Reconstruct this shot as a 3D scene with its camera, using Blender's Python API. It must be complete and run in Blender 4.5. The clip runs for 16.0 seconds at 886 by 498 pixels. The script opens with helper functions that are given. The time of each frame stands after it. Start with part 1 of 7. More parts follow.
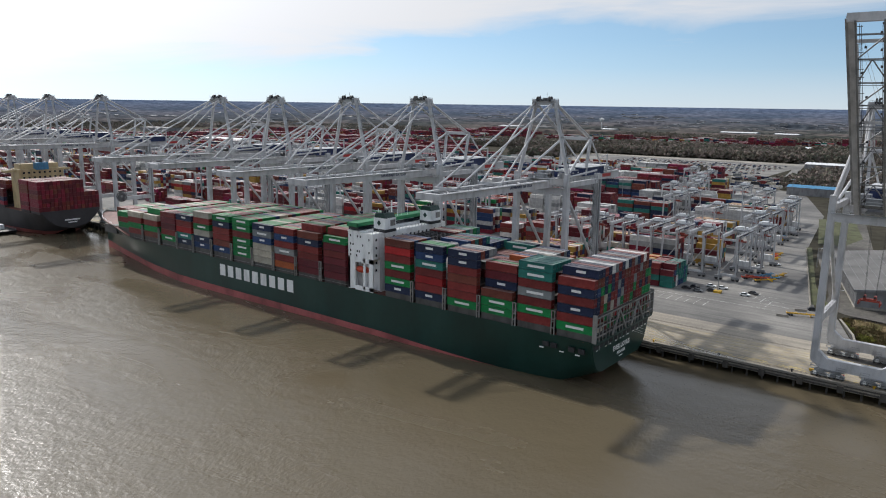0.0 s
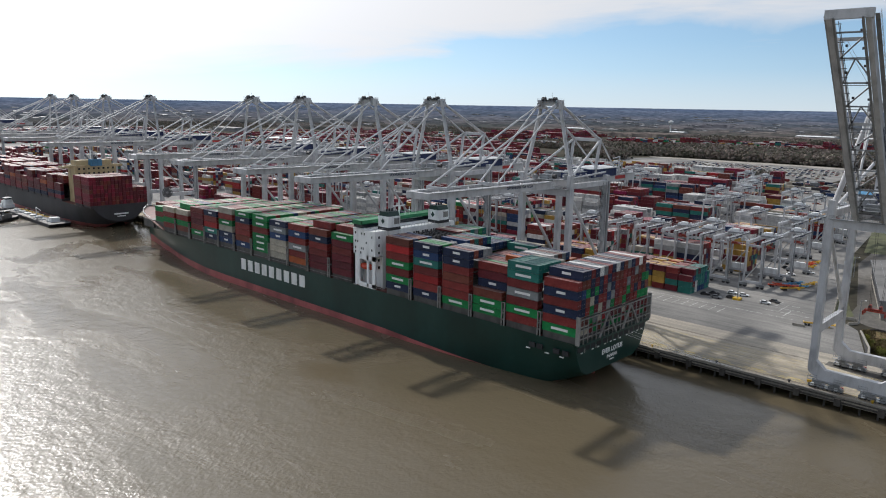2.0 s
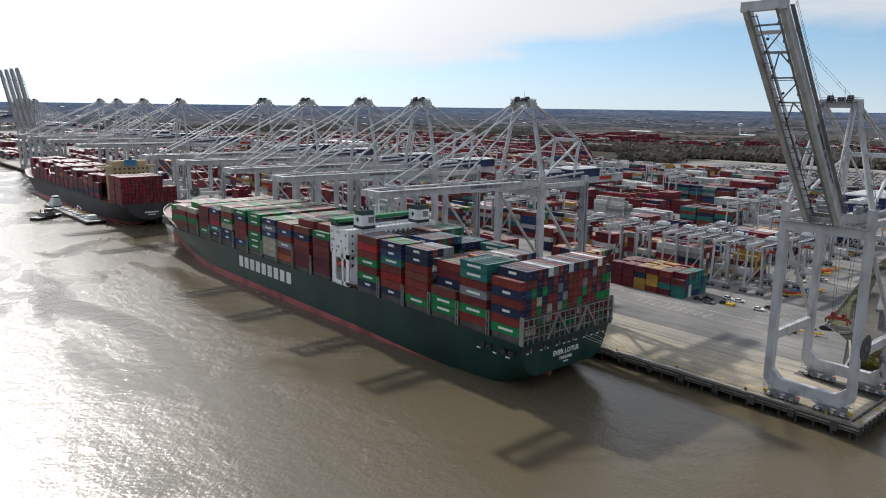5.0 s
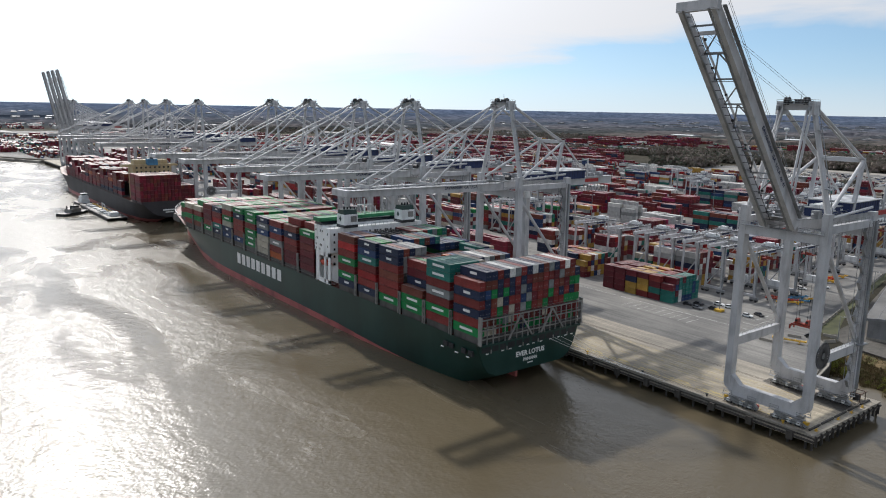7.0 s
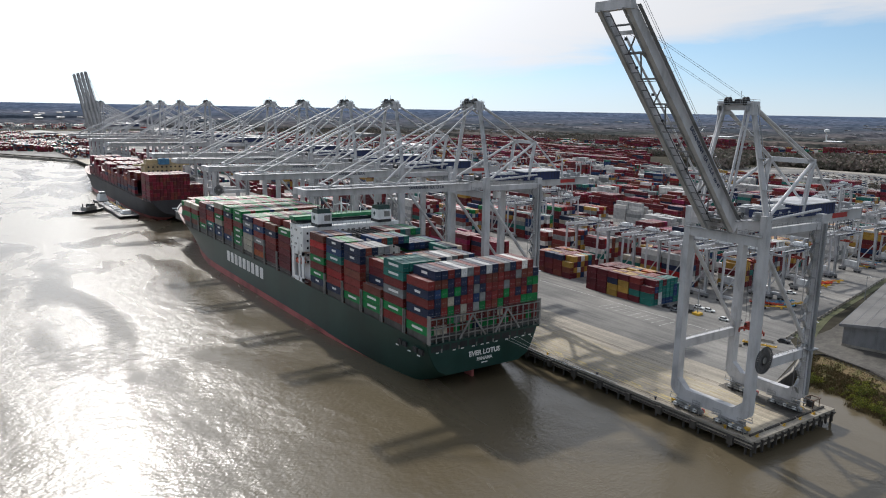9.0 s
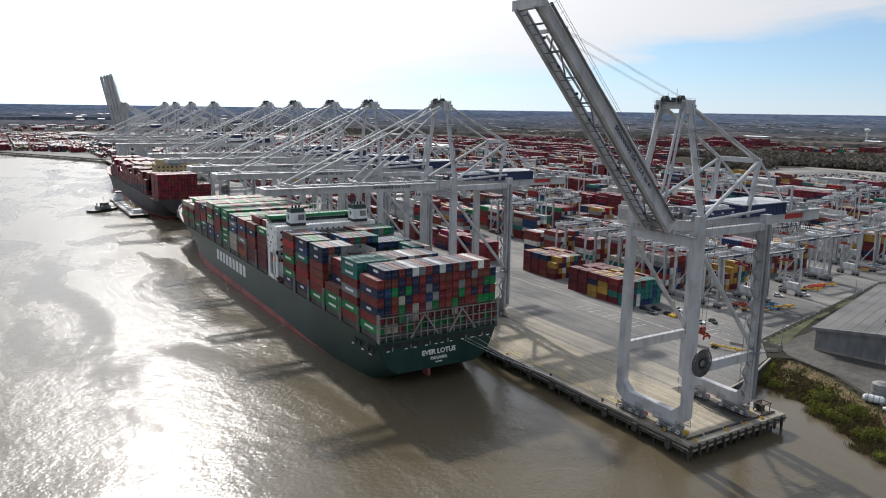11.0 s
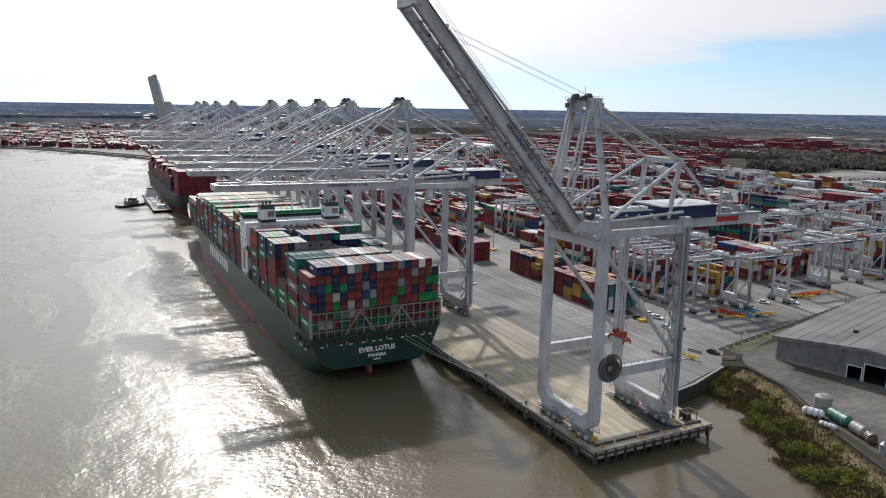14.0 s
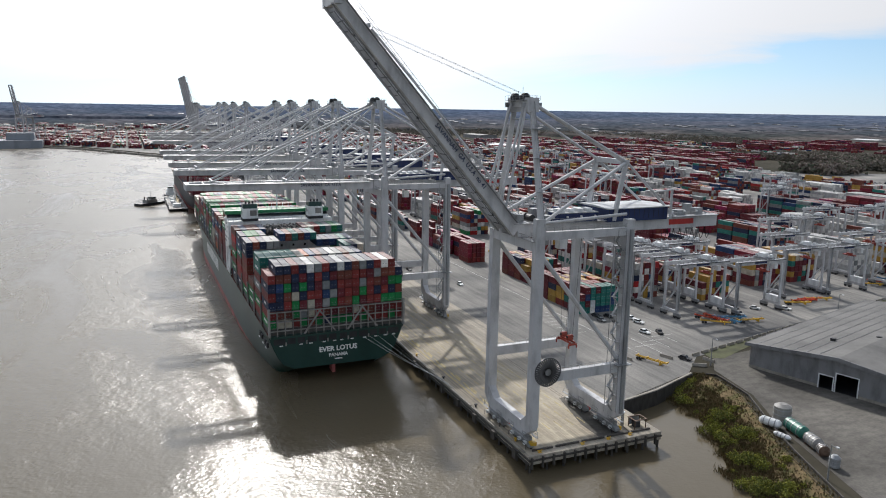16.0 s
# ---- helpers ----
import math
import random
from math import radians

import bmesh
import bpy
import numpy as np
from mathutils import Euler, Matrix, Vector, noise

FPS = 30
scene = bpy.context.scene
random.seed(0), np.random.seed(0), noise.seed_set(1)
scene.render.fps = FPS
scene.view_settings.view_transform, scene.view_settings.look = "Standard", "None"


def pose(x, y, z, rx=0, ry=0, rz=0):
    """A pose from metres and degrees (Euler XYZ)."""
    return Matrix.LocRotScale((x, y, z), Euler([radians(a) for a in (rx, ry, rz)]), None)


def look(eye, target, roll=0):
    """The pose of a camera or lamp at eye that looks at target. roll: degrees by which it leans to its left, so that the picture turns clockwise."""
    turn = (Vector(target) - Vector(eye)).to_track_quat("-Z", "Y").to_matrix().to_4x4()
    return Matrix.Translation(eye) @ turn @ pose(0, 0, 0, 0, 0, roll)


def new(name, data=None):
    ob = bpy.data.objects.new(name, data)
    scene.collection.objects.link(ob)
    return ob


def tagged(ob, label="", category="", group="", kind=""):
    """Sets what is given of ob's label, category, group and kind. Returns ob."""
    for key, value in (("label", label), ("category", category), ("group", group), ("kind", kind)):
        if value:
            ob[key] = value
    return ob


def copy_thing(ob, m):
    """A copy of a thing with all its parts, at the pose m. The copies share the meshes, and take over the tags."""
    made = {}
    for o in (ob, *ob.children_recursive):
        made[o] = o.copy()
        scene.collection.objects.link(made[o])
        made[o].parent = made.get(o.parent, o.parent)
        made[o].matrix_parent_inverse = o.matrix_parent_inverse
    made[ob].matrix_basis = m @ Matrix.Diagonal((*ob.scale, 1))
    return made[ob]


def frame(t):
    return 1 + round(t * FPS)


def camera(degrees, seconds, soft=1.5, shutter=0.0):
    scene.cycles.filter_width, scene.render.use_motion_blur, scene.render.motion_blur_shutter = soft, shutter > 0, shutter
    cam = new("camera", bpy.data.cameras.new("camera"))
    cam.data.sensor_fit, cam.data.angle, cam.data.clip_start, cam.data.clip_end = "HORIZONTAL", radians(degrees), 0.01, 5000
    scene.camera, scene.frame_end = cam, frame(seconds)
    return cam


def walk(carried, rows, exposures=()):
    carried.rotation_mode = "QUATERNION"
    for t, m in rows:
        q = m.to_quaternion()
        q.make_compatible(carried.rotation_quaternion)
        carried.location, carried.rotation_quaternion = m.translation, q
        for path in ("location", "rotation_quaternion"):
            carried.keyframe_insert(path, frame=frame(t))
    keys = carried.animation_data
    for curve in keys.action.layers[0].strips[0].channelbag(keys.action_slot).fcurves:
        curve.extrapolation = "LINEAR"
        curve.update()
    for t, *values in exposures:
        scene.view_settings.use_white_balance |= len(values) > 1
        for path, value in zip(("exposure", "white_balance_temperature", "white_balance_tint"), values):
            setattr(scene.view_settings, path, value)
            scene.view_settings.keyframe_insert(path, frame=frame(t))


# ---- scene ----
# ---- camera and its way ----
cam = camera(62.6, 16.0, soft=1.05)
PATH = [
    (0, (-2.03, -0.627, 90.546), (-3.231, 0.924, 90.157), 0.8),
    (0.5, (3.657, 2.867, 90.54), (2.412, 4.383, 90.151), 0.8),
    (1, (9.286, 6.464, 90.528), (8.008, 7.952, 90.14), 0.8),
    (1.5, (14.619, 10.381, 90.464), (13.308, 11.84, 90.076), 0.9),
    (2, (19.923, 14.714, 90.348), (18.578, 16.142, 89.961), 1.0),
    (2.5, (24.957, 19.281, 90.228), (23.584, 20.682, 89.842), 0.9),
    (3, (29.822, 23.93, 90.03), (28.423, 25.306, 89.645), 0.8),
    (3.5, (34.528, 28.697, 89.885), (33.106, 30.05, 89.502), 0.7),
    (4, (39.06, 33.244, 89.775), (37.619, 34.577, 89.392), 0.7),
    (6.5, (62.177, 55.838, 89.149), (60.636, 57.058, 88.774), 0.9),
    (7, (66.559, 60.807, 89.245), (65.001, 62.004, 88.87), 1.0),
    (7.5, (70.969, 66.075, 89.294), (69.394, 67.25, 88.92), 1.0),
    (8, (75.501, 71.433, 89.368), (73.909, 72.584, 88.995), 1.0),
    (8.5, (79.875, 76.887, 89.428), (78.268, 78.018, 89.055), 1.0),
    (9, (83.991, 82.306, 89.461), (82.371, 83.418, 89.087), 1.0),
    (11.3, (101.816, 108.298, 89.692), (100.132, 109.308, 89.317), 0.9),
    (11.5, (103.333, 110.581, 89.694), (101.642, 111.58, 89.318), 1.0),
    (12, (106.833, 116.522, 89.845), (105.127, 117.496, 89.468), 1.0),
    (12.5, (110.061, 122.65, 89.882), (108.342, 123.6, 89.504), 0.9),
    (13, (113.161, 128.534, 89.816), (111.429, 129.46, 89.439), 0.9),
    (13.5, (116.227, 134.4, 89.843), (114.483, 135.303, 89.467), 0.9),
    (14, (119.112, 140.482, 89.82), (117.356, 141.361, 89.443), 0.9),
    (14.5, (121.871, 146.572, 89.833), (120.102, 147.425, 89.457), 0.9),
    (15, (124.539, 152.668, 89.906), (122.757, 153.495, 89.53), 0.9),
    (15.5, (126.953, 158.776, 89.895), (125.16, 159.578, 89.519), 0.9),
    (16, (129.284, 164.999, 89.9), (127.48, 165.776, 89.524), 0.9),
]
walk(cam, [(t, look(eye, target, roll)) for t, eye, target, roll in PATH])

# ---- world, sun, exposure ----
SUN_WAY = Vector((-0.787, 0.130, 0.606))
world = bpy.data.worlds.new("sky")
scene.world = world
world.use_nodes = True
wn, wl = world.node_tree.nodes, world.node_tree.links
wn.clear()
w_out = wn.new("ShaderNodeOutputWorld")
w_sky = wn.new("ShaderNodeTexSky")
w_sky.sky_type, w_sky.sun_disc = "NISHITA", False
w_sky.sun_elevation, w_sky.sun_rotation = radians(37.3), radians(-80.6)
w_sky.air_density, w_sky.dust_density, w_sky.ozone_density = 1.0, 0.6, 1.1
w_bg = wn.new("ShaderNodeBackground")
w_bg.inputs["Strength"].default_value = 0.13
w_tint = wn.new("ShaderNodeMix")
w_tint.data_type, w_tint.blend_type = "RGBA", "MULTIPLY"
w_tint.inputs[0].default_value, w_tint.inputs[7].default_value = 1.0, (0.90, 0.99, 0.99, 1)
wl.new(w_sky.outputs[0], w_tint.inputs[6])
wl.new(w_tint.outputs[2], w_bg.inputs["Color"])
w_cloud = wn.new("ShaderNodeBackground")
w_cloud.inputs["Color"].default_value = (0.93, 0.95, 1.0, 1)
w_tc = wn.new("ShaderNodeTexCoord")
w_sep = wn.new("ShaderNodeSeparateXYZ")
wl.new(w_tc.outputs["Generated"], w_sep.inputs[0])
w_lift = wn.new("ShaderNodeVectorMath")
w_lift.operation = "ADD"
w_lift.inputs[1].default_value = (0, 0, 0.12)
wl.new(w_tc.outputs["Generated"], w_lift.inputs[0])
wl.new(w_lift.outputs[0], w_sky.inputs["Vector"])


def w_math(op, a, b=None, clamp=False):
    n = wn.new("ShaderNodeMath")
    n.operation, n.use_clamp = op, clamp
    for k, v in ((0, a), (1, b)):
        if v is None:
            continue
        if isinstance(v, (int, float)):
            n.inputs[k].default_value = v
        else:
            wl.new(v, n.inputs[k])
    return n.outputs[0]


def w_ramp(value, stops):
    n = wn.new("ShaderNodeValToRGB")
    n.color_ramp.elements[0].position, n.color_ramp.elements[0].color = stops[0][0], (stops[0][1],) * 3 + (1,)
    n.color_ramp.elements[1].position, n.color_ramp.elements[1].color = stops[-1][0], (stops[-1][1],) * 3 + (1,)
    for p, v in stops[1:-1]:
        n.color_ramp.elements.new(p).color = (v, v, v, 1)
    wl.new(value, n.inputs[0])
    return n.outputs[0]


# thin streaky high cloud: thick around the sun and overhead, open blue low down away from the sun
w_map = wn.new("ShaderNodeMapping")
w_map.inputs["Scale"].default_value = (1.7, 1.7, 15.0)
w_map.inputs["Location"].default_value = (0.4, 0.2, 0.6)
wl.new(w_tc.outputs["Generated"], w_map.inputs[0])
w_noise = wn.new("ShaderNodeTexNoise")
w_noise.inputs["Scale"].default_value, w_noise.inputs["Detail"].default_value = 1.15, 8
w_noise.inputs["Roughness"].default_value, w_noise.inputs["Distortion"].default_value = 0.56, 0.55
wl.new(w_map.outputs[0], w_noise.inputs[0])
w_dot = wn.new("ShaderNodeVectorMath")
w_dot.operation = "DOT_PRODUCT"
w_dot.inputs[1].default_value = SUN_WAY
wl.new(w_tc.outputs["Generated"], w_dot.inputs[0])
w_near = w_math("MAXIMUM", w_math("MULTIPLY", w_math("SUBTRACT", w_dot.outputs["Value"], 0.675), 4.5), -0.50)
w_high = w_math("MULTIPLY", w_math("SUBTRACT", w_math("MINIMUM", w_sep.outputs[2], 0.16), 0.088), 12.0)
w_sum = w_math("ADD", w_math("ADD", w_near, w_high), w_math("MULTIPLY", w_math("SUBTRACT", w_noise.outputs[0], 0.5), 2.6))
w_cover = w_ramp(w_math("ADD", w_sum, 0.5, clamp=True), [(0.15, 0.0), (0.40, 0.55), (0.62, 0.9), (0.85, 1.0)])
w_thin = w_ramp(w_sep.outputs[2], [(0.16, 1.0), (0.55, 0.42)])
w_haze = w_ramp(w_sep.outputs[2], [(0.0, 0.62), (0.022, 0.42), (0.05, 0.12), (0.085, 0.0)])
w_fac = w_math("MAXIMUM", w_math("MULTIPLY", w_cover, w_thin), w_haze)
w_glow = w_math("POWER", w_math("MAXIMUM", w_dot.outputs["Value"], 0.0), 7.0)
w_ring = w_math("MULTIPLY", w_math("POWER", w_math("MAXIMUM", w_dot.outputs["Value"], 0.0), 24.0), 4.0)
wl.new(w_math("ADD", w_math("ADD", w_math("MULTIPLY", w_glow, 1.5), 0.78), w_ring), w_cloud.inputs["Strength"])
w_mix = wn.new("ShaderNodeMixShader")
wl.new(w_fac, w_mix.inputs[0])
wl.new(w_bg.outputs[0], w_mix.inputs[1])
wl.new(w_cloud.outputs[0], w_mix.inputs[2])
wl.new(w_mix.outputs[0], w_out.inputs[0])

sun = new("sun", bpy.data.lights.new("sun", "SUN"))
sun.data.energy, sun.data.angle, sun.data.color = 3.7, radians(1.6), (1.0, 0.965, 0.92)
sun.matrix_world = look(SUN_WAY * 3000, (0, 0, 0))


# ---- materials ----
def graph(name):
    m = bpy.data.materials.new(name)
    m.use_nodes = True
    nodes, links = m.node_tree.nodes, m.node_tree.links
    return m, nodes, links, nodes["Principled BSDF"]


def noise_of(nodes, links, scale, detail=4, coords="Object", stretch=None, rough=0.55):
    tc = nodes.new("ShaderNodeTexCoord")
    n = nodes.new("ShaderNodeTexNoise")
    n.inputs["Scale"].default_value, n.inputs["Detail"].default_value, n.inputs["Roughness"].default_value = scale, detail, rough
    src = tc.outputs[coords]
    if stretch:
        mp = nodes.new("ShaderNodeMapping")
        mp.inputs["Scale"].default_value = stretch
        links.new(src, mp.inputs[0])
        src = mp.outputs[0]
    links.new(src, n.inputs["Vector"])
    return n.outputs["Fac"]


def ramp_of(nodes, links, value, stops, constant=False):
    r = nodes.new("ShaderNodeValToRGB")
    if constant:
        r.color_ramp.interpolation = "CONSTANT"
    r.color_ramp.elements[0].position, r.color_ramp.elements[0].color = stops[0][0], (*stops[0][1], 1)
    r.color_ramp.elements[1].position, r.color_ramp.elements[1].color = stops[-1][0], (*stops[-1][1], 1)
    for p, c in stops[1:-1]:
        r.color_ramp.elements.new(p).color = (*c, 1)
    links.new(value, r.inputs[0])
    return r.outputs[0]


def blend_of(nodes, links, fac, a, b, kind="MIX"):
    m = nodes.new("ShaderNodeMix")
    m.data_type, m.blend_type = "RGBA", kind
    for sock, v in ((m.inputs[0], fac), (m.inputs[6], a), (m.inputs[7], b)):
        if isinstance(v, (int, float)):
            sock.default_value = v
        elif isinstance(v, tuple):
            sock.default_value = (*v, 1)
        else:
            links.new(v, sock)
    return m.outputs[2]


def bump_of(nodes, links, bsdf, height, strength, distance):
    b = nodes.new("ShaderNodeBump")
    b.inputs["Strength"].default_value, b.inputs["Distance"].default_value = strength, distance
    links.new(height, b.inputs["Height"])
    links.new(b.outputs[0], bsdf.inputs["Normal"])


def paint(name, color, rough=0.5, metal=0.0, wear=0.25, scale=0.35, streak=True):
    """Paint or metal with broad fading and small dirt, both at real size."""
    m, n, l, b = graph(name)
    big = noise_of(n, l, scale, 5, stretch=(1, 1, 0.35) if streak else None)
    small = noise_of(n, l, scale * 9, 3)
    dark = tuple(c * (1 - wear) * 0.9 for c in color)
    pale = tuple(min(1, c * (1 + 0.35 * wear) + 0.03 * wear) for c in color)
    col = ramp_of(n, l, big, [(0.32, dark), (0.52, color), (0.75, pale)])
    col = blend_of(n, l, wear * 0.6, col, ramp_of(n, l, small, [(0.35, (0.45, 0.42, 0.38)), (0.6, (1, 1, 1))]), "MULTIPLY")
    l.new(col, b.inputs["Base Color"])
    b.inputs["Roughness"].default_value, b.inputs["Metallic"].default_value = rough, metal
    bump_of(n, l, b, small, 0.15, 0.02)
    return m


def box_paint(name, color):
    """Painted corrugated steel of a container: ribs along the walls, patchy tone, paler upward faces, each box a little
    different.
    """
    m, n, l, b = graph(name)
    info = n.new("ShaderNodeObjectInfo")
    big = noise_of(n, l, 0.5, 4)
    col = ramp_of(n, l, big, [(0.3, tuple(c * 0.72 for c in color)), (0.55, color), (0.8, tuple(min(1, c * 1.2 + 0.015) for c in color))])
    tone = ramp_of(n, l, info.outputs["Random"], [(0.0, (0.72, 0.74, 0.76)), (1.0, (1.18, 1.14, 1.1))])
    col = paler_tops(n, l, blend_of(n, l, 1.0, col, tone, "MULTIPLY"))
    l.new(col, b.inputs["Base Color"])
    b.inputs["Roughness"].default_value = 0.55
    b.inputs["Specular IOR Level"].default_value = 0.30
    ribs(n, l, b)
    return m


def paler_tops(n, l, col):
    """Blends faces that point up patchily towards a pale warm grey."""
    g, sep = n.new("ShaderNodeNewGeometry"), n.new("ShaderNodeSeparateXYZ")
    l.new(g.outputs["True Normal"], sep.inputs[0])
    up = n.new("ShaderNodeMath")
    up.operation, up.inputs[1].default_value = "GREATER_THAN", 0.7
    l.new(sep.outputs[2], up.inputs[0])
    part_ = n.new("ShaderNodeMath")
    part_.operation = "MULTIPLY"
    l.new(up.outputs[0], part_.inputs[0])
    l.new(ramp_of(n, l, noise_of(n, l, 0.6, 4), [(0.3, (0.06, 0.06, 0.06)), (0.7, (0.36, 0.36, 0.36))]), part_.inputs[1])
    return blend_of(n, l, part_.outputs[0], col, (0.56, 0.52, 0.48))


def ribs(n, l, b):
    tc = n.new("ShaderNodeTexCoord")
    outs = []
    for axis in ("X", "Y"):
        w = n.new("ShaderNodeTexWave")
        w.bands_direction = axis
        w.inputs["Scale"].default_value = 1.1
        l.new(tc.outputs["Object"], w.inputs["Vector"])
        outs.append(w.outputs["Fac"])
    a = n.new("ShaderNodeMath")
    a.operation = "ADD"
    l.new(outs[0], a.inputs[0])
    l.new(outs[1], a.inputs[1])
    bump_of(n, l, b, a.outputs[0], 0.5, 0.05)


RED, BROWN, WINE, BRIGHT = (0.19, 0.026, 0.024), (0.16, 0.042, 0.028), (0.115, 0.014, 0.022), (0.36, 0.018, 0.02)
NAVY, BLUE, GREEN, TEAL = (0.012, 0.022, 0.06), (0.016, 0.045, 0.13), (0.006, 0.19, 0.052), (0.02, 0.16, 0.135)
GREY, CREAM, WHITE, ORANGE, YELLOW, MAGENTA = (0.22, 0.235, 0.24), (0.46, 0.42, 0.34), (0.68, 0.68, 0.66), (0.42, 0.10, 0.03), (0.42, 0.25, 0.05), (0.26, 0.012, 0.07)
CRIMSON, PALE = (0.21, 0.016, 0.036), (0.42, 0.43, 0.43)
PALETTE = dict(red=RED, brown=BROWN, wine=WINE, bright=BRIGHT, navy=NAVY, blue=BLUE, green=GREEN, teal=TEAL, grey=GREY,
               cream=CREAM, white=WHITE, orange=ORANGE, yellow=YELLOW)
BOX = {k: box_paint("container_" + k, v) for k, v in PALETTE.items()}


def mixed_boxes(name, colours):
    """One joined stack of many containers: every box takes a colour of its own."""
    m, n, l, b = graph(name)
    g = n.new("ShaderNodeNewGeometry")
    step = 1.0 / len(colours)
    col = ramp_of(n, l, g.outputs["Random Per Island"], [(i * step, c) for i, c in enumerate(colours)], constant=True)
    dirt = ramp_of(n, l, noise_of(n, l, 0.4, 4), [(0.3, (0.66, 0.64, 0.62)), (0.7, (1.12, 1.1, 1.08))])
    l.new(paler_tops(n, l, blend_of(n, l, 1.0, col, dirt, "MULTIPLY")), b.inputs["Base Color"])
    b.inputs["Roughness"].default_value = 0.55
    b.inputs["Specular IOR Level"].default_value = 0.30
    ribs(n, l, b)
    return m


STACK_PORT = mixed_boxes("stacked_containers", [RED, WINE, WINE, GREY, NAVY, BRIGHT, BROWN, TEAL, WINE, GREY, BLUE, CRIMSON, BROWN, CREAM, WINE, CRIMSON, RED, GREEN, WHITE, WHITE, PALE, WINE, NAVY, PALE, YELLOW, RED, WHITE])
STACK_SHIP = mixed_boxes("deck_containers", [GREEN, BROWN, GREEN, GREEN, NAVY, RED, BROWN, GREEN, CREAM, RED, GREEN, ORANGE, GREEN, BLUE, RED, GREEN])
STACK_SHIP2 = mixed_boxes("wine_red_deck_containers", [WINE, CRIMSON, WINE, BROWN, WINE, CRIMSON, WINE, NAVY, WINE, WINE, RED, WINE, CRIMSON, RED, GREY, WINE, ORANGE, WINE, CRIMSON, WINE])
STACK_WINE = mixed_boxes("wine_red_stern_containers", [WINE, CRIMSON, WINE, WINE, CRIMSON, RED, WINE, WINE, CRIMSON, BROWN])
STACK_RED = mixed_boxes("red_stacked_containers", [CRIMSON, BROWN, WINE, WINE, CRIMSON, NAVY, RED, CRIMSON, MAGENTA, WINE, WINE, RED])
STACK_WARM = mixed_boxes("yellow_and_red_stacked_containers", [YELLOW, YELLOW, WINE, YELLOW, RED, WINE, YELLOW, CREAM, BROWN, BLUE, YELLOW, RED, WINE, TEAL])
STACK_DARK = mixed_boxes("dark_stacked_containers", [NAVY, WINE, BROWN, NAVY, GREY, TEAL, WINE, BLUE, RED, BROWN])
STACK_PALE = mixed_boxes("pale_stacked_containers", [WHITE, PALE, PALE, GREY, WHITE, WHITE, PALE])

M_REEL = paint("dull_reel_steel", (0.11, 0.11, 0.115), 0.5, 0.3, wear=0.3)
M_CRANE = paint("crane_grey_paint", (0.50, 0.50, 0.51), 0.45, wear=0.22)
M_STEEL = paint("galvanised_steel", (0.30, 0.31, 0.32), 0.45, 0.4, wear=0.3)
M_DARK = paint("dark_rubber_and_steel", (0.025, 0.025, 0.028), 0.6, wear=0.3)
M_NAVY = paint("navy_house_paint", (0.010, 0.024, 0.095), 0.6, wear=0.2)
M_ROOFWHITE = paint("white_roof_paint", (0.72, 0.73, 0.73), 0.5, wear=0.25)
M_HOUSEROOF = paint("pale_grey_roof_paint", (0.48, 0.49, 0.50), 0.6, wear=0.3)
M_WHITE = paint("white_ship_paint", (0.87, 0.88, 0.87), 0.4, wear=0.15)
M_HULL = paint("dark_green_hull_paint", (0.006, 0.038, 0.030), 0.36, wear=0.3, scale=0.06)
M_HULL.node_tree.nodes["Principled BSDF"].inputs["Specular IOR Level"].default_value = 0.5
M_BOOT = paint("red_antifouling_paint", (0.40, 0.105, 0.10), 0.5, wear=0.4, scale=0.08)
M_HULL2 = paint("dark_grey_hull_paint", (0.040, 0.036, 0.039), 0.6, wear=0.4, scale=0.06)
M_SHIPGREEN = paint("bright_green_deck_paint", (0.015, 0.20, 0.075), 0.5, wear=0.25)
M_LAWN = paint("mown_grass", (0.075, 0.08, 0.030), 0.9, wear=0.4, scale=0.15, streak=False)
M_GREYSHIP = paint("pale_grey_hull_paint", (0.24, 0.26, 0.29), 0.5, wear=0.2, scale=0.05)
M_DECK = paint("deck_red_oxide", (0.16, 0.05, 0.035), 0.6, wear=0.4)
M_LASH = paint("lashing_bridge_grey", (0.26, 0.25, 0.235), 0.55, 0.0, wear=0.4)
M_COAM = paint("coaming_paint", (0.085, 0.08, 0.075), 0.6, wear=0.4)
M_SAND = paint("pale_sand", (0.30, 0.275, 0.24), 0.95, wear=0.3, scale=0.02, streak=False)
M_BEIGE = paint("beige_ship_paint", (0.52, 0.40, 0.22), 0.5, wear=0.25)
M_ORANGE = paint("orange_paint", (0.55, 0.06, 0.02), 0.45, wear=0.25)
M_SPREAD = paint("worn_spreader_paint", (0.33, 0.045, 0.025), 0.5, wear=0.4)
M_YELLOW = paint("yellow_paint", (0.60, 0.36, 0.03), 0.45, wear=0.3)
M_REDPAINT = paint("red_paint", (0.48, 0.03, 0.025), 0.45, wear=0.2)
M_LETTER = paint("white_lettering_paint", (0.80, 0.80, 0.78), 0.5, wear=0.12)
M_INK = paint("navy_lettering_paint", (0.02, 0.03, 0.08), 0.5, wear=0.1)
M_BLUEROOF = paint("blue_roof_sheet", (0.06, 0.22, 0.38), 0.5, wear=0.3)
M_TIMBER = paint("weathered_fender_timber", (0.060, 0.053, 0.046), 0.8, wear=0.5, scale=0.8)
M_TARRED = paint("tarred_sheet_piling", (0.035, 0.032, 0.030), 0.7, wear=0.5, scale=0.8)
M_CONC = paint("quay_concrete", (0.30, 0.275, 0.235), 0.85, wear=0.4, scale=0.2)
M_LINE = paint("yellow_road_paint", (0.42, 0.33, 0.12), 0.7, wear=0.5)
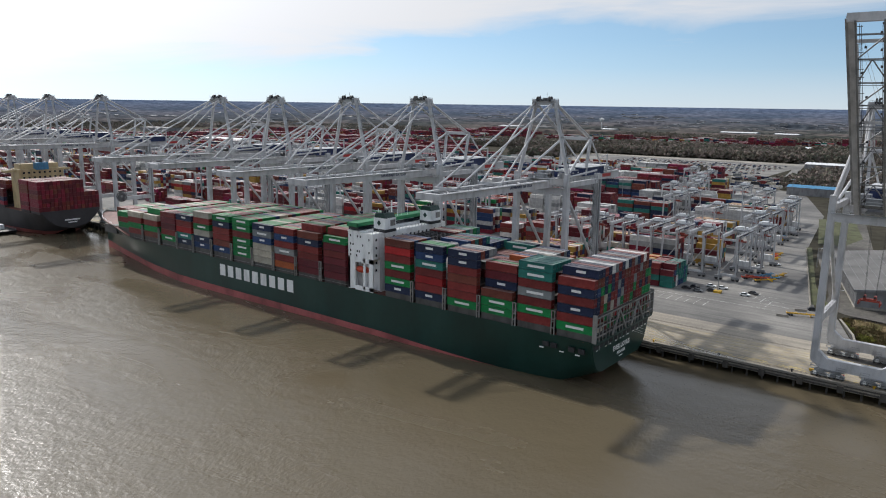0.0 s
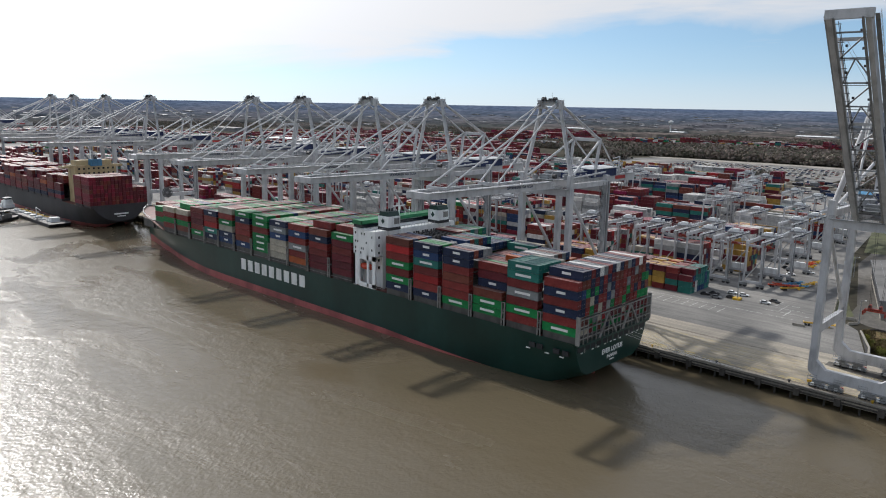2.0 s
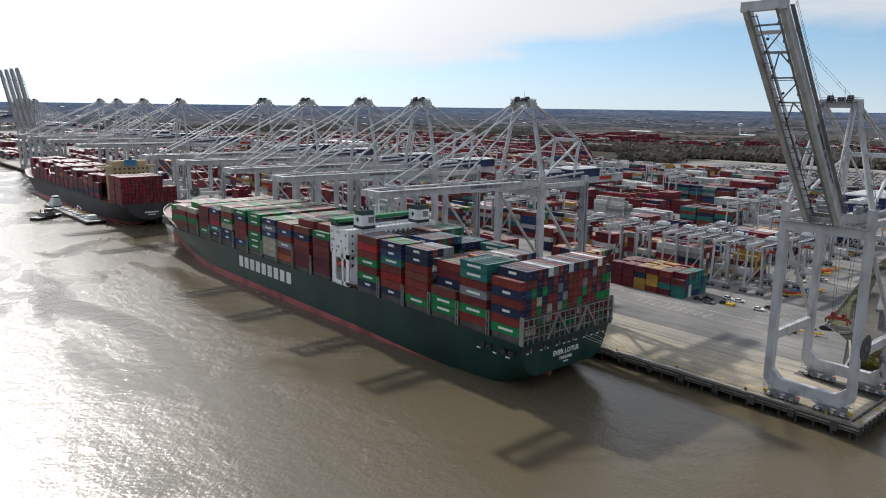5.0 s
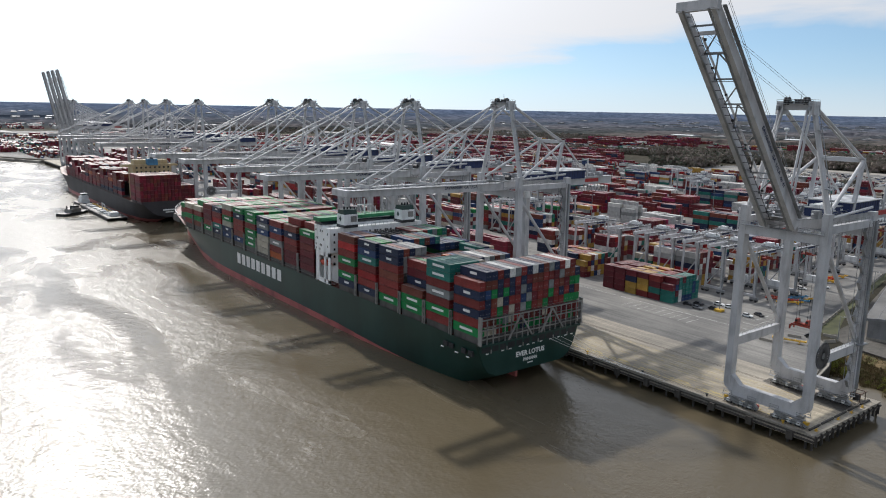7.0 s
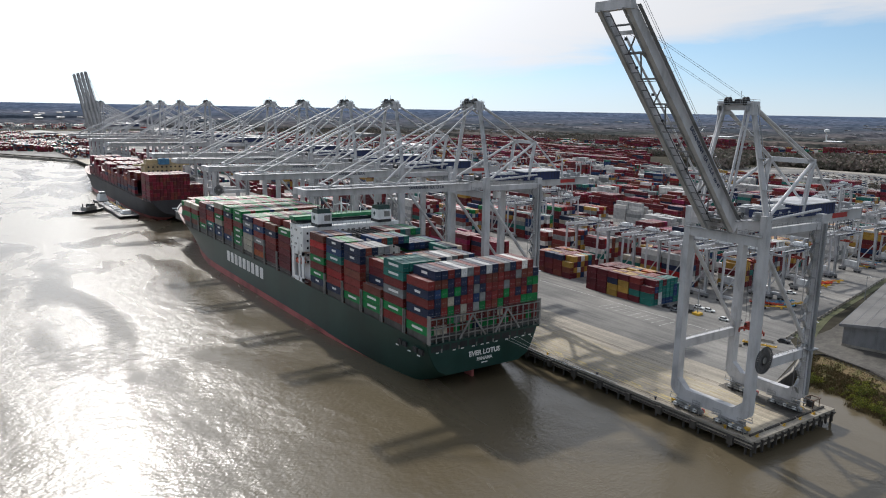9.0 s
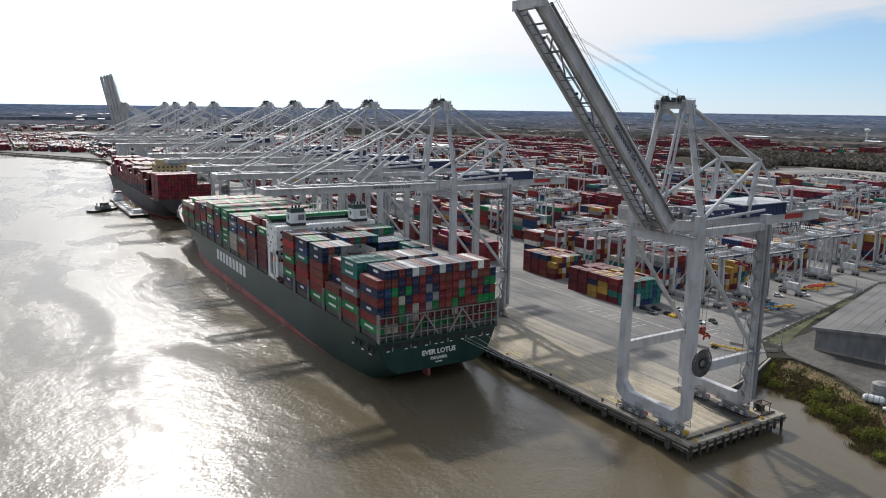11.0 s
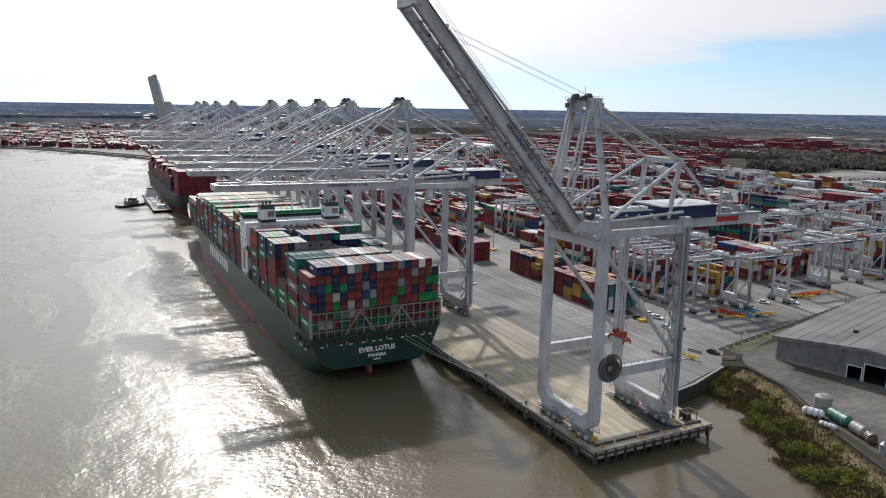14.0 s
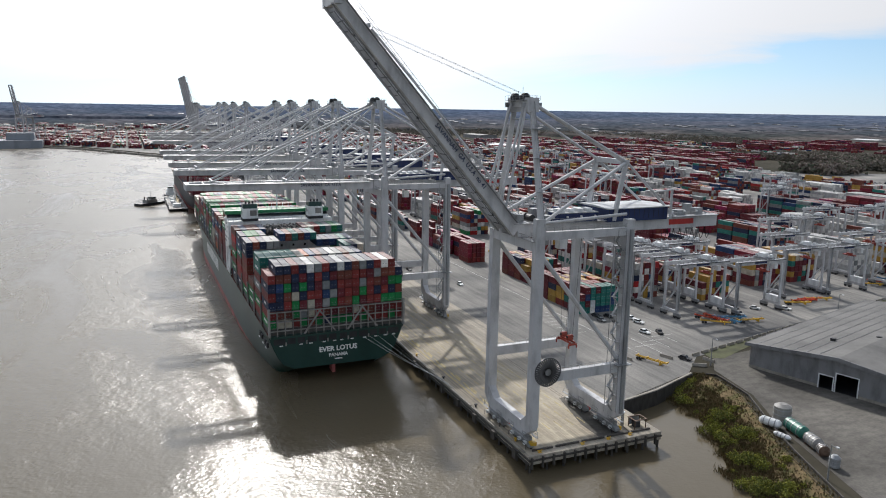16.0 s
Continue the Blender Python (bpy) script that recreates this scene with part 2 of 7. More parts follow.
M_WLINE = paint("white_road_paint", (0.55, 0.55, 0.52), 0.7, wear=0.5)
M_RAIL = paint("rail_steel", (0.16, 0.12, 0.09), 0.5, 0.5, wear=0.4)
M_SHEDWALL = paint("shed_wall_sheet", (0.21, 0.21, 0.215), 0.6, wear=0.3)
M_SHEDROOF = paint("shed_roof_sheet", (0.135, 0.13, 0.122), 0.7, wear=0.35, scale=0.08, streak=False)
M_GLASS = paint("dark_window_glass", (0.015, 0.02, 0.025), 0.08, wear=0.1)
M_TANKGREEN = paint("green_tank_paint", (0.02, 0.14, 0.10), 0.45, wear=0.4)
M_RUST = paint("rusty_steel", (0.12, 0.075, 0.05), 0.75, 0.2, wear=0.5, scale=0.8)


def foliage(name, colours, patch=0.1):
    """Leaves and twigs: colour drifts from plant to plant and a little from leaf to leaf."""
    m, n, l, b = graph(name)
    g = n.new("ShaderNodeNewGeometry")
    step = 1.0 / (len(colours) - 1)
    mix = n.new("ShaderNodeMath")
    mix.operation, mix.inputs[1].default_value = "MULTIPLY_ADD", 0.3
    l.new(g.outputs["Random Per Island"], mix.inputs[0])
    spread = n.new("ShaderNodeMapRange")
    spread.inputs["From Min"].default_value, spread.inputs["From Max"].default_value, spread.inputs["To Max"].default_value = 0.3, 0.7, 0.75
    l.new(noise_of(n, l, patch, 3), spread.inputs["Value"])
    l.new(spread.outputs[0], mix.inputs[2])
    col = ramp_of(n, l, mix.outputs[0], [(i * step, c) for i, c in enumerate(colours)])
    fine = ramp_of(n, l, noise_of(n, l, 0.9, 5), [(0.3, (0.6, 0.6, 0.6)), (0.7, (1.2, 1.2, 1.15))])
    l.new(blend_of(n, l, 1.0, col, fine, "MULTIPLY"), b.inputs["Base Color"])
    b.inputs["Roughness"].default_value, b.inputs["Specular IOR Level"].default_value = 0.95, 0.1
    return m


M_WOODS = foliage("winter_woods", [(0.25, 0.20, 0.175), (0.29, 0.24, 0.21), (0.15, 0.15, 0.115), (0.27, 0.215, 0.195), (0.11, 0.125, 0.09), (0.22, 0.185, 0.165)], 0.006)
M_BUSH = foliage("bank_bushes", [(0.24, 0.165, 0.09), (0.19, 0.185, 0.055), (0.27, 0.27, 0.05), (0.12, 0.14, 0.045), (0.23, 0.22, 0.06), (0.26, 0.19, 0.10)], 0.16)
M_GRASS = foliage("dry_grass", [(0.155, 0.108, 0.062), (0.12, 0.104, 0.048), (0.175, 0.125, 0.072), (0.105, 0.10, 0.042), (0.15, 0.095, 0.06)], 0.22)


def water_material():
    """Turbid river: brown body colour, small wind ripples in drifting patches with slick, smoother water between them."""
    m, n, l, b = graph("muddy_river_water")
    tone = noise_of(n, l, 0.006, 4)
    l.new(ramp_of(n, l, tone, [(0.3, (0.094, 0.076, 0.048)), (0.7, (0.122, 0.099, 0.063))]), b.inputs["Base Color"])
    b.inputs["IOR"].default_value = 1.33
    warp = n.new("ShaderNodeTexNoise")
    warp.inputs["Scale"].default_value, warp.inputs["Detail"].default_value, warp.inputs["Roughness"].default_value, warp.inputs["Distortion"].default_value = 0.017, 7, 0.6, 1.1
    tc, mp = n.new("ShaderNodeTexCoord"), n.new("ShaderNodeMapping")
    mp.inputs["Scale"].default_value, mp.inputs["Rotation"].default_value = (0.45, 1.0, 1), (0, 0, radians(24))
    l.new(tc.outputs["Object"], mp.inputs[0])
    l.new(mp.outputs[0], warp.inputs["Vector"])
    reach, sep, gust = n.new("ShaderNodeMapRange"), n.new("ShaderNodeSeparateXYZ"), n.new("ShaderNodeMath")
    l.new(tc.outputs["Object"], sep.inputs[0])
    l.new(sep.outputs[0], reach.inputs["Value"])
    # the open reach upriver catches more wind; the quay shelters the water at its foot
    for k, v in (("From Min", -30.0), ("From Max", -520.0), ("To Min", 0.008), ("To Max", 0.09)):
        reach.inputs[k].default_value = v
    lee = n.new("ShaderNodeMapRange")
    l.new(sep.outputs[1], lee.inputs["Value"])
    for k, v in (("From Min", 205.0), ("From Max", 262.0), ("To Min", 0.0), ("To Max", -0.15)):
        lee.inputs[k].default_value = v
    calm = n.new("ShaderNodeMath")
    calm.operation = "ADD"
    l.new(reach.outputs[0], calm.inputs[0])
    l.new(lee.outputs[0], calm.inputs[1])
    gust.operation = "ADD"
    l.new(warp.outputs["Fac"], gust.inputs[0])
    l.new(calm.outputs[0], gust.inputs[1])
    wind = gust.outputs[0]
    l.new(ramp_of(n, l, wind, [(0.36, (0.06, 0.06, 0.06)), (0.48, (0.15, 0.15, 0.15)), (0.58, (0.28, 0.28, 0.28))]), b.inputs["Roughness"])
    a = noise_of(n, l, 1.1, 4, stretch=(1, 0.6, 1))
    c = noise_of(n, l, 0.17, 3, stretch=(0.8, 1, 1))
    add = n.new("ShaderNodeMath")
    add.operation, add.inputs[1].default_value = "MULTIPLY_ADD", 2.0
    l.new(c, add.inputs[0])
    l.new(a, add.inputs[2])
    bm_ = n.new("ShaderNodeBump")
    bm_.inputs["Distance"].default_value = 0.30
    l.new(ramp_of(n, l, wind, [(0.36, (0.18, 0.18, 0.18)), (0.48, (0.42, 0.42, 0.42)), (0.60, (0.66, 0.66, 0.66))]), bm_.inputs["Strength"])
    l.new(add.outputs[0], bm_.inputs["Height"])
    l.new(bm_.outputs[0], b.inputs["Normal"])
    return m


M_WATER = water_material()


def pavement_material(name, base, pale, dark, along, joints=False):
    """Worn paving: broad patches, tyre-dark lanes along the quay, small grain."""
    m, n, l, b = graph(name)
    patch = noise_of(n, l, 0.018, 5)
    lanes = noise_of(n, l, 0.55, 4, stretch=along)
    grain = noise_of(n, l, 1.3, 4)
    col = ramp_of(n, l, patch, [(0.35, dark), (0.5, base), (0.68, pale)])
    col = blend_of(n, l, 0.55, col, ramp_of(n, l, lanes, [(0.35, (0.55, 0.55, 0.56)), (0.6, (1.1, 1.1, 1.08))]), "MULTIPLY")
    col = blend_of(n, l, 0.5, col, ramp_of(n, l, grain, [(0.35, (0.7, 0.7, 0.7)), (0.65, (1.1, 1.1, 1.1))]), "MULTIPLY")
    if joints:
        tc, br = n.new("ShaderNodeTexCoord"), n.new("ShaderNodeTexBrick")
        l.new(tc.outputs["Object"], br.inputs["Vector"])
        br.inputs["Scale"].default_value, br.inputs["Mortar Size"].default_value = 1.0, 0.11
        br.inputs["Brick Width"].default_value, br.inputs["Row Height"].default_value = 6.2, 1.75
        br.inputs["Mortar Smooth"].default_value = 0.4
        br.inputs["Color1"].default_value, br.inputs["Color2"].default_value = (0.88, 0.88, 0.88, 1), (1.05, 1.04, 1.03, 1)
        br.inputs["Mortar"].default_value = (1.35, 1.32, 1.26, 1)
        worn = ramp_of(n, l, noise_of(n, l, 0.05, 4), [(0.4, (0.1, 0.1, 0.1)), (0.6, (0.95, 0.95, 0.95))])
        col = blend_of(n, l, worn, col, blend_of(n, l, 1.0, col, br.outputs["Color"], "MULTIPLY"), "MIX")
    l.new(col, b.inputs["Base Color"])
    b.inputs["Roughness"].default_value, b.inputs["Specular IOR Level"].default_value = 0.85, 0.25
    bump_of(n, l, b, grain, 0.3, 0.03)
    return m


M_APRON = pavement_material("apron_paving", (0.35, 0.315, 0.26), (0.45, 0.405, 0.34), (0.24, 0.22, 0.19), (0.03, 1, 1), True)
M_TAN = pavement_material("tan_quay_concrete", (0.40, 0.35, 0.27), (0.47, 0.42, 0.33), (0.30, 0.265, 0.21), (0.1, 1, 1), True)
M_YARD = pavement_material("yard_paving", (0.20, 0.192, 0.18), (0.31, 0.295, 0.27), (0.125, 0.122, 0.118), (0.06, 1, 1))
M_LOT = pavement_material("lot_paving", (0.095, 0.088, 0.078), (0.20, 0.185, 0.165), (0.045, 0.041, 0.037), (1, 0.5, 1))


def ground_material():
    m, n, l, b = graph("open_ground")
    patch = noise_of(n, l, 0.004, 6)
    fine = noise_of(n, l, 0.12, 4)
    col = ramp_of(n, l, patch, [(0.36, (0.040, 0.038, 0.028)), (0.54, (0.060, 0.054, 0.042)), (0.70, (0.11, 0.096, 0.076))])
    col = blend_of(n, l, 0.7, col, ramp_of(n, l, fine, [(0.35, (0.6, 0.6, 0.58)), (0.65, (1.15, 1.15, 1.1))]), "MULTIPLY")
    l.new(col, b.inputs["Base Color"])
    b.inputs["Roughness"].default_value, b.inputs["Specular IOR Level"].default_value = 1.0, 0.05
    bump_of(n, l, b, fine, 0.5, 0.3)
    return m


M_GROUND = ground_material()


def hazed_distance_material():
    """Winter woods some kilometres off: bare brown stands and dark pines, mottled crown by crown, blue haze painted in.
    """
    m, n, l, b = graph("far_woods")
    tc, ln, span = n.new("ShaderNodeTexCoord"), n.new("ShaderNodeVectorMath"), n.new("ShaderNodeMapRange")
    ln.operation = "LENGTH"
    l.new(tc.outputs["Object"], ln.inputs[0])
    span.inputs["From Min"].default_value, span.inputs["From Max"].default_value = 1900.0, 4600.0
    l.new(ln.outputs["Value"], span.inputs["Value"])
    # aerial haze put into both colours: bluer the further from the origin
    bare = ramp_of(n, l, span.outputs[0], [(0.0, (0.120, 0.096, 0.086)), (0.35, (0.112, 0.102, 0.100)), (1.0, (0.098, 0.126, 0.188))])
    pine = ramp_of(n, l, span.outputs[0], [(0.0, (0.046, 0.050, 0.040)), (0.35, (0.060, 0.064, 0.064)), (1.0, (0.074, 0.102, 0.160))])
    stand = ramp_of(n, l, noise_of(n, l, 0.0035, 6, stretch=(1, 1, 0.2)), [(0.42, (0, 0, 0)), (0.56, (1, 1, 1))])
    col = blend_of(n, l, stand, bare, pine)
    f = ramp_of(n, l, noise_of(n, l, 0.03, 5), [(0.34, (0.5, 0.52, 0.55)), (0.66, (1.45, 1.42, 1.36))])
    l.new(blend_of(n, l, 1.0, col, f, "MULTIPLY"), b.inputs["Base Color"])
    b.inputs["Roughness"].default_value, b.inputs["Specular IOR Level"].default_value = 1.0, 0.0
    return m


M_FAR = hazed_distance_material()


# ---- mesh helpers ----
class Shape:
    """Collects vertices and faces; each added piece is an island of its own."""

    def __init__(self):
        self.v, self.f = [], []

    def add(self, verts, faces):
        k = len(self.v)
        self.v += [tuple(p) for p in verts]
        self.f += [tuple(i + k for i in face) for face in faces]
        return self

    def box(self, x0, x1, y0, y1, z0, z1):
        return self.add([(x0, y0, z0), (x1, y0, z0), (x1, y1, z0), (x0, y1, z0), (x0, y0, z1), (x1, y0, z1), (x1, y1, z1), (x0, y1, z1)],
                        [(3, 2, 1, 0), (4, 5, 6, 7), (0, 1, 5, 4), (1, 2, 6, 5), (2, 3, 7, 6), (3, 0, 4, 7)])

    def beam(self, p, q, w, h=None, w2=None, h2=None, up=(0, 0, 1)):
        """A bar from p to q, w wide and h deep, tapering to w2 by h2."""
        h, p, q = h or w, Vector(p), Vector(q)
        w2, h2 = w2 or w, h2 or h
        d = (q - p).normalized()
        side = d.cross(Vector(up))
        side = side.normalized() if side.length > 1e-4 else Vector((1, 0, 0))
        top = side.cross(d).normalized()
        vs = [c + side * (a * ww / 2) + top * (b * hh / 2) for c, ww, hh in ((p, w, h), (q, w2, h2)) for a, b in ((-1, -1), (1, -1), (1, 1), (-1, 1))]
        return self.add(vs, [(0, 1, 2, 3), (7, 6, 5, 4), (4, 5, 1, 0), (5, 6, 2, 1), (6, 7, 3, 2), (7, 4, 0, 3)])

    def tube(self, p, q, r, n=8, r2=None):
        p, q = Vector(p), Vector(q)
        r2 = r if r2 is None else r2
        d = (q - p).normalized()
        a = d.orthogonal().normalized()
        c = d.cross(a)
        ring = [a * math.cos(2 * math.pi * i / n) + c * math.sin(2 * math.pi * i / n) for i in range(n)]
        return self.add([p + o * r for o in ring] + [q + o * r2 for o in ring],
                        [(i, (i + 1) % n, n + (i + 1) % n, n + i) for i in range(n)] + [tuple(range(n - 1, -1, -1)), tuple(range(n, 2 * n))])

    def prism(self, outline, axis, a, b):
        """An outline in the plane across an axis ('x', 'y' or 'z'), pushed from a to b along it."""
        put = {"x": lambda u, v, t: (t, u, v), "y": lambda u, v, t: (u, t, v), "z": lambda u, v, t: (u, v, t)}[axis]
        n = len(outline)
        return self.add([put(u, v, a) for u, v in outline] + [put(u, v, b) for u, v in outline],
                        [(i, (i + 1) % n, n + (i + 1) % n, n + i) for i in range(n)] + [tuple(range(n - 1, -1, -1)), tuple(range(n, 2 * n))])

    def mesh(self, name, material):
        me = bpy.data.meshes.new(name)
        me.from_pydata(self.v, [], self.f)
        b = bmesh.new()
        b.from_mesh(me)
        if len(b.faces) < 60000:
            bmesh.ops.recalc_face_normals(b, faces=b.faces)
        b.to_mesh(me)
        b.free()
        me.materials.append(material)
        return me


def part(name, shape, material, parent, label=""):
    ob = new(name, shape.mesh(name, material))
    ob.parent = parent
    return tagged(ob, label)


def thing(name, label, category, group="", kind="", at=None):
    ob = new(name)
    if at is not None:
        ob.matrix_world = at
    return tagged(ob, label, category, group, kind)


def solid(name, shape, material, label, category="", group="", kind="", at=None):
    ob = new(name, shape.mesh(name, material))
    if at is not None:
        ob.matrix_world = at
    return tagged(ob, label, category, group, kind)


def words(text, size, material, parent, m, name="lettering", depth=0.03, bold=0.0):
    """Real letters as a mesh, flat on m's xy plane, centred."""
    cu = bpy.data.curves.new(name, "FONT")
    cu.body, cu.size, cu.extrude, cu.align_x, cu.align_y = text, size, depth, "CENTER", "CENTER"
    cu.resolution_u, cu.offset = 2, bold * size
    tmp = new(name, cu)
    bpy.context.view_layer.update()
    me = bpy.data.meshes.new_from_object(tmp.evaluated_get(bpy.context.evaluated_depsgraph_get()))
    bpy.data.objects.remove(tmp)
    me.materials.clear()
    me.materials.append(material)
    ob = new(name, me)
    ob.parent = parent
    ob.matrix_local = m
    return ob


QZ = 4.6


# ---- water, land, quay ----
solid("river_water", Shape().box(-4700, 4700, -4700, 2200, -0.6, 0.0), M_WATER, "muddy brown river with fine wind ripples", "river", kind="structure")

land = [(-38, 294), (-42, 312), (-50, 333), (-46, 338), (-29, 334), (-8, 322), (4, 316), (25, 307), (90, 280), (400, 150), (3000, -800), (4500, -800),
        (4500, 4500), (-4500, 4500), (-4500, -2800), (-2300, -900), (-1720, -300), (-1600, -20), (-1500, 85), (-1260, 217), (-1185, 252), (-1180, 294)]
solid("ground", Shape().prism(land, "z", -3.0, QZ - 0.06), M_GROUND, "flat open ground of bare earth and dry grass", "ground", kind="structure")

shore = [(-1178, 251), (-1260, 214), (-1500, 82), (-1602, -22), (-1722, -302), (-2302, -902)]
rubble = Shape()
for k, (p, q) in enumerate(zip(shore, shore[1:])):
    n = int((Vector(q) - Vector(p)).length / 9)
    for i in range(n):
        a, b = Vector(p).lerp(Vector(q), i / n), Vector(p).lerp(Vector(q), (i + 1.1) / n)
        w = 9 + 7 * noise.noise((i * 0.6, k * 5.0, 2.0))
        rubble.beam((a.x, a.y, 1.0), (b.x, b.y, 1.0), w, 4.6 + 1.5 * noise.noise((i * 0.9, k * 3.0, 5.0)))
solid("river_shore", rubble, M_SAND, "pale rubble shore across the river bend", "shore", kind="structure")

quay = thing("quay", "concrete container quay on piles beside the river", "quay", kind="structure")
part("quay_deck", Shape().box(-1180, -17.7, 252.6, 294, QZ - 2.3, QZ), M_APRON, quay)
edge = Shape()
for k in range(0, 583):
    x = -18.2 - 2.0 * k
    if k % 8:
        edge.box(x - 1.9, x, 252.5, 253.1, QZ, QZ + 0.28)
part("kerb", edge, M_CONC, quay, "broken concrete kerb along the quay edge")
pile = Shape()
for k in range(230):
    pile.tube((-20 - 5 * k, 253.4, -3), (-20 - 5 * k, 253.4, QZ - 2.3), 0.35, 6)
for k in range(9):
    pile.tube((-18.3, 253.4 + 5 * k, -3), (-18.3, 253.4 + 5 * k, QZ - 2.3), 0.35, 6)
tagged(part("piles", pile, M_TIMBER, quay), kind="stuff")
fend = Shape()
for k in range(95):
    x = -24 - 12.0 * k
    fend.box(x - 0.9, x + 0.9, 251.7, 252.6, QZ - 3.0, QZ - 0.7)
fend.box(-1180, -17.2, 252.2, 252.6, QZ - 2.0, QZ - 1.5).box(-1180, -17.2, 252.3, 252.6, QZ - 0.9, QZ - 0.5)
fend.box(-17.7, -17.3, 252.6, 294, QZ - 1.3, QZ - 0.9)
for k in range(13):
    fend.box(-17.7, -17.0, 253.2 + 3.2 * k, 253.6 + 3.2 * k, QZ - 3.2, QZ - 0.3)
part("fender", fend, M_TIMBER, quay, "dark weathered timber fendering")
seawall = Shape()
seawall.prism([(-38, 294), (-37.4, 294), (-41.4, 312), (-49.4, 333.3), (-50, 333)], "z", -2, QZ + 0.12)
solid("sea_wall", seawall, M_TARRED, "dark stained sea wall behind the quay", "wall", kind="structure")
cap = Shape()
for p, q in (((-38, 294), (-42, 312)), ((-42, 312), (-50, 333))):
    cap.beam((*p, QZ + 0.3), (*q, QZ + 0.3), 0.7, 0.3)
solid("sea_wall_cap", cap, M_CONC, "pale concrete cap on the sea wall", "wall", kind="structure")
head = Shape()
for a, b in ((255, 261), (262, 269), (270, 277), (278, 285), (286, 292)):
    head.box(-20.4, -19.9, a, b, QZ, QZ + 0.45)
solid("bull_rail", head, M_TIMBER, "dark timber bull rail across the pier head", "rail", kind="structure")

solid("yard_pavement", Shape().prism([(-38.2, 294), (-1180, 294), (-1180, 1010), (-330, 1010), (-160, 800), (-118, 660), (-97, 500), (-68, 376), (-63, 347), (-51, 333)], "z", QZ - 0.3, QZ), M_YARD,
      "worn grey asphalt of the container yard", "pavement", kind="structure")
solid("far_yard_pavement", Shape().prism([(-1185, 262), (-1500, 95), (-1610, 0), (-2500, 0), (-2500, 900), (-1185, 900)], "z", QZ - 0.3, QZ), M_YARD,
      "pale paved yard beyond the river bend", "pavement", kind="structure")
solid("lot_pavement", Shape().prism([(-60, 352), (-50, 343), (-28, 338), (-6, 326), (16, 318), (60, 302), (90, 380), (40, 470), (-60, 500), (-85, 640), (-100, 640), (-88, 480), (-62, 375)], "z", QZ - 0.3, QZ + 0.004), M_LOT,
      "cracked grey lot around the warehouse", "pavement", kind="structure")

strip = Shape()
for k in range(96):
    strip.box(-18.4 - 12.1 * (k + 1), -18.4 - 12.1 * k - 0.1, 253.2, 257.8, QZ, QZ + 0.004 + 0.003 * (k % 2))
solid("edge_slabs", strip, M_TAN, "tan concrete slabs along the quay edge", "pavement", kind="structure")
slab = Shape()
for k in range(14):
    slab.box(-21 - 7.0 * (k + 1), -21 - 7.0 * k - 0.15, 259.4, 279.4, QZ, QZ + 0.006)
solid("apron_slabs", slab, M_TAN, "worn tan concrete slabs of the pier head", "pavement", kind="structure")

solid("pier_asphalt", Shape().prism([(-21.0, 276.0), (-29.5, 276.0), (-48.0, 280.4), (-48.0, 285.2), (-31.2, 285.2), (-21.0, 285.2)], "z", QZ, QZ + 0.011), M_LOT, "dark asphalt patch along the landside crane rail", "pavement", kind="structure")

worn = Shape()
for k in range(60):
    for j, y in enumerate((256.75, 258.15, 259.0)):
        worn.box(-22 - 12.0 * k - 11.2 + 2 * j, -22 - 12.0 * k - 1.5 * j, y - 0.2, y + 0.2, QZ, QZ + 0.014)
solid("edge_lines", worn, M_LINE, "worn yellow lines along the waterside crane rail", "road marking", kind="structure")

# crane rails and painted lines
rails = Shape()
for y in (255.5, 282.0):
    for d in (-0.45, 0.45):
        rails.box(-1170, -22, y + d - 0.06, y + d + 0.06, QZ + 0.004, QZ + 0.05)
solid("crane_rails", rails, M_RAIL, "rusty crane rails set into the quay", "rails", kind="structure")
lines = Shape()
for y in (258.6, 262.4, 266.2, 270.0, 273.8, 277.6):
    for k in range(190):
        lines.box(-30 - 6 * k - 4.2, -30 - 6 * k, y - 0.12, y + 0.12, QZ + 0.004, QZ + 0.012)
solid("lane_lines", lines, M_LINE, "faded yellow lane lines along the quay", "road marking", kind="structure")
lines = Shape()
for k in range(9):
    x = -136 + 4.2 * k
    lines.box(x, x + 0.22, 318, 327, QZ + 0.004, QZ + 0.012)
for x, y in ((-84, 345), (-88, 352), (-80, 338)):
    lines.box(x - 9, x + 9, y, y + 0.25, QZ + 0.004, QZ + 0.012)
    lines.box(x, x + 0.25, y - 5, y + 5, QZ + 0.004, QZ + 0.012)
lines.box(-300, -75, 330.0, 330.3, QZ + 0.004, QZ + 0.012)
solid("bay_lines", lines, M_WLINE, "faded white parking lines on the asphalt", "road marking", kind="structure")
road = Shape()
for p, q in (((-205, 780), (-222, 985)), ((-222, 985), (-300, 1500)), ((-300, 1500), (-430, 2600))):
    road.beam((*p, QZ - 0.1), (*q, QZ - 0.1), 11, 0.24)
solid("access_road", road, M_YARD, "grey access road leading inland from the port", "road", kind="structure")


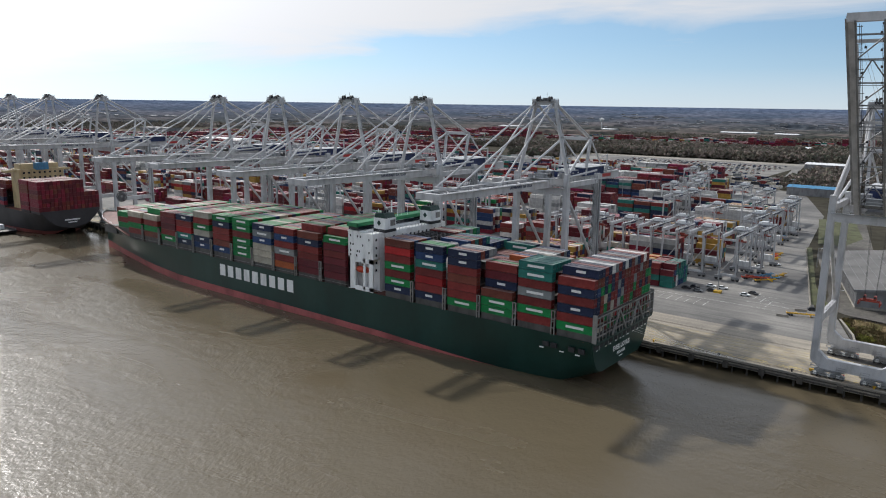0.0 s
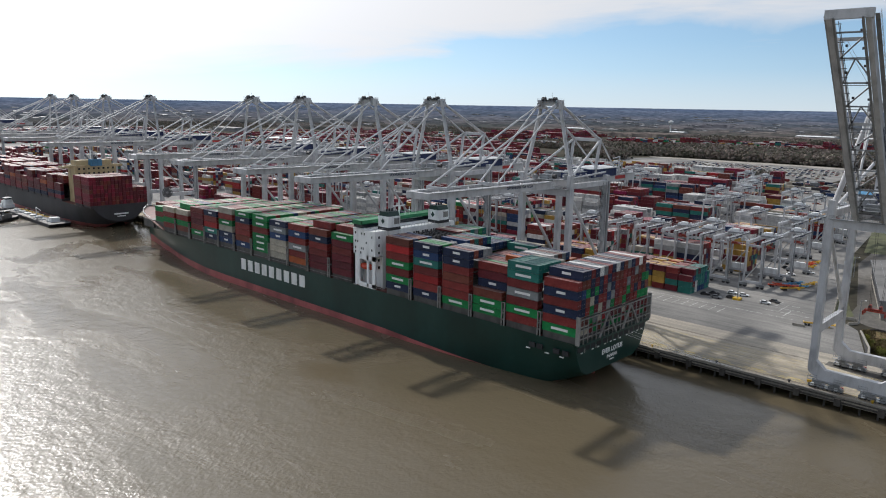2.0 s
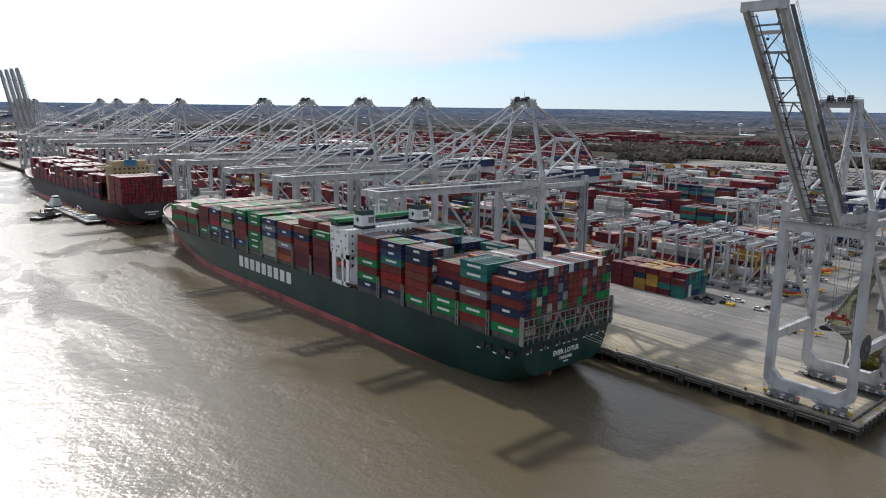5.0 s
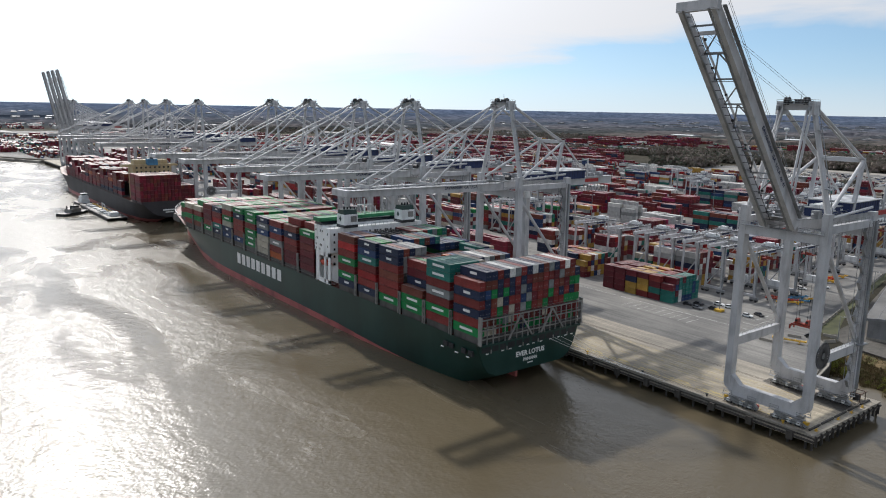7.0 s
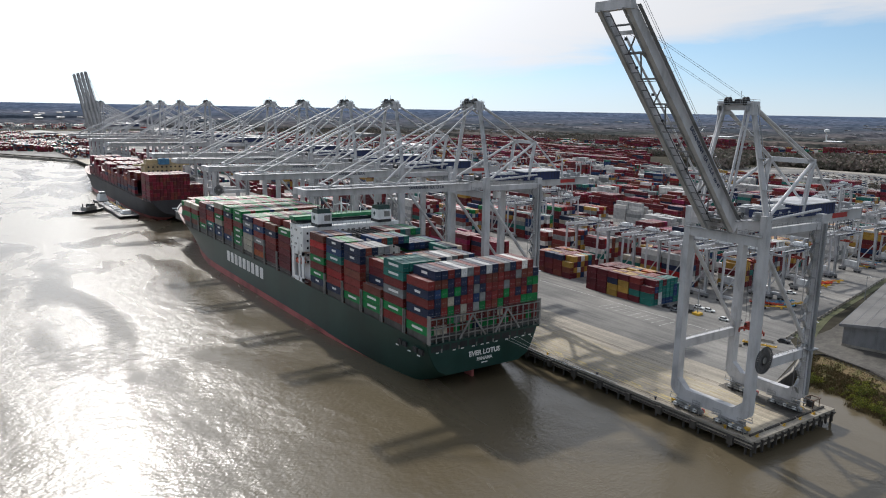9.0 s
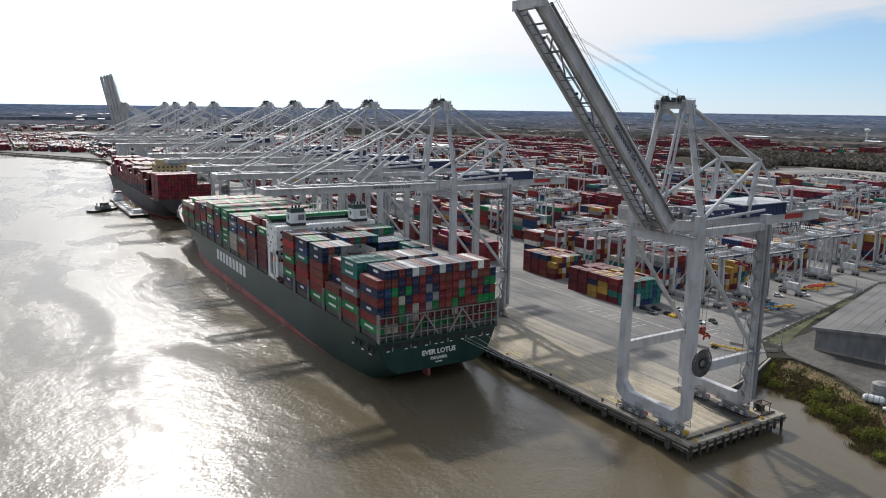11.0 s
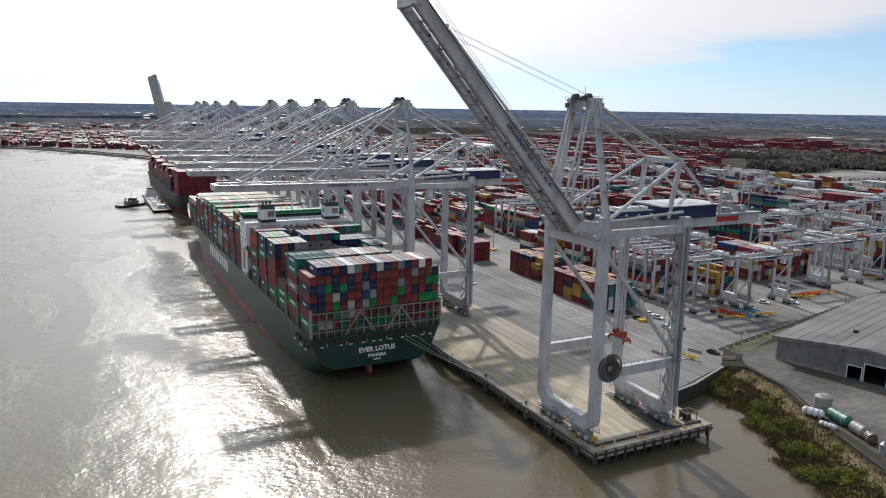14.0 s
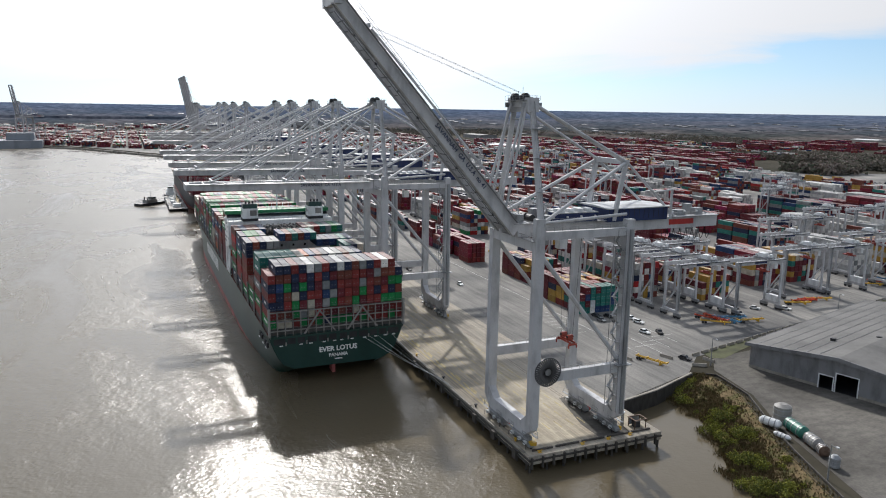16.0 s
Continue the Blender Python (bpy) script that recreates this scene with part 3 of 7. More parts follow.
# ---- river bank ----
def bank():
    top = [(-50, 333.5), (-46, 338), (-29, 334.5), (-8, 322.5), (4, 316.5), (25, 307.5), (60, 293), (120, 268)]
    foot = [(-46.5, 324), (-44, 320.5), (-29, 317.5), (-15, 311), (-1, 302), (12.5, 297), (45, 282), (105, 257)]

    def along(pts, t):
        k = min(int(t * (len(pts) - 1)), len(pts) - 2)
        f = t * (len(pts) - 1) - k
        return Vector(pts[k]).lerp(Vector(pts[k + 1]), f)
    n, m = 120, 14
    vs, fs = [], []
    for i in range(n + 1):
        a, b = along(top, i / n), along(foot, i / n)
        for j in range(m + 1):
            f = j / m
            p = a.lerp(b, f)
            z = QZ * (1 - f) ** 0.8 - 0.5 * f + 0.7 * noise.noise((p.x * 0.2, p.y * 0.2, 3)) * math.sin(math.pi * f)
            vs.append((p.x, p.y, z))
    for i in range(n):
        for j in range(m):
            k = i * (m + 1) + j
            fs.append((k, k + 1, k + m + 2, k + m + 1))
    solid("river_bank", Shape().add(vs, fs), M_GRASS, "sloping river bank of brown grass and mud", "bank", kind="structure")
    rnd = random.Random(4)
    bush, tufts = Shape(), Shape()
    for i in range(420):
        t, f = rnd.random() ** 0.9, rnd.uniform(0.16, 0.98)
        if math.sin(t * 46.0) + math.sin(t * 19.0 + 1.3) + 1.6 * (f - 0.62) < rnd.uniform(-0.7, 0.6):
            continue
        p = along(top, t).lerp(along(foot, t), f)
        r = rnd.uniform(0.6, 1.4) * (2.2 if rnd.random() < 0.16 else 0.8)
        z = QZ * (1 - f) ** 0.8 - 0.4
        lobes = [Vector((rnd.gauss(0, 0.5) * r, rnd.gauss(0, 0.5) * r, rnd.uniform(0.1, 0.6) * r)) for _ in range(5)]
        for _ in range(int(75 * r * r)):
            o = rnd.choice(lobes)
            d = Vector((rnd.gauss(0, 1), rnd.gauss(0, 1), abs(rnd.gauss(0, 1)))).normalized() * r * rnd.uniform(0.3, 0.75)
            leaf(bush, Vector((p.x, p.y, z)) + o + d, rnd.uniform(0.12, 0.30), rnd)
    for i in range(26000):
        t, f = rnd.random(), rnd.uniform(-0.15, 1.0) if rnd.random() < 0.4 else rnd.uniform(0.3, 1.0)
        p = along(top, t).lerp(along(foot, t), f)
        z = QZ * (1 - max(f, 0)) ** 0.8 - 0.35
        h, w = rnd.uniform(0.4, 1.0), rnd.uniform(0.15, 0.4)
        a = rnd.random() * 6.3
        dx, dy = math.cos(a) * w, math.sin(a) * w
        tufts.add([(p.x - dx, p.y - dy, z), (p.x + dx, p.y + dy, z), (p.x - dy * 0.8, p.y + dx * 0.8, z + h)], [(0, 1, 2)])
    reeds = Shape()
    for c in range(46):
        t, out = rnd.random() * 0.8, rnd.uniform(-0.5, 2.4)
        p = along(foot, t)
        p = p + (p - along(top, t)).normalized() * out
        for _ in range(rnd.randrange(25, 90)):
            q, a, h = (p.x + rnd.gauss(0, 0.8), p.y + rnd.gauss(0, 0.8)), rnd.random() * 6.3, rnd.uniform(0.7, 1.7)
            w, tip = 0.09, (rnd.gauss(0, 0.3), rnd.gauss(0, 0.3))
            reeds.add([(q[0] - w * math.cos(a), q[1] - w * math.sin(a), -0.3), (q[0] + w * math.cos(a), q[1] + w * math.sin(a), -0.3), (q[0] + tip[0], q[1] + tip[1], h)], [(0, 1, 2)])
    solid("bank_reeds", reeds, M_GRASS, "clumps of brown reeds standing in the shallows", "reeds", kind="stuff")
    edge_ = Shape()
    for i in range(34):
        a, b = along(top, i / 34 * 0.86 + 0.06), along(top, (i + 0.97) / 34 * 0.86 + 0.06)
        edge_.beam((a.x + 0.8, a.y + 1.6, QZ + 0.3), (b.x + 0.8, b.y + 1.6, QZ + 0.3), 0.35, 0.7)
    solid("bank_edging", edge_, M_TIMBER, "dark timber edging along the top of the bank", "edging", kind="structure")
    solid("bank_bushes", bush, M_BUSH, "yellow-green bushes growing along the river bank", "bushes", kind="stuff")
    solid("bank_grass", tufts, M_GRASS, "tufts of dry brown grass on the bank", "grass", kind="stuff")


def leaf(shape, p, s, rnd):
    """A small bent clump of leaves: two crossed, tilted blades."""
    a = Vector((rnd.gauss(0, 1), rnd.gauss(0, 1), rnd.gauss(0, 0.6))).normalized()
    b = a.orthogonal().normalized()
    c = a.cross(b)
    shape.add([p - a * s, p + b * s * 0.8, p + a * s + c * s * 0.3, p - b * s * 0.8, p + c * s * 0.9], [(0, 1, 4), (1, 2, 4), (2, 3, 4), (3, 0, 4)])


bank()


# ---- distance ----
OPEN_LAND = [(-1720, -40, 1480, 2060), (-1560, -1050, 2300, 2430), (-780, -500, 2390, 2500), (-3500, -1180, -500, 800), (-2500, -1180, 800, 1500), (-2060, -1840, 1130, 1230), (-340, -190, 1450, 1700)]


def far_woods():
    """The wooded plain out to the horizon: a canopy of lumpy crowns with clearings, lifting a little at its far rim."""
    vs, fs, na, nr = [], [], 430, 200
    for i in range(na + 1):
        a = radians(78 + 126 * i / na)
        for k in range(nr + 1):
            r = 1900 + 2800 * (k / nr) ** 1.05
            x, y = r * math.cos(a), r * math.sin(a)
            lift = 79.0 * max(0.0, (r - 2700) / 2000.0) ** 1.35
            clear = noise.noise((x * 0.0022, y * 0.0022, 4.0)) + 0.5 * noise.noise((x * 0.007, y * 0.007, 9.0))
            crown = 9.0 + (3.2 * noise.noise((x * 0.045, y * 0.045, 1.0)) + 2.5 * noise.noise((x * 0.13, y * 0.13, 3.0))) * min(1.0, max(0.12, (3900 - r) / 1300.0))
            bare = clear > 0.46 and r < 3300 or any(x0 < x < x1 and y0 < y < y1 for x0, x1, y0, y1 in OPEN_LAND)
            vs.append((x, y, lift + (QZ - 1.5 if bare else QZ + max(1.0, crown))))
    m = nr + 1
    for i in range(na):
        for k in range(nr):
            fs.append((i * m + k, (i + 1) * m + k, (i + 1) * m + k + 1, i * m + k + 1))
    solid("backdrop", Shape().add(vs, fs), M_FAR, "distant wooded winter plain with painted blue haze towards the horizon", "backdrop", kind="structure")


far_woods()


def far_roofs():
    """Roofs of sheds and houses scattered in clearings of the wooded plain."""
    rnd, s = random.Random(15), Shape()
    for a0, r0, spread, count in ((98, 3300, 260, 16), (104, 3000, 300, 22), (111, 3500, 320, 26), (118, 3100, 300, 20), (126, 3600, 300, 16), (134, 3300, 260, 12), (143, 3000, 260, 14), (152, 3400, 300, 14), (163, 3300, 320, 22), (171, 3500, 300, 20)):
        cx, cy = r0 * math.cos(radians(a0)), r0 * math.sin(radians(a0))
        for _ in range(count):
            x, y = cx + rnd.gauss(0, spread), cy + rnd.gauss(0, spread * 0.5)
            z = 79.0 * max(0.0, (math.hypot(x, y) - 2700) / 2000.0) ** 1.35 + QZ + 5
            w, d, h = rnd.uniform(8, 20) * rnd.choice((1, 1, 1, 2.6)), rnd.uniform(7, 14), rnd.uniform(5, 9)
            s.prism([(x - w, z), (x + w, z), (x + w, z + h), (x, z + h * 1.25), (x - w, z + h)], "y", y - d, y + d)
    solid("far_roofs", s, M_SHEDWALL, "pale roofs scattered among the distant woods", "buildings", kind="stuff")


far_roofs()


def woods(name, label, areas, seed, material):
    rnd, s = random.Random(seed), Shape()
    for x0, x1, y0, y1, count, size in areas:
        for _ in range(count):
            x, y = rnd.uniform(x0, x1), rnd.uniform(y0, y1)
            if noise.noise((x * 0.004, y * 0.004, seed)) < -0.42:
                continue
            h = rnd.uniform(0.6, 1.15) * size
            if y < 1100 and x > -500:
                s.tube((x, y, QZ - 0.5), (x, y, QZ + 0.5 * h), 0.03 * h, 4)
            for _ in range(8):
                leaf(s, Vector((x + rnd.gauss(0, 0.22) * h, y + rnd.gauss(0, 0.22) * h, QZ + rnd.uniform(0.15, 0.95) * h)), rnd.uniform(0.13, 0.3) * h, rnd)
    solid(name, s, material, label, "woods", kind="stuff")


woods("woodland", "bare brown winter woodland beyond the port", [
    (-720, -330, 1290, 1620, 3000, 13), (-700, -620, 1085, 1290, 700, 14), (-620, -250, 1285, 1340, 1100, 14), (-330, 300, 1350, 1900, 5000, 11), (-2300, -1200, 1640, 2000, 2400, 12), (-900, 200, 1950, 2150, 2600, 13),
    (-1250, -960, 1290, 1400, 1100, 11), (-1000, -720, 1290, 1520, 2300, 12), (-3300, -2100, 1000, 2000, 2600, 13), (-205, -110, 880, 1080, 700, 12), (-110, 400, 900, 1350, 3000, 11), (-3700, -3450, -500, 800, 900, 13),
    (-190, -140, 830, 880, 40, 8), (-430, -330, 985, 1060, 50, 7), (-1500, -1100, 1380, 1420, 220, 9)], 7, M_WOODS)


# ---- containers ----
CL, CW, CH = 12.85, 2.33, 2.84


def container_mesh(colour):
    s = Shape()
    s.box(-CL / 2 + 0.04, CL / 2 - 0.06, -CW / 2 + 0.04, CW / 2 - 0.04, 0.1, CH - 0.05)
    for sx in (-1, 1):
        for sy in (-1, 1):
            x, y = sx * (CL / 2 - 0.09), sy * (CW / 2 - 0.08)
            s.box(x - 0.09, x + 0.09, y - 0.08, y + 0.08, 0, CH)
        x = sx * (CL / 2 - 0.06)
        s.box(x - 0.06, x + 0.06, -CW / 2 + 0.16, CW / 2 - 0.16, 0, 0.16)
        s.box(x - 0.06, x + 0.06, -CW / 2 + 0.16, CW / 2 - 0.16, CH - 0.14, CH - 0.02)
    for sy in (-1, 1):
        y = sy * (CW / 2 - 0.05)
        s.box(-CL / 2 + 0.18, CL / 2 - 0.18, y - 0.05, y + 0.05, 0, 0.14)
        s.box(-CL / 2 + 0.18, CL / 2 - 0.18, y - 0.05, y + 0.05, CH - 0.1, CH - 0.01)
    for y in (-0.75, -0.3, 0.3, 0.75):
        s.box(CL / 2 - 0.06, CL / 2 - 0.03, y - 0.03, y + 0.03, 0.16, CH - 0.14)
    for y in (-0.5, 0.5):
        s.box(CL / 2 - 0.06, CL / 2 + 0.02, y - 0.14, y + 0.14, 1.15, 1.4)
    me = s.mesh("shipping_container", BOX[colour])
    me.materials.append(M_STEEL)
    for p in me.polygons:
        if p.center.x > CL / 2 - 0.02 and p.center.z < 1.6 and p.area < 0.2:
            p.material_index = 1
    return me


CMESH = {k: container_mesh(k) for k in PALETTE}
NAMES = dict(red="dull red", brown="red-brown", wine="dark wine-red", bright="bright red", navy="dark navy", blue="blue", green="bright green", teal="teal",
             grey="grey", cream="cream", white="white", orange="orange", yellow="ochre yellow")
MARK = Shape().box(-3.2, 3.2, -0.012, 0.0, -0.42, 0.42).mesh("marking", M_LETTER)
SMALLMARK = Shape().box(-1.7, 1.7, -0.012, 0.0, -0.36, 0.5).mesh("marking", M_LETTER)


def container(colour, x, y, z, where, group, marked=False):
    ob = new("shipping_container", CMESH[colour])
    ob.location = (x, y, z)
    tagged(ob, NAMES[colour] + " steel shipping container stacked " + where, "container", group)
    if marked and colour in ("green", "navy", "teal", "grey", "blue"):
        k = new("marking", MARK if colour in ("green", "grey", "teal") else SMALLMARK)
        k.parent = ob
        k.location = (0.2, -CW / 2 + 0.0, CH * 0.52)
        tagged(k, "plain white lettering bar")
    return ob


def stack_cells(shape, cells, length=CL, width=CW, height=CH, mix=0):
    """Adds a box for every cell; mix shuffles their order, so that no two stacks share a pattern."""
    if mix:
        cells = list(cells)
        random.Random(mix).shuffle(cells)
    for x, y, z in cells:
        shape.box(x - length / 2, x + length / 2, y - width / 2, y + width / 2, z, z + height - 0.06)


# ---- the large green container ship ----
SX, SY, DECK = -99.5, 225.8, 17.2
BOW = -443.0


def deck_half(x):
    d = max(0.0, -372.0 - x) / (-372.0 - BOW)
    return 23.1 * max(0.0, 1 - d ** 2.3) ** 0.9


def water_half(x):
    pts = [(-99.5, 14.5), (-106, 15.0), (-118, 16.5), (-132, 19), (-150, 21.8), (-175, 23.1), (-325, 23.1), (-355, 18.5), (-372, 14.5), (-400, 8), (-432, 1.2), (-440, 0.05), (-445, 0.05)]
    for (a, u), (b, v) in zip(pts, pts[1:]):
        if b <= x <= a:
            f = (a - x) / (a - b)
            return u + (v - u) * f
    return 0.05


def deck_z(x):
    return DECK + 4.6 * min(1.0, max(0.0, (-372 - x) / 22.0)) + 1.2 * max(0.0, (-395 - x) / 48.0)


def boot_line(x):
    """Top of the red paint: awash near the stern, higher towards the bow."""
    return min(4.4, max(-0.6, 0.3 + (-142 - x) * 0.045)) if x > -190 else min(4.6, 2.46 + (-190 - x) * 0.0085)


def hull(parent, stations, half_deck, half_water, top_z, low_z, boot, centre, paint_top, paint_low):
    levels = [0.0, 0.0, 0.15, 0.35, 0.6, 0.8, 1.0]
    rings = []
    for x in stations:
        zb, zt, ring = low_z(x), top_z(x), []
        z1 = max(zb, boot(x))
        hw, hd = half_water(x), half_deck(x)
        for k, f in enumerate(levels):
            z = zb if k == 0 else z1 + (zt - z1) * f
            g = (z - zb) / (zt - zb)
            e = 0.42 if x > stations[len(stations) // 2] else 1.35
            ring.append((z, hw + (hd - hw) * g ** e))
        rings.append(ring)
    for name, lo, hi, mat in (("hull_bottom", 0, 1, paint_low), ("hull_side", 1, len(levels) - 1, paint_top)):
        vs, fs = [], []
        w = hi - lo + 1
        for side in (-1, 1):
            base = len(vs)
            for x, ring in zip(stations, rings):
                vs += [(x, centre + side * ring[k][1], ring[k][0]) for k in range(lo, hi + 1)]
            for i in range(len(stations) - 1):
                for k in range(w - 1):
                    a = base + i * w + k
                    fs.append((a, a + 1, a + w + 1, a + w))
        if name == "hull_side":
            n = len(stations) * w
            fs.append(tuple(range(w)) + tuple(n + k for k in range(w - 1, -1, -1)))
        ob = part(name, Shape().add(vs, fs), mat, parent)
        for p in ob.data.polygons:
            p.use_smooth = len(p.vertices) == 4
    vs, fs = [], []
    for x, ring in zip(stations, rings):
        vs += [(x, centre - ring[-1][1] + 0.1, ring[-1][0] - 0.5), (x, centre + ring[-1][1] - 0.1, ring[-1][0] - 0.5)]
    for i in range(len(stations) - 1):
        fs.append((2 * i, 2 * i + 1, 2 * i + 3, 2 * i + 2))
    part("main_deck", Shape().add(vs, fs), M_DECK, parent, "red oxide steel deck")


ship = thing("container_ship", "large dark green container ship with red waterline at quay", "ship")
st = [SX, -100.5, -102, -105, -109, -114, -120, -128, -136, -145, -155, -170, -190, -230, -270, -310, -330, -345, -358, -368, -376, -384, -392, -400, -408, -416, -423, -429, -434, -438, -441, BOW]
hull(ship, st, deck_half, water_half, deck_z, lambda x: max(-2.0, 5.2 - 0.45 * (SX - x)), boot_line, SY, M_HULL, M_BOOT)
part("rudder", Shape().box(-110, -105.8, SY - 0.5, SY + 0.5, -2, 5.6), M_BOOT, ship)
for side in (-1, 1):
    rail = Shape()
    for k in range(46):
        xa, xb = -396 - k, -397 - k
        for h in (0.6, 1.2):
            rail.tube((xa, SY + side * (deck_half(xa) - 0.2), deck_z(xa) + h), (xb, SY + side * (deck_half(xb) - 0.2), deck_z(xb) + h), 0.1, 4)
    part("bow_rail", rail, M_WHITE, ship)
for i in range(9):
    x = -294 + i * 6.05
    part("name_bar", Shape().box(x, x + 4.1, SY - 23.17, SY - 23.07, 9.2, 14.6), M_LETTER, ship, "plain white lettering bar on the hull")
words("EVER LOTUS", 2.35, M_LETTER, ship, pose(SX + 0.06, SY, 10.7, 90, 0, 90), bold=0.035)
words("PANAMA", 1.6, M_LETTER, ship, pose(SX + 0.06, SY, 8.5, 90, 0, 90), bold=0.03)
part("name_bar", Shape().box(SX - 0.1, SX + 0.05, SY - 1.3, SY + 1.3, 6.9, 7.3), M_LETTER, ship, "small white bar below the port name")
for y, w in ((-19.5, 1.9), (-15.6, 1.3), (-12.4, 1.2), (-8.8, 1.5), (-5.2, 1.3), (-1.8, 1.2), (1.8, 1.2), (5.2, 1.3), (8.8, 1.5), (12.4, 1.2), (15.6, 1.3), (19.5, 1.9)):
    part("mooring_port", Shape().box(SX - 0.6, SX + 0.03, SY + y - w, SY + y + w, 13.9, 16.1), M_DARK, ship, "dark mooring opening in the transom")
for y in (-17.4, -10.6, -3.5, 3.5, 10.6, 17.4):
    part("roller_post", Shape().tube((SX - 0.05, SY + y, 13.4), (SX - 0.05, SY + y, 14.6), 0.28, 8), M_LASH, ship, "grey mooring roller")
for y in (-19, -12.5, -9.2, -4.8, -1.2, 1.2, 4.8, 9.2, 13.2, 16.6, 19.6):
    part("fairlead", Shape().box(SX - 0.1, SX + 0.1, SY + y - 0.55, SY + y + 0.55, 13.3, 13.62), M_LETTER, ship, "small white fairlead on the transom")
for x in (-104.2, -110, -117.5):
    part("fairlead", Shape().box(x - 0.8, x + 0.8, SY - 23.24, SY - 23.0, 11.8, 12.15), M_LETTER, ship, "small white fairlead on the side")
for x in (-103, -106.5, -113, -116):
    part("mooring_port", Shape().box(x - 1.1, x + 1.1, SY - 23.2, SY - 22.6, 12.6, 14.2), M_DARK, ship, "dark mooring opening in the side")
for x in range(-365, -190, 14):
    part("side_rail", Shape().box(x - 6.4, x + 6.4, SY - 22.9, SY - 22.7, DECK + 0.9, DECK + 1.02), M_LASH, ship)

# bays: (aft end, tiers and colours of the outermost row from the top down, tiers of the rows further in)
AFT = [
    (-99.6, "red navy red navy red green", [7] * 16 + [6]),
    (-114.7, "teal teal red grey red green red", [7] * 5 + [5] * 9 + [5] * 3),
    (-129.7, "brown green green", [6] * 3 + [5] * 3 + [6] * 9 + [5] * 2),
    (-144.6, "navy navy red brown red red green", [7] * 4 + [5] * 10 + [6] * 3),
    (-159.8, "navy blue teal red bright red navy", [7] * 3 + [6, 6, 7, 7, 7, 7, 7, 7, 6, 6, 6, 6, 6, 6]),
    (-175.2, "brown bright red green red green navy", [7] * 17),
]
FORE = [
    (-209.5, "green wine red wine wine wine", 7), (-225.6, "brown navy red red wine wine", 7), (-241.0, "red blue red grey red orange", 6),
    (-256.0, "navy grey blue cream cream cream", 6), (-270.8, "green green red green green green", 6), (-286.2, "green navy red red brown blue", 6),
    (-302.0, "cream red green cream navy blue", 6), (-317.0, "navy red bright teal navy", 5), (-331.0, "red wine wine red green", 5),
    (-347.3, "red navy green green", 5), (-363.0, "green green green navy", 4), (-378.0, "green red red", 3), (-393.0, "green red", 3)]
ROW = 2.53
TIER = 2.98
crnd = random.Random(21)
MIXED = "red brown navy green grey wine blue brown red navy cream green teal red brown orange".split()
STERN = "navy red green grey wine brown red cream green brown wine grey red navy wine brown green red wine bright blue red".split()
HATCH = 19.3
STERN_TOP = "navy navy navy red navy white grey red navy white navy brown grey navy red white red navy".split()
TOPS = {(-114.7, False): "teal white grey teal cream".split(), (-129.7, True): "navy orange white grey brown blue".split(), (-144.6, False): "navy brown orange grey".split(),
        (-159.8, True): "teal blue navy blue teal brown".split(), (-175.2, False): "navy brown orange blue".split(), (-159.8, False): "navy green brown grey".split()}


def rack_mesh():
    """A folded stack of open flat racks: base, end frames and bare rails."""
    s = Shape()
    for z in (0.0, 0.95, 1.9):
        s.box(-CL / 2, CL / 2, -CW / 2, -CW / 2 + 0.28, z, z + 0.34).box(-CL / 2, CL / 2, CW / 2 - 0.28, CW / 2, z, z + 0.34)
        for k in range(7):
            x = -CL / 2 + 0.3 + k * (CL - 0.6) / 6
            s.box(x - 0.16, x + 0.16, -CW / 2 + 0.28, CW / 2 - 0.28, z + 0.05, z + 0.28)
    for sx in (-1, 1):
        for sy in (-1, 1):
            s.box(sx * (CL / 2 - 0.15) - 0.15, sx * (CL / 2 - 0.15) + 0.15, sy * (CW / 2 - 0.14) - 0.13, sy * (CW / 2 - 0.14) + 0.13, 0.34, CH)
    return s.mesh("flat_rack", M_DARK)


RACK = rack_mesh()


def row_y(r):
    return SY + (r - 8.5) * ROW


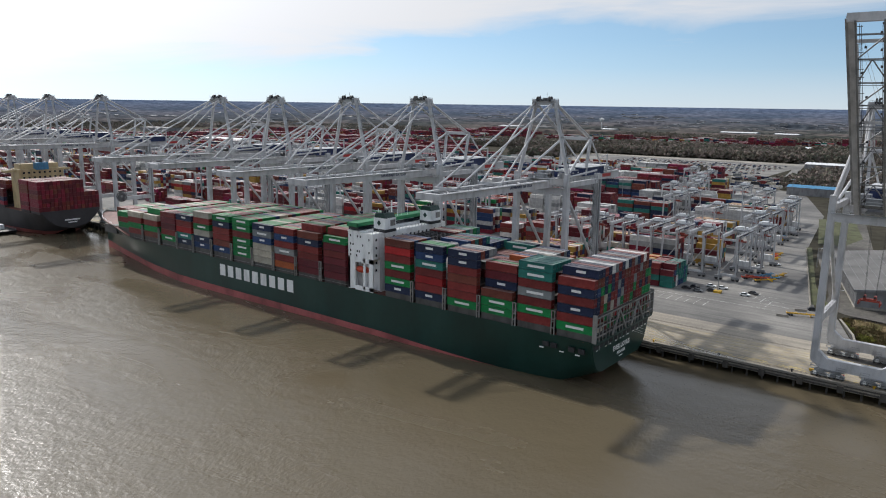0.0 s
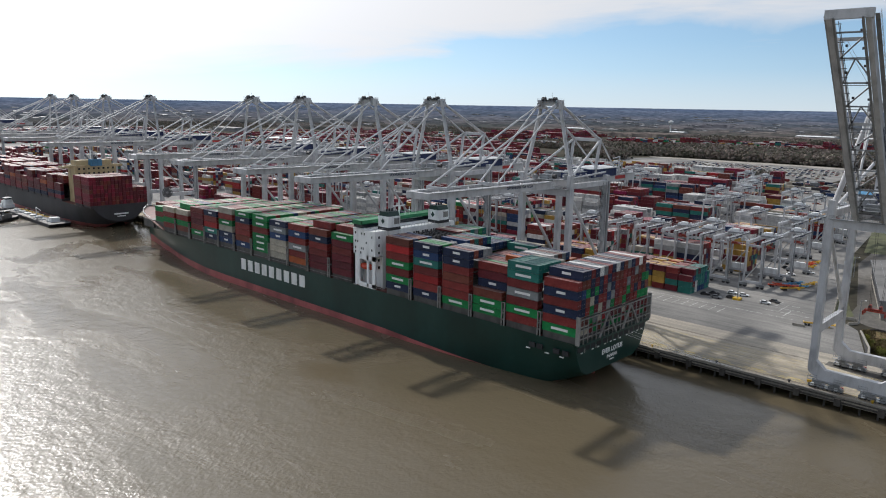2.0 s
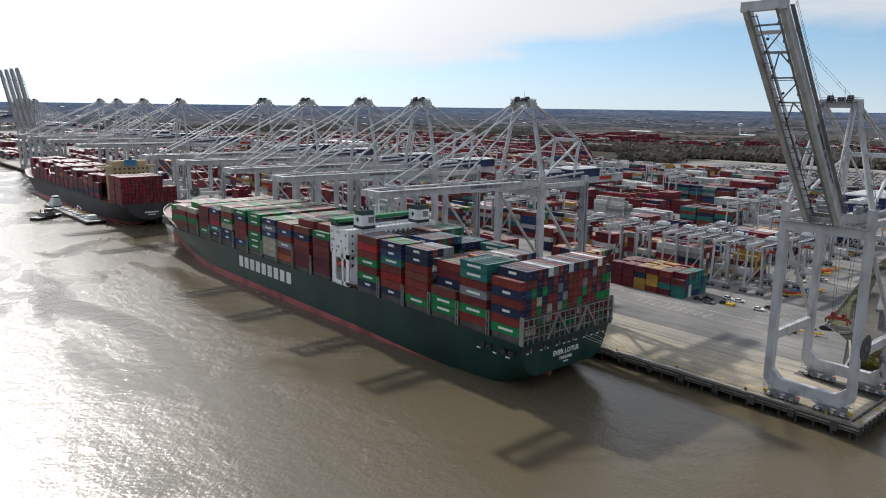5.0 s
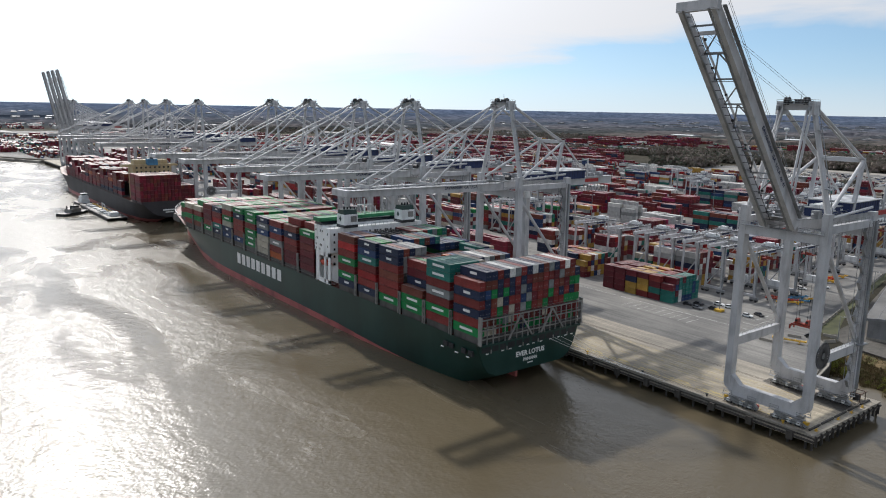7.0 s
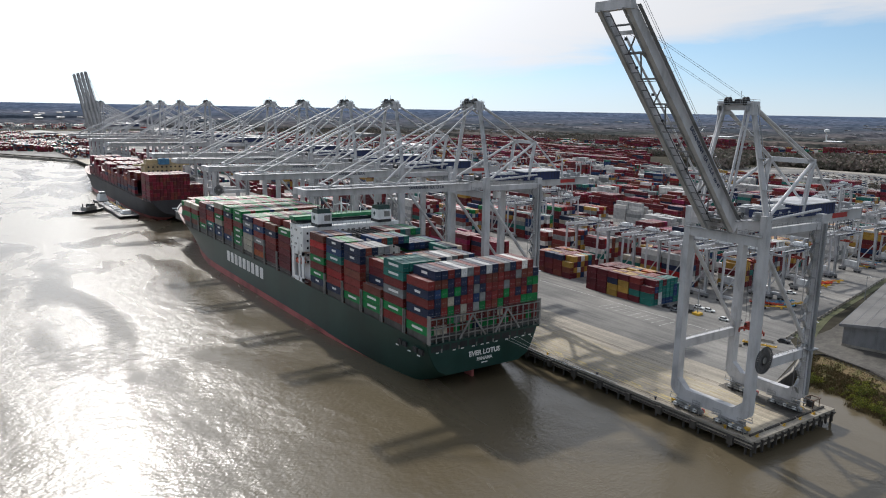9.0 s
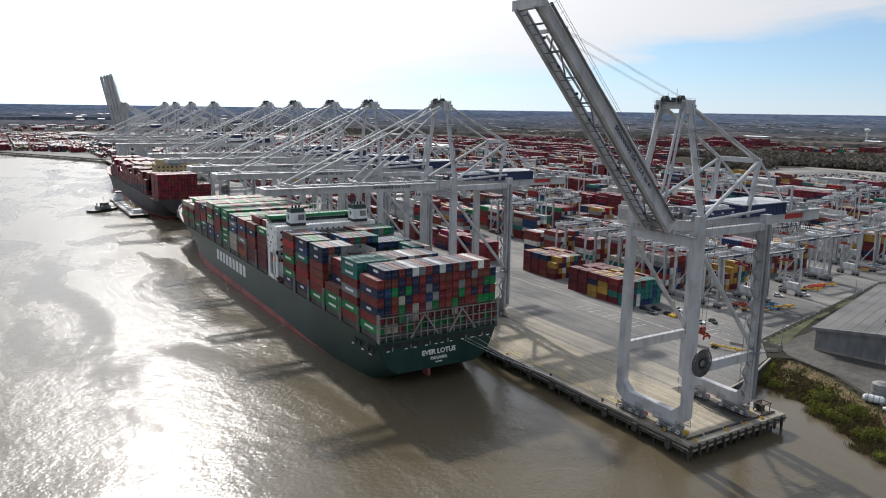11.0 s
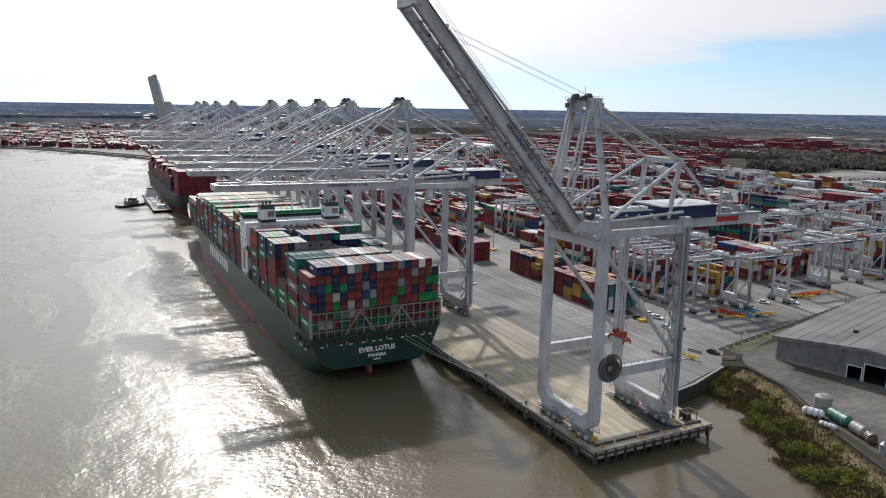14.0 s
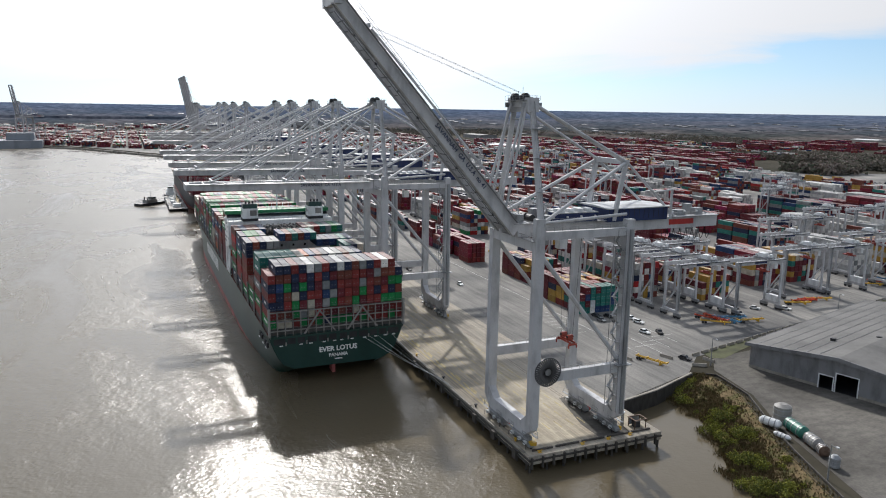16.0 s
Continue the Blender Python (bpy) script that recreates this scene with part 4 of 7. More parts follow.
def bay(aft, port, inner, base, singles):
    """One bay of containers: the outer shell as things, what lies hidden in it left out."""
    port, x = port.split(), aft - CL / 2 - 0.15
    heights = [len(port)] + list(inner)
    far_bay = aft < -340
    trim = 4 if aft < -390 else 1 if aft < -375 else 0
    for k, colour in enumerate(() if far_bay else port):
        container(colour, x, row_y(0), base + TIER * (len(port) - 1 - k), "on the green ship", "containers on the green ship", True)
    rest, hidden = Shape(), [(x, row_y(0), base + TIER * k) for k in range(len(port) if far_bay and not trim else 0)]
    for r in range(max(1, trim), 18 - trim):
        for t in range(heights[r]):
            top, seen_side = t >= heights[r] - 1, t >= heights[r - 1] or (trim and r == trim)
            if not (top or seen_side or (singles == 2) or r == 17 - trim or (aft == -175.2 and t == heights[r] - 2)):
                continue
            if aft == -175.2 and 5 <= r <= 10 and t >= heights[r] - 2:
                rack = tagged(new("flat_rack", RACK), "black open steel flat racks stacked on the green ship", "flat rack", "flat racks on the green ship")
                rack.location = (x, row_y(r), base + TIER * t)
            elif singles and (top or seen_side or (t >= 1 and r < 17)):
                if singles == 2:
                    colour = STERN_TOP[r % len(STERN_TOP)] if top else crnd.choice(STERN)
                else:
                    colour = crnd.choice(TOPS.get((aft, r > 5), MIXED))
                container(colour, x, row_y(r), base + TIER * t, "on the green ship", "containers on the green ship", seen_side)
            else:
                hidden.append((x, row_y(r), base + TIER * t))
    if hidden:
        stack_cells(rest, hidden, mix=int(-aft))
        solid("deck_container_stack", rest, STACK_SHIP, "tight rows of mixed green, red and grey deck containers", "container stack", "container rows on the green ship", "stuff")


for i, (aft, port, inner) in enumerate(AFT):
    bay(aft, port, inner, HATCH, 2 if i == 0 else 1)
for aft, port, h in FORE:
    n = 17 if aft > -360 else (15 if aft > -370 else (14 if aft > -385 else 11))
    base = HATCH + (0.9 if aft < -265 else 0.0) + (1.2 if aft < -370 else 0)
    inner = [h] * n + [0] * (17 - n)
    if aft < -370:
        inner = [h] * 17
    bay(aft, port, inner, base, 0)

for aft, *_ in AFT + FORE:
    w = 22.4 if aft > -370 else 20.5
    part("hatch_coaming", Shape().box(aft - CL, aft - 0.2, SY - w, SY + w, DECK - 0.4, HATCH - 0.02 + (0.9 if aft < -265 else 0) + (1.2 if aft < -370 else 0)), M_COAM, ship)


def lashing_bridge(x, high, wide=22.9):
    s = thing("lashing_bridge", "grey steel lashing bridge between the container bays", "lashing bridge", "lashing bridges of the green ship")
    for side in (-1, 1):
        y = SY + side * wide
        for dx in (-0.55, 0.55):
            part("post", Shape().box(x + dx - 0.18, x + dx + 0.18, y - 0.2, y + 0.2, DECK - 0.3, DECK + high), M_LASH, s)
        for z in (2.2, high * 0.55, high):
            part("cross_piece", Shape().box(x - 0.7, x + 0.7, y - 0.22, y + 0.22, DECK + z - 0.3, DECK + z), M_LASH, s)
    part("walkway", Shape().box(x - 0.7, x + 0.7, SY - wide, SY + wide, DECK + high - 3.2, DECK + high - 3.0), M_LASH, s)
    return s


for a, b in zip([a for a, *_ in AFT], [a for a, *_ in AFT][1:]):
    lashing_bridge(b + 0.95, 8.0)
for a, b in zip([a for a, *_ in FORE], [a for a, *_ in FORE][1:-2]):
    lashing_bridge(b + 1.15, 8.4)

stern_frame = thing("stern_lashing_frame", "grey steel lashing frame standing across the ship's stern", "lashing bridge")
for z in (18.9, 21.9, 25.1):
    part("rail", Shape().box(SX + 1.0, SX + 1.35, SY - 23, SY + 23, z - 0.16, z + 0.16), M_LASH, stern_frame)
    part("walkway", Shape().box(SX + 0.05, SX + 1.0, SY - 22.9, SY + 22.9, z - 0.12, z - 0.02), M_COAM, stern_frame, "dark grating walkway")
    part("hand_rail", Shape().box(SX + 1.22, SX + 1.28, SY - 23, SY + 23, z + 1.05, z + 1.13), M_LASH, stern_frame)
for k in range(19):
    y = SY - 22.8 + k * 45.6 / 18
    part("post", Shape().box(SX + 1.02, SX + 1.28, y - 0.15, y + 0.15, DECK - 0.2, 25.1), M_LASH, stern_frame)
for side in (-1, 1):
    part("corner_post", Shape().box(SX + 0.0, SX + 1.4, SY + side * 22.8 - 0.3, SY + side * 22.8 + 0.3, DECK - 0.2, 26.2), M_LASH, stern_frame)
part("base_beam", Shape().box(SX - 0.2, SX + 1.3, SY - 22.6, SY + 22.6, DECK - 0.9, DECK - 0.2), M_HULL, stern_frame, "dark green beam across the stern")
for c in (-6.5, 8.0):
    for side in (-1, 1):
        part("brace", Shape().beam((SX + 1.6, SY + c, 24.8), (SX + 1.8, SY + c + side * 5.2, 17.4), 0.5), M_LASH, stern_frame)

# deckhouse
house = thing("deckhouse", "white ship's deckhouse with a green-topped bridge and small dark windows", "deckhouse")
dh = Shape()
dh.box(-207.6, -194.2, SY - 23.0, SY + 23.0, 30.5, 40.6)
dh.box(-207.6, -206.6, SY - 23.0, SY + 23.0, DECK - 0.4, 30.5)
dh.box(-207.6, -203.8, SY - 23.0, SY - 22.5, 17.5, 30.5)
dh.box(-196.2, -194.2, SY - 23.0, SY - 22.5, 17.5, 30.5)
dh.box(-199.4, -198.4, SY - 23.0, SY - 22.5, 17.5, 30.5)
dh.box(-203.8, -194.2, SY - 23.0, SY - 22.5, 28.6, 30.5)
dh.box(-203.8, -194.2, SY - 23.0, SY - 22.5, 17.2, 19.0)
dh.box(-206.8, -194.2, SY - 19.0, SY + 23.0, DECK - 0.4, 30.5)
part("superstructure", dh, M_WHITE, house)
part("inner_bulkhead", Shape().box(-206.6, -194.3, SY - 22.4, SY - 19.0, 17.0, 17.3), M_DECK, house)
boat = Shape()
for k in range(8):
    a, b = k / 8, (k + 1) / 8
    ra, rb = 0.35 + 1.1 * math.sin(math.pi * min(0.97, a + 0.03)) ** 0.5, 0.35 + 1.1 * math.sin(math.pi * min(0.97, b + 0.03)) ** 0.5
    boat.tube((-205.0 + 7.5 * a, SY - 21.2, 25.4), (-205.0 + 7.5 * b, SY - 21.2, 25.4), ra, 8, rb)
tagged(solid("lifeboat", boat, M_ORANGE, "orange enclosed lifeboat hanging in the deckhouse side", "lifeboat"))
for z, xs in ((39.0, (-206.3, -202.4, -200.8)), (35.6, (-206.3, -204.9, -199.6)), (33.0, (-206.3, -202.6, -201.5, -196.2)), (31.2, (-206.3, -203.0)), (38.2, (-196.2,))):
    for x in xs:
        part("window", Shape().box(x - 0.28, x + 0.28, SY - 23.06, SY - 22.9, z - 0.45, z + 0.45), M_GLASS, house)
for z in (38.2, 35.0, 32.0, 29.0, 26.0):
    for k in range(9):
        y = SY - 21 + k * 5.2
        part("window", Shape().box(-194.3, -194.14, y - 0.4, y + 0.4, z - 0.5, z + 0.5), M_GLASS, house)
wing = Shape()
wing.box(-207.8, -201.8, SY - 23.2, SY + 23.2, 40.6, 41.0)
wing.box(-207.8, -203.0, SY - 12, SY + 12, 41.0, 43.8)
part("bridge_deck", wing, M_WHITE, house)
par = Shape()
par.box(-207.9, -207.6, SY - 23.3, SY + 23.3, 42.6, 44.2)
par.box(-207.9, -202.2, SY - 23.3, SY - 23.0, 42.6, 44.2)
par.box(-207.9, -202.2, SY + 23.0, SY + 23.3, 42.6, 44.2)
par.box(-202.5, -202.2, SY - 23.3, SY + 23.3, 42.8, 44.2)
par.box(-207.6, -202.5, SY - 23.0, SY + 23.0, 43.9, 44.1)
part("bridge_roof", par, M_SHIPGREEN, house, "bright green bridge roof and parapet")
part("bridge_window_band", Shape().box(-207.7, -202.4, SY - 22.6, SY + 22.6, 41.2, 42.5), M_GLASS, house)
mast = Shape()
mast.tube((-205, SY, 44), (-205, SY, 51), 0.35, 6)
mast.box(-205.3, -204.7, SY - 3.5, SY + 3.5, 48, 48.3)
for dy in (-5, -2.5, 2.5, 5, 9, -9):
    mast.tube((-204, SY + dy, 44), (-204, SY + dy, 46.5 + abs(dy) * 0.2), 0.12, 5)
part("mast", mast, M_WHITE, house)
deckrail = Shape()
for side in (-1, 1):
    deckrail.tube((-201.5, SY + side * 22.8, 41.7), (-194.4, SY + side * 22.8, 41.7), 0.07, 4)
deckrail.tube((-194.4, SY - 22.8, 41.7), (-194.4, SY + 22.8, 41.7), 0.07, 4)
for k in range(24):
    y = SY - 22.8 + k * 45.6 / 23
    deckrail.tube((-194.4, y, 40.6), (-194.4, y, 41.7), 0.06, 4)
part("rail", deckrail, M_STEEL, house)
for cy in (212.2, 241.0):
    f = thing("ship_funnel", "white square ship's funnel with a black top", "funnel", "funnels of the green ship")
    part("casing", Shape().box(-199.4, -193.2, cy - 3.2, cy + 3.2, 40.6, 46.2), M_WHITE, f)
    part("base_band", Shape().box(-199.5, -193.1, cy - 3.3, cy + 3.3, 40.6, 41.8), M_DARK, f)
    part("top", Shape().prism([(-199.2, 46.2), (-193.4, 46.2), (-194.2, 48.0), (-198.6, 48.0)], "y", cy - 3.0, cy + 3.0), M_HULL, f, "dark green funnel cap")
    for k in range(3):
        part("exhaust_pipe", Shape().tube((-196.2, cy - 1.5 + 1.5 * k, 48), (-196.2, cy - 1.5 + 1.5 * k, 49.1), 0.4, 8), M_DARK, f)
    part("louvre", Shape().box(-193.25, -193.1, cy - 0.2, cy + 2.6, 43.0, 45.4), M_LASH, f)
    part("emblem", Shape().prism([(-197.6, 44.2), (-196.6, 45.4), (-195.6, 44.2), (-196.6, 43.0)], "y", cy - 3.26, cy - 3.2), M_HULL, f, "plain dark green emblem shape")

# mooring lines from the stern to the quay
def rope(points, r):
    """One unbroken four-sided rope through the points."""
    vs, fs, n = [], [], len(points)
    for p in points:
        vs += [(p.x, p.y - r, p.z), (p.x, p.y, p.z + r), (p.x, p.y + r, p.z), (p.x, p.y, p.z - r)]
    for i in range(n - 1):
        for k in range(4):
            fs.append((4 * i + k, 4 * i + (k + 1) % 4, 4 * i + 4 + (k + 1) % 4, 4 * i + 4 + k))
    return Shape().add(vs, fs)


for ya, xb in ((SY + 9, -74), (SY + 11, -70), (SY + 14, -66), (SY + 19, -82)):
    pts = [Vector((SX + 0.2, ya, 13.6)).lerp(Vector((xb, 253.6, QZ + 0.3)), i / 8) - Vector((0, 0, 0.8 * math.sin(math.pi * i / 8))) for i in range(9)]
    solid("mooring_line", rope(pts, 0.05), M_LETTER, "pale mooring rope from the ship's stern to the quay", "rope", "stern mooring ropes")


# ---- ship-to-shore cranes ----
def sts_crane(tilt, note, number=""):
    """A crane at its own origin: x along the quay, y inland from the waterside rail, z up from the quay. tilt: the boom's angle above level."""
    c = thing("gantry_crane", note, "crane", "ship-to-shore cranes along the quay")
    LX, GY = 11.7, 26.5
    for sx in (-1, 1):
        for y in (0.0, GY):
            leg = Shape()
            leg.beam((sx * LX, y, 6.0), (sx * (LX - 0.2), y, 59.6 if y == 0 else 58.5), 2.1, 2.6, 1.9, 2.4, up=(0, 1, 0))
            part("leg", leg, M_CRANE, c)
        tie = Shape()
        tie.box(sx * LX - 0.75, sx * LX + 0.75, 1.2, GY - 1.2, 17.6, 20.2)
        part("side_tie", tie, M_CRANE, c)
        part("diagonal_brace", Shape().tube((sx * (LX - 0.1), 1.2, 50), (sx * LX, GY - 1.0, 21.0), 0.62, 8), M_CRANE, c)
        part("top_tie", Shape().box(sx * LX - 0.7, sx * LX + 0.7, 1.2, GY - 1.2, 54.4, 56.4), M_CRANE, c)
    for y in (0.0, GY):
        u = Shape()
        u.prism([(-LX - 1.05, 9.0), (-LX + 1.05, 9.0), (-LX + 4.0, 6.4), (LX - 4.0, 6.4), (LX - 1.05, 9.0), (LX + 1.05, 9.0), (LX + 0.9, 5.2), (LX - 2.2, 3.0), (-LX + 2.2, 3.0), (-LX - 0.9, 5.2)], "y", y - 1.05, y + 1.05)
        part("sill_beam", u, M_CRANE, c)
        part("portal_beam", Shape().box(-LX + 0.9, LX - 0.9, y - 1.0, y + 1.0, 51.4, 54.0), M_CRANE, c)
        for sx in (-1, 1):
            part("equalizer_beam", Shape().box(sx * 7.2 - 4.0, sx * 7.2 + 4.0, y - 0.55, y + 0.55, 2.0, 3.0), M_STEEL, c)
            for d in (-2.6, 2.6):
                m = sx * 7.2 + d
                part("bogie", Shape().prism([(m - 2.4, 0.5), (m - 0.5, 0.5), (m, 0.9), (m + 0.5, 0.5), (m + 2.4, 0.5), (m + 2.4, 1.2), (m + 0.7, 2.1), (m - 0.7, 2.1), (m - 2.4, 1.2)], "y", y - 0.75, y + 0.75), M_STEEL, c)
            for d in (-4.5, -3.1, -2.1, -0.7, 0.7, 2.1, 3.1, 4.5):
                part("wheel", Shape().tube((sx * 7.2 + d, y - 0.3, 0.45), (sx * 7.2 + d, y + 0.3, 0.45), 0.45, 10), M_DARK, c)
            for d in (-3.6, 0.4, 3.2):
                part("drive_motor", Shape().box(sx * 7.2 + d - 0.45, sx * 7.2 + d + 0.45, y - 1.5, y - 0.8, 0.9, 1.7), M_ROOFWHITE, c)
            r = Shape()
            for d in (-4.6, 0.0, 4.6):
                r.tube((sx * 7.2 + d, y - 1.6, 0.1), (sx * 7.2 + d, y - 1.6, 1.5), 0.06, 4)
            r.tube((sx * 7.2 - 4.6, y - 1.6, 1.5), (sx * 7.2 + 4.6, y - 1.6, 1.5), 0.06, 4)
            part("guard_rail", r, M_DARK, c)
            g2 = Shape()
            for e in (-1.5, 1.5):
                for d in (-5.2, -2.6, 2.6, 5.2):
                    g2.tube((sx * 7.2 + d, y + e, 3.0), (sx * 7.2 + d * 0.96, y + e, 4.4), 0.07, 4)
                for z in (3.7, 4.4):
                    g2.tube((sx * 7.2 - 5.2, y + e, z), (sx * 7.2 - 2.5, y + e, z), 0.07, 4).tube((sx * 7.2 + 2.5, y + e, z), (sx * 7.2 + 5.2, y + e, z), 0.07, 4)
                g2.box(sx * 7.2 - 5.3, sx * 7.2 + 5.3, y + e - 0.45, y + e + 0.2, 2.9, 3.0)
            part("service_platform", g2, M_STEEL, c, "grey steel service platform with railings")
            for d, e, w, h, mt in ((-4.4, 1.25, 0.55, 1.5, M_ROOFWHITE), (-1.7, 1.2, 0.45, 1.1, M_DARK), (1.2, 1.3, 0.7, 1.3, M_WHITE), (4.2, 1.2, 0.5, 1.0, M_REDPAINT if sx < 0 else M_YELLOW)):
                part("control_cabinet", Shape().box(sx * 7.2 + d - w, sx * 7.2 + d + w, y + e - 0.35, y + e + 0.35, 0.55, 0.55 + h), mt, c)
    for sx in (-1, 1):
        part("buffer", Shape().box(sx * LX + sx * 0.3 - 0.7, sx * LX + sx * 0.3 + 0.7, -0.5, 0.5, 1.2, 2.0), M_YELLOW, c)
    # girders
    for sx in (-1, 1):
        part("girder", Shape().box(sx * 4.2 - 0.7, sx * 4.2 + 0.7, -2.2, 62, 54.1, 57.4), M_CRANE, c)
    for y in (1.5, 12, 24, 36, 48, 61):
        part("girder_tie", Shape().box(-3.5, 3.5, y - 0.4, y + 0.4, 56.2, 57.2), M_CRANE, c)
    walk_ = Shape()
    for sx in (-1, 1):
        x = sx * 5.5
        walk_.box(x - 0.55, x + 0.55, 2, 61.5, 57.3, 57.42)
        for h in (0.6, 1.15):
            walk_.tube((x + sx * 0.5, 2, 57.4 + h), (x + sx * 0.5, 61.5, 57.4 + h), 0.05, 4)
        for k in range(25):
            walk_.tube((x + sx * 0.5, 2 + k * 2.48, 57.4), (x + sx * 0.5, 2 + k * 2.48, 58.6), 0.05, 4)
    part("walkway", walk_, M_STEEL, c)
    # tower and stays
    AP = 87.6
    for sx in (-1, 1):
        part("tower_leg", Shape().tube((sx * (LX - 0.6), 0.6, 59), (sx * 4.3, 0.8, AP - 0.8), 0.85, 10, 0.7), M_CRANE, c)
        part("backstay", Shape().tube((sx * 4.6, 1.6, AP - 0.8), (sx * 6.6, 28.4, 72.6), 0.42, 8), M_CRANE, c)
        part("backstay", Shape().tube((sx * 3.8, 1.4, AP - 0.8), (sx * 5.6, 28.2, 72.4), 0.28, 6), M_CRANE, c)
        part("stay_post", Shape().beam((sx * 6.6, 28.2, 72.8), (sx * 6.2, 25.5, 57.3), 1.0, 1.0), M_CRANE, c)
        part("stay_strut", Shape().tube((sx * 6.6, 28.0, 72.4), (sx * (LX - 1.4), 1.4, 58.2), 0.5, 8), M_CRANE, c)
        part("stay_strut", Shape().tube((sx * 6.6, 28.6, 72.4), (sx * 4.6, 47, 57.2), 0.36, 8), M_CRANE, c)
    part("stay_crossbar", Shape().box(-6.9, 6.9, 27.6, 29.0, 71.9, 73.2), M_CRANE, c)
    part("tower_crossbar", Shape().box(-5.2, 5.2, -0.2, 1.8, AP - 1.4, AP + 0.2), M_CRANE, c)
    top = Shape()
    top.box(-4.6, 4.6, -1.9, 2.9, AP + 0.2, AP + 0.32)
    for h in (0.8, 1.35):
        for y in (-1.9, 2.9):
            top.tube((-4.6, y, AP + h), (4.6, y, AP + h), 0.035, 4)
        for x in (-4.6, 4.6):
            top.tube((x, -1.9, AP + h), (x, 2.9, AP + h), 0.035, 4)
    for k in range(6):
        for y in (-1.9, 2.9):
            top.tube((-4.6 + 1.84 * k, y, AP + 0.2), (-4.6 + 1.84 * k, y, AP + 1.35), 0.035, 4)
    top.tube((1.0, 0, AP), (1.0, 0, AP + 3.6), 0.06, 4)
    top.tube((-2.6, 0.8, AP), (-2.6, 0.8, AP + 2.6), 0.06, 4)
    part("tower_platform", top, M_STEEL, c)
    for sx in (-1, 1):
        part("tower_head", Shape().prism([(sx * 4.3 - 1.0, AP - 2.6), (sx * 4.3 + 1.0, AP - 2.6), (sx * 4.3 + 0.8, AP + 0.9), (sx * 4.3 - 0.8, AP + 0.9)], "y", -0.9, 2.3), M_CRANE, c)
        part("stay_plate", Shape().box(sx * 4.3 - 0.3, sx * 4.3 + 0.3, -2.0, 3.4, AP - 1.5, AP - 0.3), M_STEEL, c)
    for x in (-3.0, -2.2, 2.2, 3.0):
        part("sheave", Shape().tube((x - 0.18, -0.2, AP + 1.0), (x + 0.18, -0.2, AP + 1.0), 1.05, 12), M_DARK, c)
    part("sheave_bracket", Shape().box(-3.6, -1.6, -0.5, 1.4, AP + 0.3, AP + 1.0).box(1.6, 3.6, -0.5, 1.4, AP + 0.3, AP + 1.0).box(-0.9, 0.7, 0.2, 1.6, AP + 0.3, AP + 1.5), M_DARK, c)
    under = Shape().box(-5.35, 5.35, 0.3, 1.1, AP - 4.55, AP - 4.2).tube((-6.2, 0.8, AP - 8.0), (6.2, 0.8, AP - 8.0), 0.12, 6)
    part("tower_tie", under, M_STEEL, c)
    mid = Shape()
    for h in (66, 74, 81):
        f = (h - 59) / (AP - 59.8)
        x = (LX - 0.6) + (4.3 - LX + 0.6) * f
        mid.box(x + 0.5, x + 2.2, -0.6, 2.0, h, h + 0.12)
        mid.tube((x + 2.2, -0.6, h + 1.1), (x + 2.2, 2.0, h + 1.1), 0.06, 4)
    mid.tube((LX + 0.8, 0.9, 58), (5.4, 0.9, AP), 0.12, 4)
    part("ladder", mid, M_STEEL, c)
    # houses
    mh = part("machinery_house", Shape().box(-5.6, 6.4, 23.6, 43.0, 57.0, 60.4), M_NAVY, c, "dark blue machinery house")
    part("roof", Shape().prism([(-6.2, 60.4), (7.0, 60.4), (7.0, 60.65), (0.4, 60.95), (-6.2, 60.65)], "y", 23.1, 43.5), M_HOUSEROOF, mh, "pale grey house roof")
    seams = Shape()
    for k in range(12):
        seams.box(6.4, 6.46, 23.9 + 1.6 * k, 24.0 + 1.6 * k, 57.6, 60.3)
    tagged(part("panel_seams", seams, M_DARK, mh), kind="stuff")
    eh = part("switch_house", Shape().box(0.6, 5.4, 9.0, 21.0, 57.3, 59.6), M_NAVY, c, "low dark blue switch house")
    part("roof", Shape().box(0.4, 5.6, 8.8, 21.2, 59.6, 59.8), M_STEEL, eh)
    un = Shape()
    for k in range(4):
        un.box(1.4, 4.4, 10 + 2.8 * k, 11.6 + 2.8 * k, 59.8, 60.6)
    part("cooling_unit", un, M_ROOFWHITE, eh)
    for x, y, s, h in ((-5, 8, 1.2, 2.4), (-4.5, 14, 1.6, 2.0), (-5, 19, 1.0, 1.6), (6.0, 5, 1.0, 2.2), (-3, 46, 1.8, 1.6), (2.5, 50, 1.4, 1.4), (3, 56, 1.2, 1.8), (-3, 58, 1.0, 2.2)):
        part("equipment_box", Shape().box(x - s, x + s, y - s, y + s, 57.4, 57.4 + h), M_STEEL, c)
    # small white boxes added as pale speckle along the girder walkways
    for sx in (-1, 1):
        row = Shape()
        for k in range(14):
            row.box(sx * 5.7 - 0.22, sx * 5.7 + 0.22, 3.0 + 4.2 * k, 3.5 + 4.2 * k, 58.5, 59.0)
        tagged(part("speckle_strip", row, M_ROOFWHITE, c), kind="stuff")
    part("portal_walkway", Shape().box(-LX, LX, -1.9, -1.0, 54.0, 54.15).box(-LX, LX, -1.95, -1.85, 55.1, 55.2), M_STEEL, c)
    part("leg_lift", Shape().box(LX + 1.0, LX + 1.6, GY - 0.4, GY + 0.5, 6.0, 56.0), M_STEEL, c, "grey lift shaft up the landside leg")
